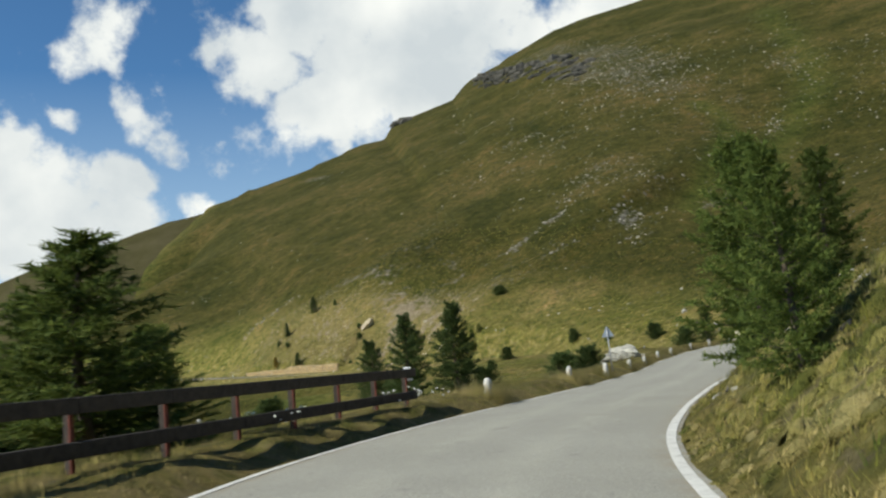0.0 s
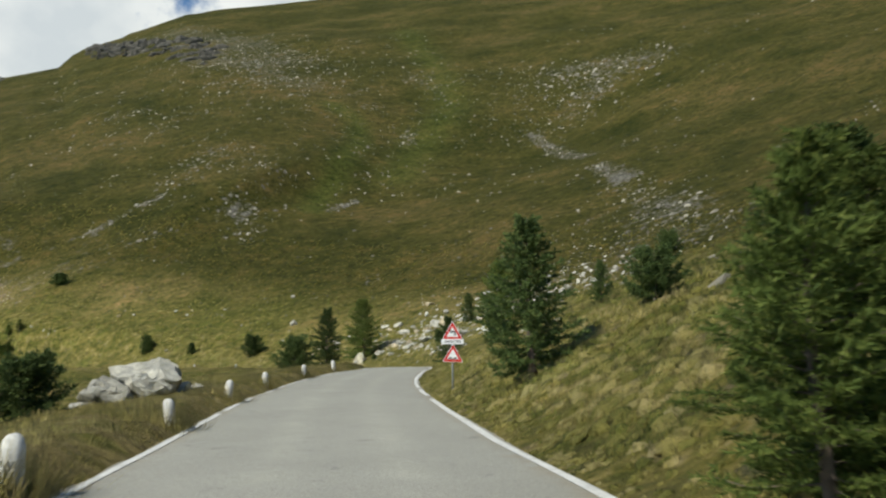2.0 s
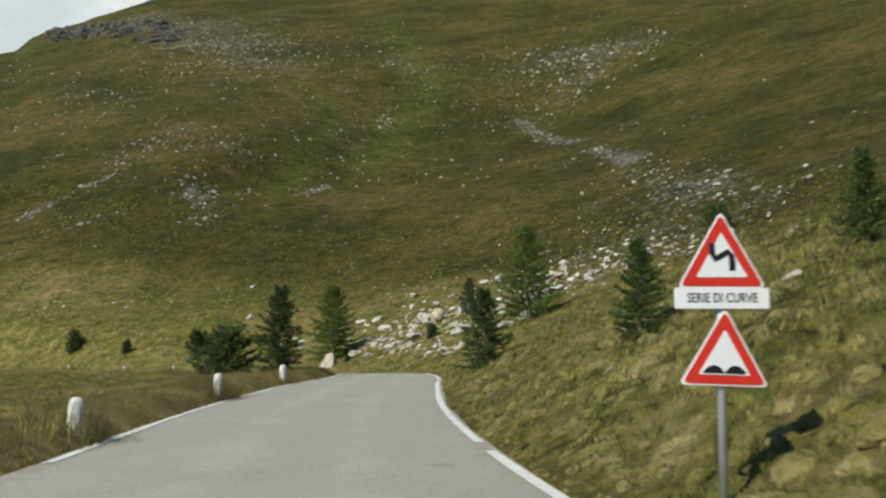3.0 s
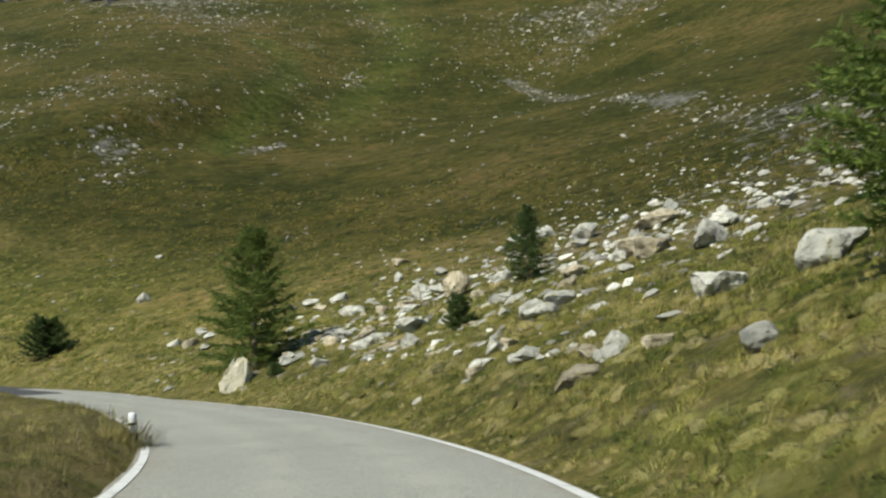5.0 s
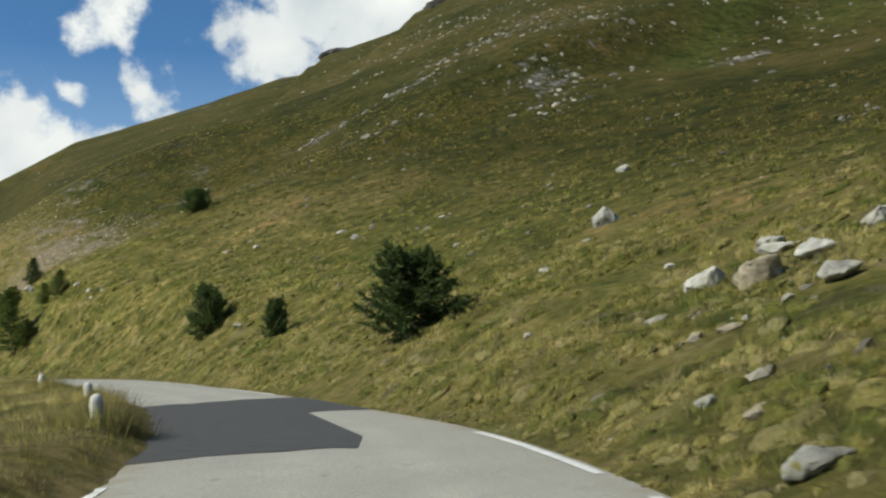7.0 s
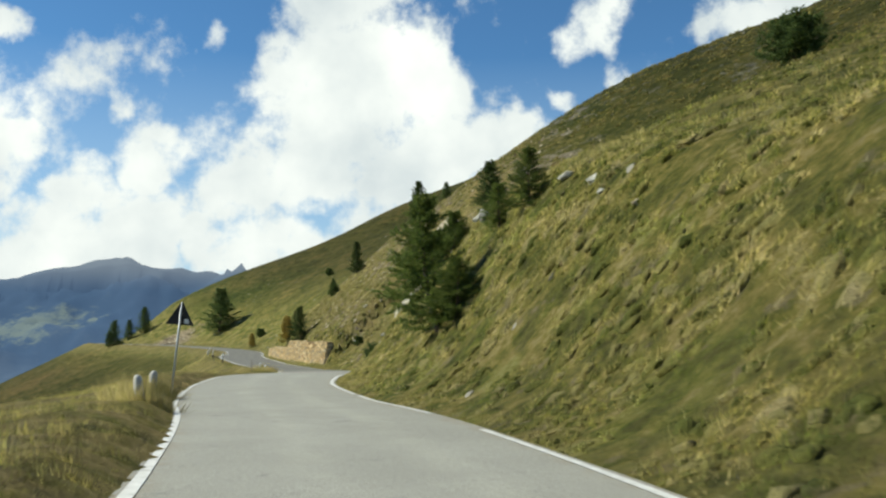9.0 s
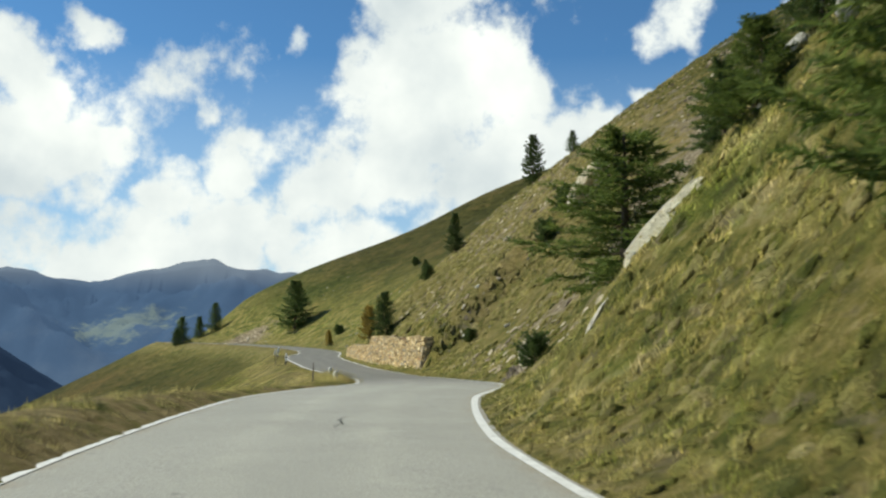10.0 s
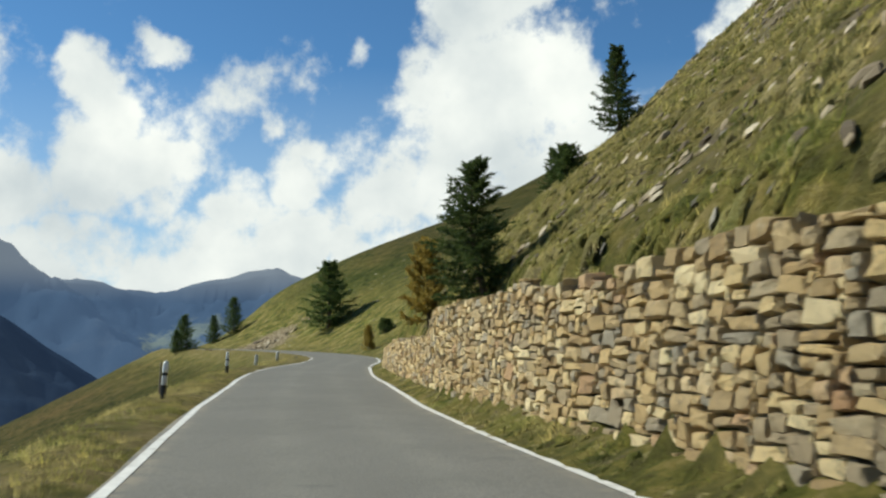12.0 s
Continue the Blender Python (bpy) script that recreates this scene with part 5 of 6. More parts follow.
pts = np.array([road_place(u, along(HALF, u) + e) for u, e in zip(u_s, e_s)])
ok = ~((u_s > WALL_U[0] - 1) & (u_s < WALL_U[1]) & (e_s < 2.2)) & (fbm(pts[:, 0], pts[:, 1], 5, 3, 401) + 0.35 * rng.random(count) > 0.06)
pts_cut = np.stack([rng.normal(-134.5, 2.8, 260), rng.normal(332.5, 2.8, 260)], 1)
v, f = strew(rng, np.r_[pts[ok, 0], pts_cut[:, 0]], np.r_[pts[ok, 1], pts_cut[:, 1]], np.r_[(0.09 + 0.42 * rng.random(count) ** 3)[ok], 0.2 + 0.8 * rng.random(260) ** 2])
v[:, 2] += 0.03
tagged(new("bank_stones", mesh_from("bank_stones", v, f, [M_STONES_OCHRE])), "small ochre and grey stones littering the steep bank", "stones", kind="stuff")

# ---- trees ----
def foliage(name, dark, mid, bright):
    m, n, l, b = material(name, 0.75, 0, 0.2)
    isl = n.new("ShaderNodeNewGeometry").outputs["Random Per Island"]
    c = steps(n, l, isl, [(0.0, dark), (0.55, mid), (1.0, bright)])
    c = blend(n, l, window(n, l, noise_node(n, l, 0.6, 3), 0.35, 0.7), c, mid)
    hue = n.new("ShaderNodeHueSaturation")
    l.new(c, hue.inputs["Color"])
    l.new(times(n, l, times(n, l, n.new("ShaderNodeObjectInfo").outputs["Random"], 0.5), 0.8, "ADD"), hue.inputs["Value"])
    l.new(hue.outputs[0], b.inputs["Base Color"])
    glow = n.new("ShaderNodeBsdfTranslucent")
    l.new(hue.outputs[0], glow.inputs["Color"])
    mix = n.new("ShaderNodeMixShader")
    mix.inputs[0].default_value = 0.45
    l.new(b.outputs[0], mix.inputs[1])
    l.new(glow.outputs[0], mix.inputs[2])
    l.new(mix.outputs[0], n["Material Output"].inputs["Surface"])
    return m


M_LARCH = foliage("larch needles", (0.055, 0.085, 0.020), (0.125, 0.172, 0.040), (0.250, 0.285, 0.072))
M_SPRUCE = foliage("spruce needles", (0.040, 0.064, 0.022), (0.088, 0.130, 0.040), (0.165, 0.205, 0.062))
M_AUTUMN = foliage("yellowing leaves", (0.20, 0.15, 0.03), (0.36, 0.265, 0.06), (0.52, 0.40, 0.12))
M_BARK = plain("grey-brown bark", (0.16, 0.125, 0.095), 0.95, 0, 0.5, 0.08)


def tube(verts, faces, path, radii, sides=6):
    base = len(verts)
    for k, (p, r) in enumerate(zip(path, radii)):
        a, b = path[max(k - 1, 0)], path[min(k + 1, len(path) - 1)]
        d = b - a
        d = d / (np.linalg.norm(d) + 1e-9)
        x = np.cross(d, (0.3, 0.9, 0.2))
        x = x / np.linalg.norm(x)
        y = np.cross(d, x)
        for s in range(sides):
            t = 2 * math.pi * s / sides
            verts.append(p + r * (x * math.cos(t) + y * math.sin(t)))
    for k in range(len(path) - 1):
        for s in range(sides):
            i, j = base + k * sides + s, base + k * sides + (s + 1) % sides
            faces.append((i, j, j + sides, i + sides))


def conifer_meshes(seed, height, spread_at, density, droop, mat, bare=0.08, bushy=0.0, needle=0.115):
    """Trunk and crown of a conifer: whorled limbs that carry twigs with sprays of needles."""
    rng = np.random.default_rng(seed)
    tv, tf = [], []
    bend_x, bend_y = rng.normal(0, 0.03, 2) * height
    trunk_at = lambda h: np.array([bend_x * math.sin(2.2 * h), bend_y * math.sin(2.6 * h), height * h])
    hs = np.linspace(-0.08, 0.99, 10)
    tube(tv, tf, [trunk_at(h) for h in hs], [max(0.014, 0.019 * height * (1 - max(h, 0)) ** 0.8 + 0.004) for h in hs], 8)
    base_p, way_p, len_p = [], [], []
    limbs = int(density * 26)
    for k in range(limbs):
        h = bare + (0.965 - bare) * ((k + rng.random()) / limbs) ** 0.92
        az = k * 2.39996 + rng.normal(0, 0.35)
        reach = spread_at * height * ((1 - h) ** (0.72 - 0.3 * bushy)) * rng.uniform(0.62, 1.15) * (0.86 + 0.14 * min(1, (h - bare) * 6))
        reach = max(reach, 0.05 * height)
        out = np.array([math.cos(az), math.sin(az), 0])
        rise = 0.10 + 0.55 * h - droop * (1 - h) + rng.normal(0, 0.10)
        pts = []
        n = 6
        for j in range(n + 1):
            s = j / n
            z = reach * (rise * s - 0.32 * droop * s * s + 0.22 * s ** 3)
            pts.append(trunk_at(h) + out * reach * s + np.array([0, 0, z]) + rng.normal(0, 0.012 * reach, 3))
        pts = np.array(pts)
        tube(tv, tf, list(pts[::2]), [0.010 * height ** 0.5 * (1 - 0.8 * s) * (1 - 0.6 * h) for s in (0, .33, .66, 1)], 4)
        m = max(5, int(reach / 0.092))
        for s in np.linspace(0.14, 1.0, m):
            i = min(int(s * n), n - 1)
            p = pts[i] + (pts[i + 1] - pts[i]) * (s * n - i)
            along_limb = pts[i + 1] - pts[i]
            along_limb = along_limb / np.linalg.norm(along_limb)
            side = np.array([-out[1], out[0], 0])
            for sg in (-1, 1, rng.choice((-1, 1)) * 0.25):
                d = along_limb * 0.75 + side * sg * rng.uniform(0.5, 1.1) + np.array([0, 0, rng.normal(-0.05, 0.28)])
                base_p.append(p)
                way_p.append(d / np.linalg.norm(d))
                len_p.append((0.10 + 0.26 * reach ** 0.7 * (1 - 0.62 * s)) * rng.uniform(0.6, 1.2))
    base_p, way_p, len_p = np.array(base_p), np.array(way_p), np.array(len_p)
    sprays = 11 if mat is M_LARCH else 7
    nt = len(base_p)
    f = (np.arange(sprays) + 0.5) / sprays
    origin = base_p[:, None] + way_p[:, None] * (len_p[:, None] * f[None])[..., None]
    tipway = way_p[:, None] * 0.8 + rng.normal(0, 1, (nt, sprays, 3)) * 0.6
    tipway /= np.linalg.norm(tipway, axis=-1, keepdims=True)
    wide = np.cross(tipway, rng.normal(0, 1, (nt, sprays, 3)))
    wide /= np.linalg.norm(wide, axis=-1, keepdims=True) + 1e-9
    size = needle * rng.uniform(0.6, 1.3, (nt, sprays, 1))
    v = np.stack([origin - wide * size * (0.125 if mat is M_LARCH else 0.19), origin + wide * size * (0.125 if mat is M_LARCH else 0.19), origin + tipway * size], 2).reshape(-1, 3)
    q = np.arange(len(v)).reshape(-1, 3)
    return mesh_from("trunk", np.array(tv), np.array(tf), [M_BARK], True), mesh_from("crown", v, q, [mat])


def make_tree(name, label, category, meshes, x, y, height, built, turn, lean=0.0, way_to=0.0, group="", width=1.0):
    thing = empty(name, stand(x, y, lean, way_to, turn, 0.05) @ Matrix.Diagonal((height / built * width, height / built * width, height / built, 1)))
    part("trunk", meshes[0], None, thing, "grey-brown trunk and limbs")
    part("crown", meshes[1], None, thing)
    return tagged(thing, label, category, group)


LARCH = [conifer_meshes(s, 4.2, sp, 3.6, dr, M_LARCH, 0.015) for s, sp, dr in ((1, 0.34, 0.25), (2, 0.38, 0.35), (3, 0.31, 0.2))]
SPRUCE = [conifer_meshes(s, 4.2, sp, 4.0, dr, M_SPRUCE, 0.04) for s, sp, dr in ((11, 0.33, 0.3), (12, 0.30, 0.22), (13, 0.36, 0.4))]
SHRUB = [conifer_meshes(s, 1.6, sp, 2.6, 0.05, M_SPRUCE, 0.02, 1.0, 0.12) for s, sp in ((21, 0.62), (22, 0.72), (23, 0.55))]
GOLD = [conifer_meshes(31, 2.4, 0.42, 2.6, 0.1, M_AUTUMN, 0.1, 0.6, 0.14)]

LARCHES = [  # x, y, height, width, lean, towards
    (6.5, 18.7, 4.5, 1.1, 5, 100), (9.0, 21.5, 3.6, 1.0, 2, 0), (10.8, 28.0, 3.3, 1.4, 2, 30), (11.6, 31.0, 2.3, 1.3, 3, 60), (13.4, 36.6, 3.1, 1.1, 0, 0), (15.0, 38.5, 3.4, 1.1, 0, 0),
    # low wide larches at 15.4 and 17.3 added to darken the shaded bank
    (11.8, 33.0, 3.0, 0.85, 0, 0), (8.6, 24.6, 2.5, 1.2, 3, 70), (14.5, 43.3, 2.5, 1.15, 0, 0), (15.4, 43.9, 1.7, 2.3, 0, 0), (17.3, 45.4, 2.0, 1.6, 0, 0), (3.95, 10.3, 2.7, 0.95, 6, 100), (7.6, 19.6, 2.2, 1.6, 0, 0), (9.4, 29.4, 1.2, 1.3, 0, 0), (13.2, 37.7, 2.3, 1.1, 0, 0),
    (43.4, 103.2, 5.4, 1.2, 0, 0), (43.9, 137.2, 6.4, 1.15, 3, 100), (5.4, 206.6, 4.7, 1.25, 3, 140), (6.6, 205.6, 2.0, 1.9, 0, 0), (-6.6, 227.0, 5.0, 2.0, 0, 0), (0.5, 216.3, 2.2, 1.8, 0, 0), (6.6, 209.0, 1.7, 1.5, 0, 0), (8.3, 207.8, 2.0, 1.3, 0, 0),
    (-6.4, 16.8, 4.0, 1.9, 0, 0), (-8.0, 18.6, 3.8, 1.9, 0, 0), (-9.6, 15.8, 3.3, 1.9, 0, 0), (-5.4, 18.2, 2.5, 1.7, 0, 0),
]
for k, (x, y, h, w, lean, way_to) in enumerate(LARCHES):
    make_tree("larch_tree", "bushy green larch on the slope above the road" if h > 3 else "young green larch in the bank", "tree", LARCH[k % 3], x, y, h, 4.2, 77 * k, lean, way_to, "larches along the road", w)
SPRUCES = [
    (19.8, 56.6, 3.6, 1.15), (17.6, 45.8, 2.2, 1.9), (30.0, 83.6, 2.4, 1.1), (31.2, 71.0, 1.9, 1.0), (26.8, 72.1, 1.75, 1.1), (28.8, 101.5, 4.0, 1.0),
    (51.9, 126.7, 3.1, 1.1), (0.6, 42.2, 4.2, 1.1), (-3.4, 42.0, 3.4, 1.0), (-1.6, 40.0, 3.8, 0.95),
    (-119.0, 331.5, 9.2, 1.6), (-40.2, 258.2, 3.5, 1.2), (-37.6, 278.0, 5.0, 1.0), (-45.7, 276.5, 4.1, 1.0),
]
SPRUCES += [(-48.2, 274.6, 2.0, 1.1), (-158.0, 347.0, 6.5, 1.1), (-162.1, 345.6, 5.0, 1.2), (-150.6, 331.5, 5.6, 1.2), (-150.2, 328.9, 3.6, 1.2), (-30.5, 272.5, 2.0, 1.3), (-0.85, 219.0, 2.1, 1.4), (1.4, 218.9, 2.4, 1.3)]
for k, (x, y, h, w) in enumerate(SPRUCES):
    make_tree("spruce_tree", "tall dark green spruce on the grassy slope" if h > 3.5 else "young dark green spruce in the pasture", "tree", SPRUCE[k % 3], x, y, h, 4.2, 61 * k, 0, 0, "spruces of the pasture", w)
SHRUBS = [  # x, y, height, width
    (25.4, 97.5, 2.0, 1.1), (75.4, 123.4, 2.3, 1.0), (47.0, 123.6, 1.1, 1.0), (37.4, 163.6, 2.4, 1.15), (25.8, 184.0, 2.3, 0.8), (31.0, 175.2, 1.5, 0.8), (14.6, 225.0, 2.0, 1.5),
    (-7.0, 221.6, 0.9, 1.0), (-45.0, 270.5, 1.5, 1.0), (-22.4, 254.4, 1.1, 1.1), (-22.4, 251.6, 1.4, 0.9), (-24.6, 246.0, 0.75, 1.4), (-100.0, 345.2, 1.5, 1.1),
    (2.0, 47.0, 1.0, 1.2), (7.6, 60.6, 1.5, 1.5), (9.6, 62.6, 1.4, 1.3), (24.2, 58.0, 1.2, 1.1), (-92.0, 313.0, 1.5, 1.3), (43.3, 132.3, 0.5, 1.2),
    (-3.0, 62.0, 1.6, 1.2), (-14.0, 74.0, 2.2, 1.2), (12.0, 179.7, 2.2, 1.1), (4.0, 166.0, 2.0, 1.2), (7.6, 154.0, 1.5, 1.2), (-4.5, 139.0, 1.6, 1.2), (0.5, 150.0, 2.0, 1.2),
]
for k, (x, y, h, w) in enumerate(SHRUBS):
    make_tree("pine_shrub", "low dark green conifer shrub in the grass", "shrub", SHRUB[k % 3], x, y, h, 1.6, 47 * k, 0, 0, "conifer shrubs", w)
for x, y, h in ((-47.7, 265.2, 3.1), (-88.0, 306.0, 2.4)):
    make_tree("yellow_larch", "yellowing young larch beside the road", "tree", GOLD[0], x, y, h, 2.4, 30 * h, 0, 0, "yellowing larches", 0.75)

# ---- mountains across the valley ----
def range_material(name, low, high, sunlit, glow, bare=900, rock=(0.25, 0.27, 0.28), sheen=0.5, sunny=None):
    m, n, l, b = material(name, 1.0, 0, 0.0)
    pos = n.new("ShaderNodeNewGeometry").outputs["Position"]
    # haze and sunlight of the distance are put into these tones and the glow
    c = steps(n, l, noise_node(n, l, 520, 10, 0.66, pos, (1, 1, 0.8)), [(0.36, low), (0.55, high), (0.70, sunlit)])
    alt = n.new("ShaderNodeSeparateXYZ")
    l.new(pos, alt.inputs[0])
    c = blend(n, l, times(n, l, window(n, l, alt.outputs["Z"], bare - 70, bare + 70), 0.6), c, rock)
    # paler patch: sunlight on a clearing, painted into the colour with noisy edges
    if sunny:
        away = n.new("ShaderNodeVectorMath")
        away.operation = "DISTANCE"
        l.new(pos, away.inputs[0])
        away.inputs[1].default_value = sunny
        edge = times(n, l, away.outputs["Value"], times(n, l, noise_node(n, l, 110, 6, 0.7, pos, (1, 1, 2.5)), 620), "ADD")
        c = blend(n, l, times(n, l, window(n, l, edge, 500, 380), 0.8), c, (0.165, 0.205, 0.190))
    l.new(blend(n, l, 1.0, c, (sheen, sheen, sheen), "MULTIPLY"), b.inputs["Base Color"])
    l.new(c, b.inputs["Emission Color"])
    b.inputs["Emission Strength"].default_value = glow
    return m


def ridged(x, y, size, octaves, seed):
    total, gain = 0, 1.0
    for o in range(octaves):
        total = total + gain * (0.22 - np.abs(value_noise(x / size * 2.1 ** o + 7.7 * o, y / size * 2.1 ** o + 3.1 * o, seed + o)) * 1.6)
        gain *= 0.52
    return total


def mountain_range(name, label, mat, crest, near, far, foot, rough, seed, steps_az=360, steps_r=60):
    """A range seen from the road: its crest by bearing, between the distances near and far."""
    az = np.linspace(crest[0][0], crest[-1][0], steps_az)
    c = np.array(crest, float)
    height = np.interp(az, c[:, 0], c[:, 1])
    f = np.linspace(0, 1, steps_r)
    A, F = np.meshgrid(np.radians(az), f)
    R = near + (far - near) * F
    X, Y = -15 + R * np.sin(A), 240 + R * np.cos(A)
    top = np.tan(np.radians(height))[None] * (near + (far - near) * 0.72)
    shape = ramp(F, 0.0, 0.72) * 0.65 + 0.35 * np.clip(F / 0.72, 0, 1)
    shape = np.where(F > 0.72, 1 - 0.5 * (F - 0.72) / 0.28, shape)
    Z = foot + (top - foot) * shape + rough * ridged(X, Y, (far - near) * 0.30, 6, seed) * np.clip(shape * 1.4, 0.05, 1) * np.where(F > 0.66, 0.3, 1)
    me = mesh_from(name, np.stack([X, Y, Z], -1).reshape(-1, 3), quad_grid(*X.shape), [mat], True)
    return tagged(new(name, me), label, "mountains", kind="structure")


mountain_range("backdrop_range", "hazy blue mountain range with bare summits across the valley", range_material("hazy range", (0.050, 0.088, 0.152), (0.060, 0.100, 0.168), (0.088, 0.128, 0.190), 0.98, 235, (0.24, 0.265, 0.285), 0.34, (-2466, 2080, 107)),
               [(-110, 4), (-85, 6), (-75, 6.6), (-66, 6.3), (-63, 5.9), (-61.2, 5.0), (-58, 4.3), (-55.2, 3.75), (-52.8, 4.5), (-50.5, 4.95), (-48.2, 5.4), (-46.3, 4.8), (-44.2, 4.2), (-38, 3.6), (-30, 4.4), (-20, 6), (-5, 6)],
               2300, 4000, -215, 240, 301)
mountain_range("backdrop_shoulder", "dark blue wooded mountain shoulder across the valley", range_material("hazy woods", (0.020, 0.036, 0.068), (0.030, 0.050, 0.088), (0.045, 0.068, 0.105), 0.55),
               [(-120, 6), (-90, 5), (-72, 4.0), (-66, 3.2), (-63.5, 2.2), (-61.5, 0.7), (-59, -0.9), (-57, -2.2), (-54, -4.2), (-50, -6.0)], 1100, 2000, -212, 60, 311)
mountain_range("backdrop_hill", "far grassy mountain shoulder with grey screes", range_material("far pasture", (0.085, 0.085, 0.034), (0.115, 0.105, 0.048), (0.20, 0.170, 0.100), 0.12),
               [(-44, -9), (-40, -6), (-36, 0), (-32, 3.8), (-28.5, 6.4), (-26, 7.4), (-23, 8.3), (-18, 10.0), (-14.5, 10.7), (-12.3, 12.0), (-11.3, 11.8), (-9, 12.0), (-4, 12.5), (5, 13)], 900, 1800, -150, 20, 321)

# ---- grass ----
M_GRASS, n_, l_, b_ = material("grass blades", 0.8, 0, 0.15)
isl = n_.new("ShaderNodeNewGeometry").outputs["Random Per Island"]
tone = times(n_, l_, times(n_, l_, isl, 0.30), times(n_, l_, attribute(n_, "tone"), 0.70), "ADD")
green = blend(n_, l_, 1.0, sward(n_, l_), steps(n_, l_, tone, [(0.02, (0.30, 0.36, 0.34)), (0.50, (0.92, 0.94, 0.9)), (0.90, (1.36, 1.28, 1.35))]), "MULTIPLY")
straw = steps(n_, l_, tone, [(0.10, (0.140, 0.115, 0.042)), (0.5, (0.250, 0.204, 0.084)), (0.90, (0.37, 0.305, 0.145))])
blade_c = blend(n_, l_, times(n_, l_, attribute(n_, "dry"), 0.78), green, straw)
l_.new(blade_c, b_.inputs["Base Color"])
# a tuft scatters light as a soft dome
dome = n_.new("ShaderNodeAttribute")
dome.attribute_name = "dome"
l_.new(dome.outputs["Vector"], b_.inputs["Normal"])
under = n_.new("ShaderNodeVectorMath")
under.operation = "SCALE"
under.inputs["Scale"].default_value = -1.0
l_.new(dome.outputs["Vector"], under.inputs[0])
through_light = n_.new("ShaderNodeBsdfTranslucent")
l_.new(under.outputs[0], through_light.inputs["Normal"])
l_.new(blade_c, through_light.inputs["Color"])
both = n_.new("ShaderNodeAddShader")
l_.new(b_.outputs[0], both.inputs[0])
l_.new(through_light.outputs[0], both.inputs[1])
l_.new(both.outputs[0], n_["Material Output"].inputs["Surface"])


# the humps themselves: each one greener, drier or more withered than the next
M_TUSSOCK, n_, l_, b_ = material("tussock", 0.95, 0, 0.1)
isl = n_.new("ShaderNodeNewGeometry").outputs["Random Per Island"]
hump = steps(n_, l_, isl, [(0.0, (0.060, 0.076, 0.016)), (0.25, (0.120, 0.132, 0.028)), (0.50, (0.200, 0.186, 0.046)), (0.75, (0.305, 0.260, 0.088)), (1.0, (0.390, 0.325, 0.160))])
hump = blend(n_, l_, 0.5, hump, sward(n_, l_))
hump = blend(n_, l_, attribute(n_, "high"), hump, blend(n_, l_, 1.0, hump, (0.46, 0.41, 0.31), "MULTIPLY"))
hump = blend(n_, l_, times(n_, l_, attribute(n_, "dry"), 0.7), hump, steps(n_, l_, isl, [(0.0, (0.105, 0.086, 0.042)), (0.5, (0.225, 0.182, 0.080)), (1.0, (0.370, 0.300, 0.150))]))
grain = noise_node(n_, l_, 0.07, 4, 0.7)
hump = blend(n_, l_, window(n_, l_, grain, 0.48, 0.36), hump, blend(n_, l_, 1.0, hump, (0.64, 0.66, 0.62), "MULTIPLY"))
l_.new(hump, b_.inputs["Base Color"])
bump(n_, l_, b_, times(n_, l_, grain, noise_node(n_, l_, 0.22, 4, 0.7), "ADD"), 0.10, 1.0)


def hummocks(name, x, y, high, wide, rng, sides=7):
    """The humps of turf that the tufts grow on."""
    n = len(x)
    t = np.arange(sides) * 2 * np.pi / sides
    gx, gy = np.clip((ground(x + 0.3, y) - ground(x - 0.3, y))[:, None] / 0.6, -2, 2), np.clip((ground(x, y + 0.3) - ground(x, y - 0.3))[:, None] / 0.6, -2, 2)
    rings = []
    for r, h in ((1.0, -0.30), (0.72, 0.62), (0.0, 1.0)):
        k = sides if r else 1
        rr = wide[:, None] * r * rng.uniform(0.5, 1.5, (n, k))
        a = t[None, :k] + rng.normal(0, 0.12, (n, k))
        ox, oy = rr * np.cos(a), rr * np.sin(a)
        oz = high[:, None] * h * rng.uniform(0.5, 1.4, (n, k))
        lift = oz / np.sqrt(1 + gx ** 2 + gy ** 2)
        rings.append(np.stack([x[:, None] + ox - gx * lift, y[:, None] + oy - gy * lift, ground(x, y)[:, None] + ox * gx + oy * gy + lift], -1))
    v = np.concatenate(rings, 1)
    i, j = np.arange(sides), (np.arange(sides) + 1) % sides
    f = np.concatenate([np.stack([i, j, sides + j], 1), np.stack([i, sides + j, sides + i], 1), np.stack([sides + i, sides + j, 0 * i + 2 * sides], 1)])
    faces = (f[None] + (2 * sides + 1) * np.arange(n)[:, None, None]).reshape(-1, 3)
    me = mesh_from(name, v.reshape(-1, 3), faces, [M_TUSSOCK], True)
    for key, field in (("rocky", rocky_at * 0.5), ("dry", dry_at), ("high", high_at), ("lush", lush_at), ("near", near_at)):
        at = me.attributes.new(key, "FLOAT", "POINT")
        at.data.foreach_set("value", np.repeat(at_grid(x, y, field), 2 * sides + 1).astype(np.float32))
    return tagged(new(name, me), "humps of tussocky turf on the slope", "turf", kind="stuff")


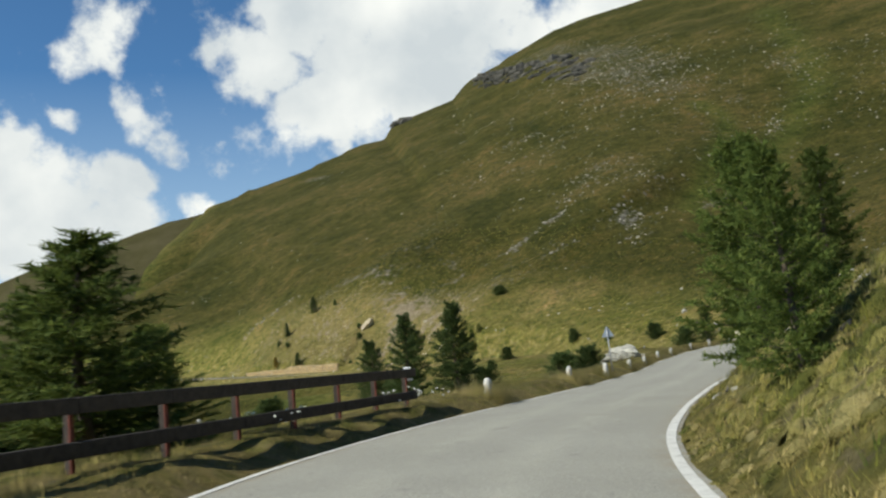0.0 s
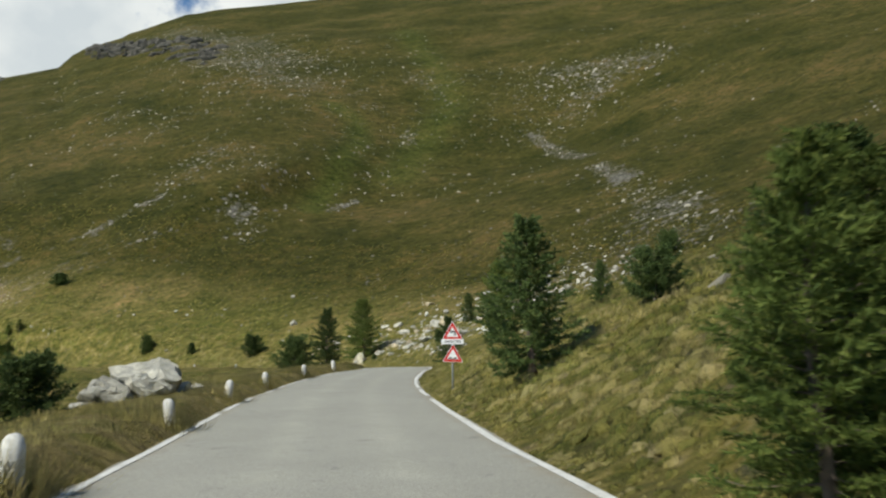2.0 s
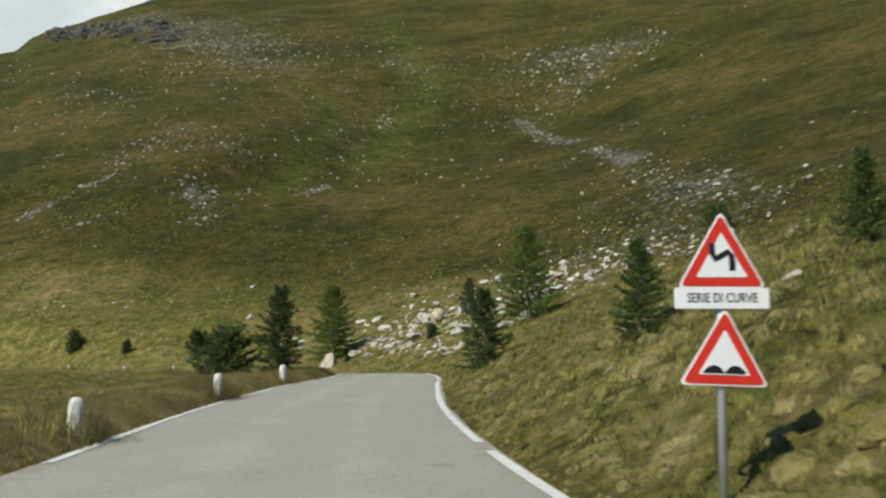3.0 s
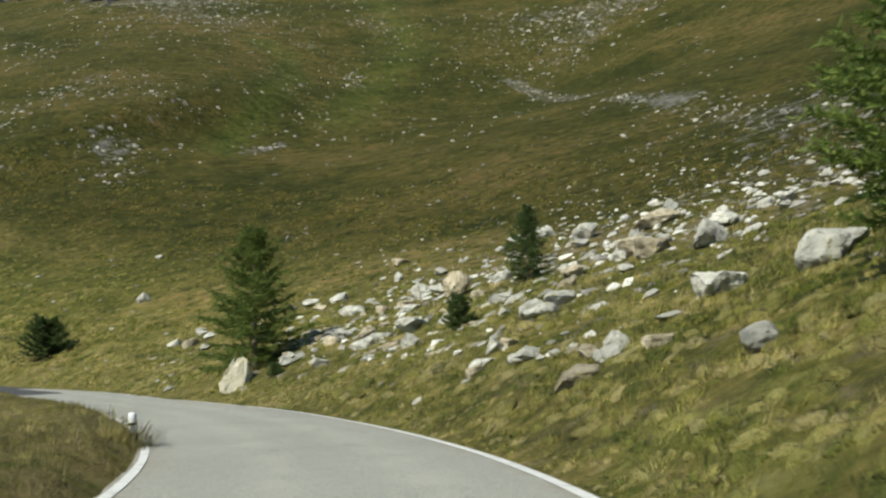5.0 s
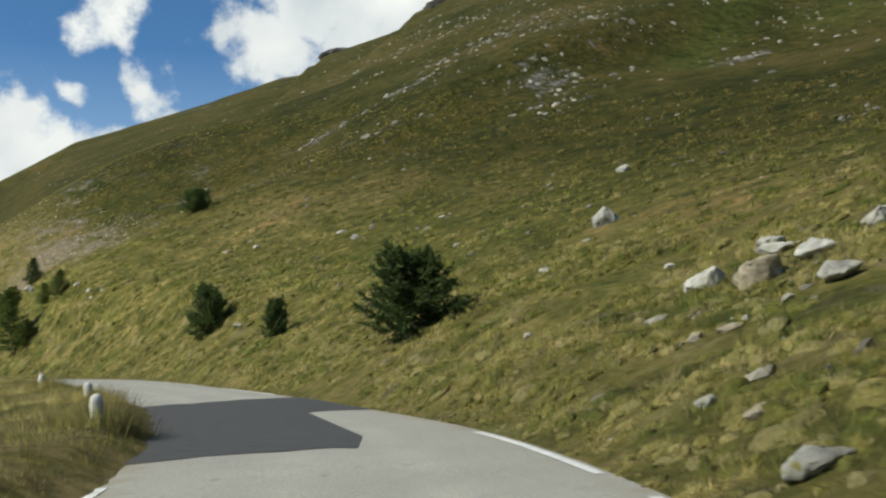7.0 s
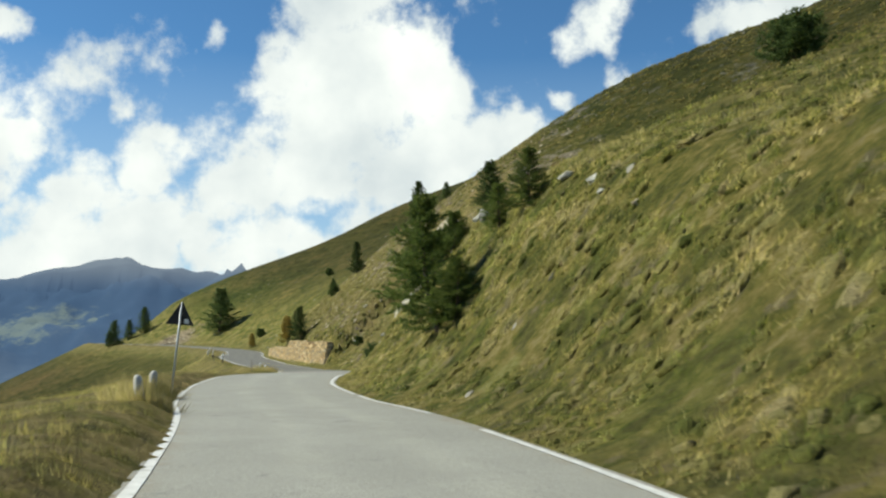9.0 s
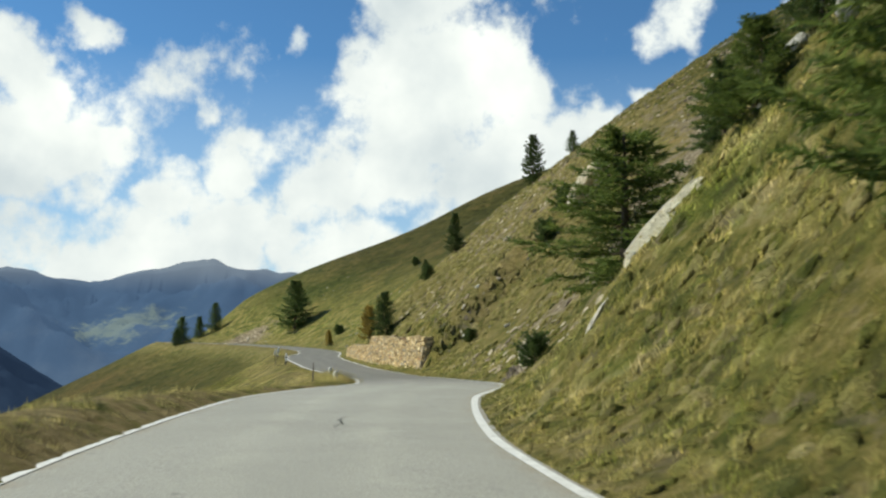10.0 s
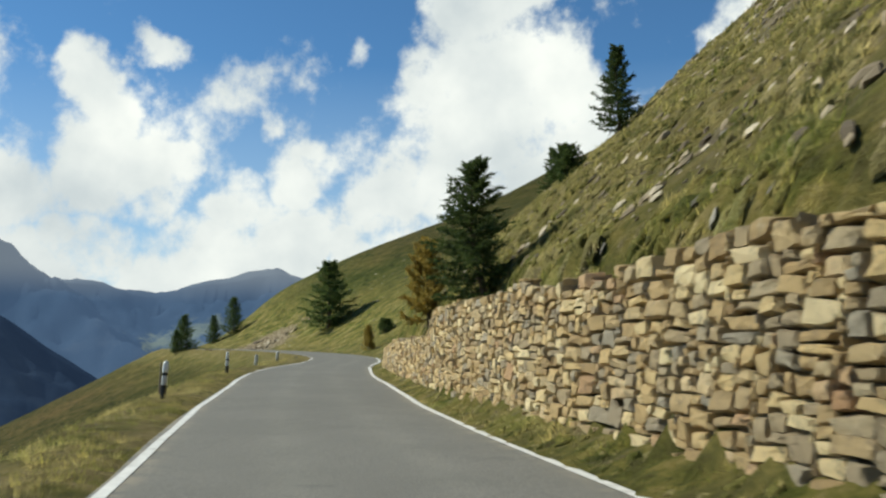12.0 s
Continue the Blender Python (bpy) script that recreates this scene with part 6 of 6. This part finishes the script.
def tufts(name, label, rng, x, y, dryness, size, blades, wide, leaf=0.72, shade=0.0, mound=0.22):
    """Domed tufts of thin leaning blades at the places given; size is a tuft's height."""
    n = len(x)
    turn = rng.uniform(0, 2 * np.pi, (n, blades))
    rr = rng.random((n, blades)) ** 0.6
    reach = size[:, None] * rng.uniform(0.9, 1.5, (n, 1))
    ox, oy = reach * rr * np.cos(turn), reach * rr * np.sin(turn)
    gx, gy = np.clip((ground(x + 0.3, y) - ground(x - 0.3, y))[:, None] / 0.6, -2, 2), np.clip((ground(x, y + 0.3) - ground(x, y - 0.3))[:, None] / 0.6, -2, 2)
    dome_z = size[:, None] * mound * (1 - rr ** 2)
    z = ground(x, y)[:, None] - 0.03 + ox * gx + oy * gy + dome_z
    bx, by = x[:, None] + ox, y[:, None] + oy
    tall = size[:, None] * leaf * rng.uniform(0.7, 1.6, (n, blades))
    a = turn + rng.normal(0, 0.7, (n, blades))
    lean = (0.25 + 0.9 * rr) * rng.uniform(0.6, 1.3, (n, blades))
    w = wide[:, None] * rng.uniform(0.6, 1.3, (n, blades))
    cx, cy = -np.sin(a + 0.5) * w, np.cos(a + 0.5) * w
    p0 = np.stack([bx - cx, by - cy, z - 0.3 * tall], -1)
    p1 = np.stack([bx + cx, by + cy, z - 0.3 * tall], -1)
    tip = np.stack([bx + np.cos(a) * tall * lean, by + np.sin(a) * tall * lean, z + tall * (1.1 - 0.55 * lean)], -1)
    v = np.stack([p0, p1, tip], 2).reshape(-1, 3)
    me = mesh_from(name, v, np.arange(len(v)).reshape(-1, 3), [M_GRASS])
    nrm = np.stack([rr * np.cos(turn) * 0.95 - gx, rr * np.sin(turn) * 0.95 - gy, 0.9 + 0 * rr], -1) + rng.normal(0, 0.16, (n, blades, 3))
    nrm /= np.linalg.norm(nrm, axis=-1, keepdims=True)
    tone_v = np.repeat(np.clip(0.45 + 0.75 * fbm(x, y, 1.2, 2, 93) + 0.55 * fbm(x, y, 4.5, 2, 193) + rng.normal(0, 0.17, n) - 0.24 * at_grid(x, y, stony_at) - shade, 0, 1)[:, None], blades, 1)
    dry_v = np.clip((dryness + 0.45 * at_grid(x, y, stony_at))[:, None] + rng.normal(0, 0.25, (n, 1)) + rng.normal(0, 0.12, (n, blades)), 0, 1)
    for key, values in (("tone", tone_v), ("dry", dry_v)):
        at = me.attributes.new(key, "FLOAT", "POINT")
        at.data.foreach_set("value", np.repeat(values.ravel(), 3).astype(np.float32))
    at = me.attributes.new("dome", "FLOAT_VECTOR", "POINT")
    at.data.foreach_set("vector", np.repeat(nrm.reshape(-1, 3), 3, 0).astype(np.float32).ravel())
    if mound > 0.3:
        hummocks(name.replace("grass", "hummocks"), x, y, size * mound * 0.62, reach[:, 0] * rng.uniform(0.45, 0.90, n) / np.sqrt(1 + gx ** 2 + gy ** 2)[:, 0] ** 0.6, rng)
    return tagged(new(name, me), label, "grass", kind="stuff")


rng = np.random.default_rng(77)


def strip(count, u_lo, u_hi, side, e_lo, e_hi, power):
    u = rng.uniform(u_lo, u_hi, count)
    e = e_lo + (e_hi - e_lo) * rng.random(count) ** power
    # denser where the turf is tussocky
    p = np.array([road_place(a, 0) for a in u])
    q = np.array([road_place(a, 1) for a in u]) - p
    d = side * (along(HALF, u) + e)
    x, y = p[:, 0] + q[:, 0] * d, p[:, 1] + q[:, 1] * d
    _, d2 = road_coords(x, y)
    uu, _ = road_coords(x, y)
    good = (np.abs(d2) > along(HALF, uu) + 0.06) & ~((uu > WALL_U[0] - 0.3) & (uu < WALL_U[1]) & (d2 > 0) & (np.abs(d2) - along(HALF, uu) - along(WALL_GAP, uu) > -0.08) & (np.abs(d2) - along(HALF, uu) - along(WALL_GAP, uu) < 0.75))
    good &= (fbm(x, y, 2.2, 3, 91) > -0.30) & (at_grid(x, y, rocky_at) + 0.35 * fbm(x, y, 1.4, 2, 401) < 0.40)
    return x[good], y[good], e[good]


x, y, e = strip(31000, 4, 325, 1, 0.08, 10.0, 1.3)
tufts("verge_grass", "tufted green and straw-coloured grass on the upper bank", rng, x, y, 0.10 + 0.35 * ramp(-e, -1.0, -0.1) + 0.6 * ramp(fbm(x, y, 2.6, 3, 95), 0.0, 0.4),
      (0.10 + 0.20 * rng.random(len(x)) ** 1.6) * (0.4 + 0.6 * ramp(e, 0.1, 1.2)) * (1 + 0.03 * e), 19, 0.0055 + 0.0012 * e, 0.46, 0.0, 0.66)
x, y, e = strip(20000, 4, 330, -1, 0.08, 8.0, 1.5)
tufts("outer_verge_grass", "dry straw-coloured grass on the outer verge", rng, x, y, (0.34 + 0.6 * ramp(fbm(x, y, 3.4, 3, 97), -0.2, 0.35)) * (1 - 0.7 * ramp(y, 225, 240) * ramp(e, 3, 5)),
      (0.11 + 0.16 * rng.random(len(x)) ** 2) * (0.35 + 0.65 * ramp(e, 0.05, 0.5)) * (1 + 0.03 * e), 22, 0.006 + 0.0012 * e, 0.62, 0.30 * ramp(y, 205, 230) * ramp(e, 4.5, 7))
x, y, e = strip(30000, 10, 345, 1, 7.0, 56.0, 1.6)
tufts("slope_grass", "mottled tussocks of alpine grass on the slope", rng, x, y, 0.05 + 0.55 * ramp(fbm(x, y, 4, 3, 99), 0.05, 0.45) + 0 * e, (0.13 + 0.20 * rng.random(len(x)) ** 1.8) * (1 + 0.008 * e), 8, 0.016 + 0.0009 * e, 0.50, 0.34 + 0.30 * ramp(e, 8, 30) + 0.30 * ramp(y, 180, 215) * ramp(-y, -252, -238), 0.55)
x, y, e = strip(6000, 10, 325, 1, 0.5, 16.0, 1.2)
tufts("tussock_grass", "big shaggy tussocks of grass on the bank", rng, x, y, 0.05 + 0.6 * ramp(fbm(x, y, 3.0, 3, 295), 0.0, 0.4), 0.26 + 0.26 * rng.random(len(x)) ** 2, 46, 0.0065 + 0.0010 * e, 0.26, rng.uniform(-0.3, 0.45, len(x)), 0.29)
x, y, e = strip(9000, 10, 345, -1, 6.0, 32.0, 1.6)
tufts("meadow_grass", "mottled tussocks of meadow grass below the road", rng, x, y, (0.25 + 0.5 * ramp(fbm(x, y, 4, 3, 103), -0.05, 0.35)) * (1 - 0.75 * ramp(y, 205, 230)), (0.11 + 0.15 * rng.random(len(x)) ** 2) * (1 + 0.008 * e), 14, 0.013 + 0.0009 * e, 0.6, 0.12 + 0.62 * ramp(y, 205, 230), 0.45)
# tall straw about the feet of the bollards
bx, by = np.array([b[0] for b in BOLLARDS] + [34.4]), np.array([b[1] for b in BOLLARDS] + [111.9])
x, y = (np.repeat(bx, 60) + rng.normal(0, 0.32, 60 * len(bx))), (np.repeat(by, 60) + rng.normal(0, 0.32, 60 * len(by)))
uu, dd = road_coords(x, y)
keep = np.abs(dd) > along(HALF, uu) + 0.12
x, y = x[keep], y[keep]
tufts("tall_grass", "tall straw-coloured grass about the bollards", rng, x, y, 0.75 + 0 * x, 0.26 + 0.16 * rng.random(len(x)), 24, 0.008 + 0 * x, 1.1)
# white umbels by the end of the guard rail
n = 60
x, y = rng.normal(-0.2, 0.7, n), rng.normal(22.6, 1.2, n)
x2, y2 = rng.normal(-3.4, 0.5, 40), rng.normal(17.0, 1.6, 40)
x, y = np.r_[x, x2], np.r_[y, y2]
_, dd = road_coords(x, y)
keep = np.abs(dd) > 3.4
v, f = strew(rng, x[keep], y[keep], np.full(keep.sum(), 0.10))
v[:, 2] += np.repeat(rng.uniform(0.15, 0.4, keep.sum()), 12)
M_PETAL = plain("white petals", (0.75, 0.76, 0.70), 0.8, 0, 0.1, 0.05)
tagged(new("wild_flowers", mesh_from("wild_flowers", v, f, [M_PETAL])), "small white umbels flowering at the road edge", "flowers", kind="stuff")

# ---- dry-stone retaining wall ----
M_JOINT = plain("dark joints", (0.12, 0.092, 0.06), 0.95, 0, 0.5, 0.2)
STONE_TONES = [(0.00, (0.34, 0.24, 0.125)), (0.14, (0.54, 0.40, 0.21)), (0.28, (0.33, 0.28, 0.205)), (0.40, (0.60, 0.45, 0.235)), (0.52, (0.44, 0.325, 0.175)), (0.64, (0.36, 0.325, 0.26)), (0.76, (0.64, 0.485, 0.25)), (0.92, (0.76, 0.65, 0.41)), (1.0, (0.44, 0.27, 0.15))]


def wall_stone_material(name, per_object):
    m, n, l, b = material(name, 0.9, 0, 0.25)
    pick = n.new("ShaderNodeObjectInfo").outputs["Random"] if per_object else n.new("ShaderNodeNewGeometry").outputs["Random Per Island"]
    c = blend(n, l, 1.0, steps(n, l, pick, STONE_TONES), (1.12, 1.08, 1.0), "MULTIPLY")
    c = blend(n, l, window(n, l, noise_node(n, l, 0.16, 6, 0.7), 0.50, 0.78), c, (0.20, 0.165, 0.12))
    c = blend(n, l, window(n, l, noise_node(n, l, 0.35, 6, 0.7), 0.58, 0.72), c, (0.60, 0.49, 0.30))
    l.new(c, b.inputs["Base Color"])
    bump(n, l, b, noise_node(n, l, 0.11, 9, 0.78), 0.07, 1.0)
    return m


M_WALL_ONE = wall_stone_material("wall stone", True)
M_WALL_MANY = wall_stone_material("wall stones", False)


def stone_shape(rng):
    """A rough block, 1 by 1 by 1, its face towards -y: back rim, front rim and a raised inner face."""
    back = np.array([(-.5, .5, -.5), (.5, .5, -.5), (.5, .5, .5), (-.5, .5, .5)])
    corner = rng.uniform(-0.08, 0.20, (4, 2)) * np.array([(1, 1), (-1, 1), (-1, -1), (1, -1)])
    rim = np.array([(-.5, -.30, -.5), (.5, -.30, -.5), (.5, -.30, .5), (-.5, -.30, .5)])
    rim[:, [0, 2]] += corner
    rim[:, 1] += rng.uniform(-.06, .06, 4)
    ring = []
    for k in range(4):
        a, b2 = rim[k], rim[(k + 1) % 4]
        ring += [a, (a + b2) / 2 + np.array([rng.normal(0, .05), rng.normal(0, .09), rng.normal(0, .075)])]
    ring = np.array(ring)
    face = ring.copy()
    face[:, [0, 2]] *= rng.uniform(0.80, 0.95, (8, 1))
    face[:, 1] = -0.5 + rng.uniform(-.06, .08, 8)
    mid = np.array([[rng.normal(0, .05), -0.53, rng.normal(0, .05)]])
    v = np.r_[back, ring, face, mid]
    f = []
    for k in range(4):
        j = (k + 1) % 4
        f += [(k, 4 + 2 * k, 4 + 2 * k + 1), (k, 4 + 2 * k + 1, j), (j, 4 + 2 * k + 1, 4 + 2 * j)]
    for k in range(8):
        j = (k + 1) % 8
        f += [(4 + k, 12 + k, 12 + j), (4 + k, 12 + j, 4 + j), (12 + k, 20, 12 + j)]
    return v, np.array(f)


rng = np.random.default_rng(19)
SHAPES = [stone_shape(rng) for _ in range(24)]
STONE_MESHES = [mesh_from("stone", v, f, [M_WALL_ONE]) for v, f in SHAPES]
CELL = 0.055
u_cells, z_cells = int((WALL_U[1] - WALL_U[0]) / CELL), int(WALL_TOP / CELL) + 4
taken = np.zeros((z_cells, u_cells), bool)
stones = []
for j in range(z_cells):
    i = 0
    while i < u_cells:
        if taken[j, i]:
            i += 1
            continue
        big = rng.random()
        if big < 0.46:
            w, h = int(rng.integers(5, 12)), int(rng.integers(2, 4))
        elif big < 0.78:
            w, h = int(rng.integers(7, 15)), int(rng.integers(3, 5))
        elif big < 0.94:
            w, h = int(rng.integers(4, 8)), int(rng.integers(2, 5))
        else:
            w, h = int(rng.integers(7, 11)), int(rng.integers(5, 8))
        w = min(w, u_cells - i)
        free = 0
        while free < w and not taken[j, i + free]:
            free += 1
        w = free
        h = min(h, z_cells - j, max(2, int(0.8 * w)))
        taken[j:j + h, i:i + w] = True
        stones.append((i, j, w, h))
        i += w


def wall_frame(u):
    """Foot of the wall's face at u, and the way along it and out of it."""
    h = along(HALF, u)
    h = h + along(WALL_GAP, u)
    p = road_place(u, h)
    a, b = road_place(u + 0.2, h), road_place(u - 0.2, h)
    t = (a - b) / np.hypot(*(a - b))
    return p, t, along(ROAD_Z, u) - 0.12


def wall_height(u):
    return WALL_TOP + 0.12 + 0.16 * float(fbm(np.array([u]), np.array([0.0]), 1.6, 2, 13)[0]) - 0.8 * float(ramp(np.array(u), 309, 311.5)) - 0.5 * float(ramp(np.array(u), 318, 331))


core_v, core_f = [], []
us = np.arange(WALL_U[0] + 0.12, WALL_U[1], 0.5)
for u in us:
    p, t, z = wall_frame(u)
    out = np.array([t[1], -t[0]])
    top = wall_height(u) - 0.12
    for d, hgt in ((0.16, -0.3), (0.16 + 0.10 * top, top), (0.62 + 0.10 * top, top), (0.62, -0.3)):
        q = p + out * d
        core_v.append((q[0], q[1], z + hgt))
for k in range(len(us) - 1):
    for s in range(4):
        a, b = 4 * k + s, 4 * k + (s + 1) % 4
        core_f.append((a, b, b + 4, a + 4))
core_f += [(0, 1, 2, 3), tuple(4 * (len(us) - 1) + s for s in (3, 2, 1, 0))]
wall = tagged(new("wall_roadside", mesh_from("wall_roadside", core_v, core_f, [M_JOINT])), "rough dry-stone retaining wall of ochre and grey blocks", "wall", kind="structure")
many_v, many_f, count = [], [], 0
for k, (i, j, w, h) in enumerate(stones):
    u = WALL_U[0] + (i + w / 2) * CELL
    zc = (j + h / 2) * CELL
    if zc + h * CELL * 0.3 > wall_height(u):
        continue
    p, t, z = wall_frame(u)
    out = np.array([t[1], -t[0]])
    c = p + out * (0.10 + 0.10 * zc - 0.05 * rng.random())
    turn = math.degrees(math.atan2(t[1], t[0])) + 180
    gap = 0.010
    m = Matrix.Translation((c[0], c[1], z + zc)) @ pose(0, 0, 0, rng.normal(0, 5) - 4, rng.normal(0, 3.2), turn + rng.normal(0, 5)) @ Matrix.Diagonal((w * CELL - gap, 0.26, h * CELL - gap, 1))
    s = k % 24
    if u < WALL_U[0] + 12.0 and count < 300:
        ob = new("stone", STONE_MESHES[s])
        ob.parent = wall
        ob.matrix_basis = m
        count += 1
    else:
        v = np.c_[SHAPES[s][0], np.ones(len(SHAPES[s][0]))] @ np.array(m).T
        many_f.append(SHAPES[s][1] + sum(len(a) for a in many_v))
        many_v.append(v[:, :3])
# the stones that turn the corner at the near end
for r in range(13):
    p, t, z = wall_frame(WALL_U[0])
    out = np.array([t[1], -t[0]])
    for d in (0.30,):
        hgt = 0.19 * (r + 0.5)
        c = p + out * (d + 0.10 * hgt + rng.normal(0, 0.03)) + t * 0.10
        m = Matrix.Translation((c[0], c[1], z + hgt)) @ pose(0, 0, 0, rng.normal(0, 3), rng.normal(0, 3), math.degrees(math.atan2(t[1], t[0])) + 90 + 180 + rng.normal(0, 6)) @ Matrix.Diagonal((rng.uniform(0.32, 0.5), 0.3, 0.175, 1))
        s = int(rng.integers(24))
        v = np.c_[SHAPES[s][0], np.ones(len(SHAPES[s][0]))] @ np.array(m).T
        many_f.append(SHAPES[s][1] + sum(len(a) for a in many_v))
        many_v.append(v[:, :3])
rest = new("stones", mesh_from("stones", np.concatenate(many_v), np.concatenate(many_f), [M_WALL_MANY]))
rest.parent = wall
tagged(rest, "rough wall stones", kind="stuff")
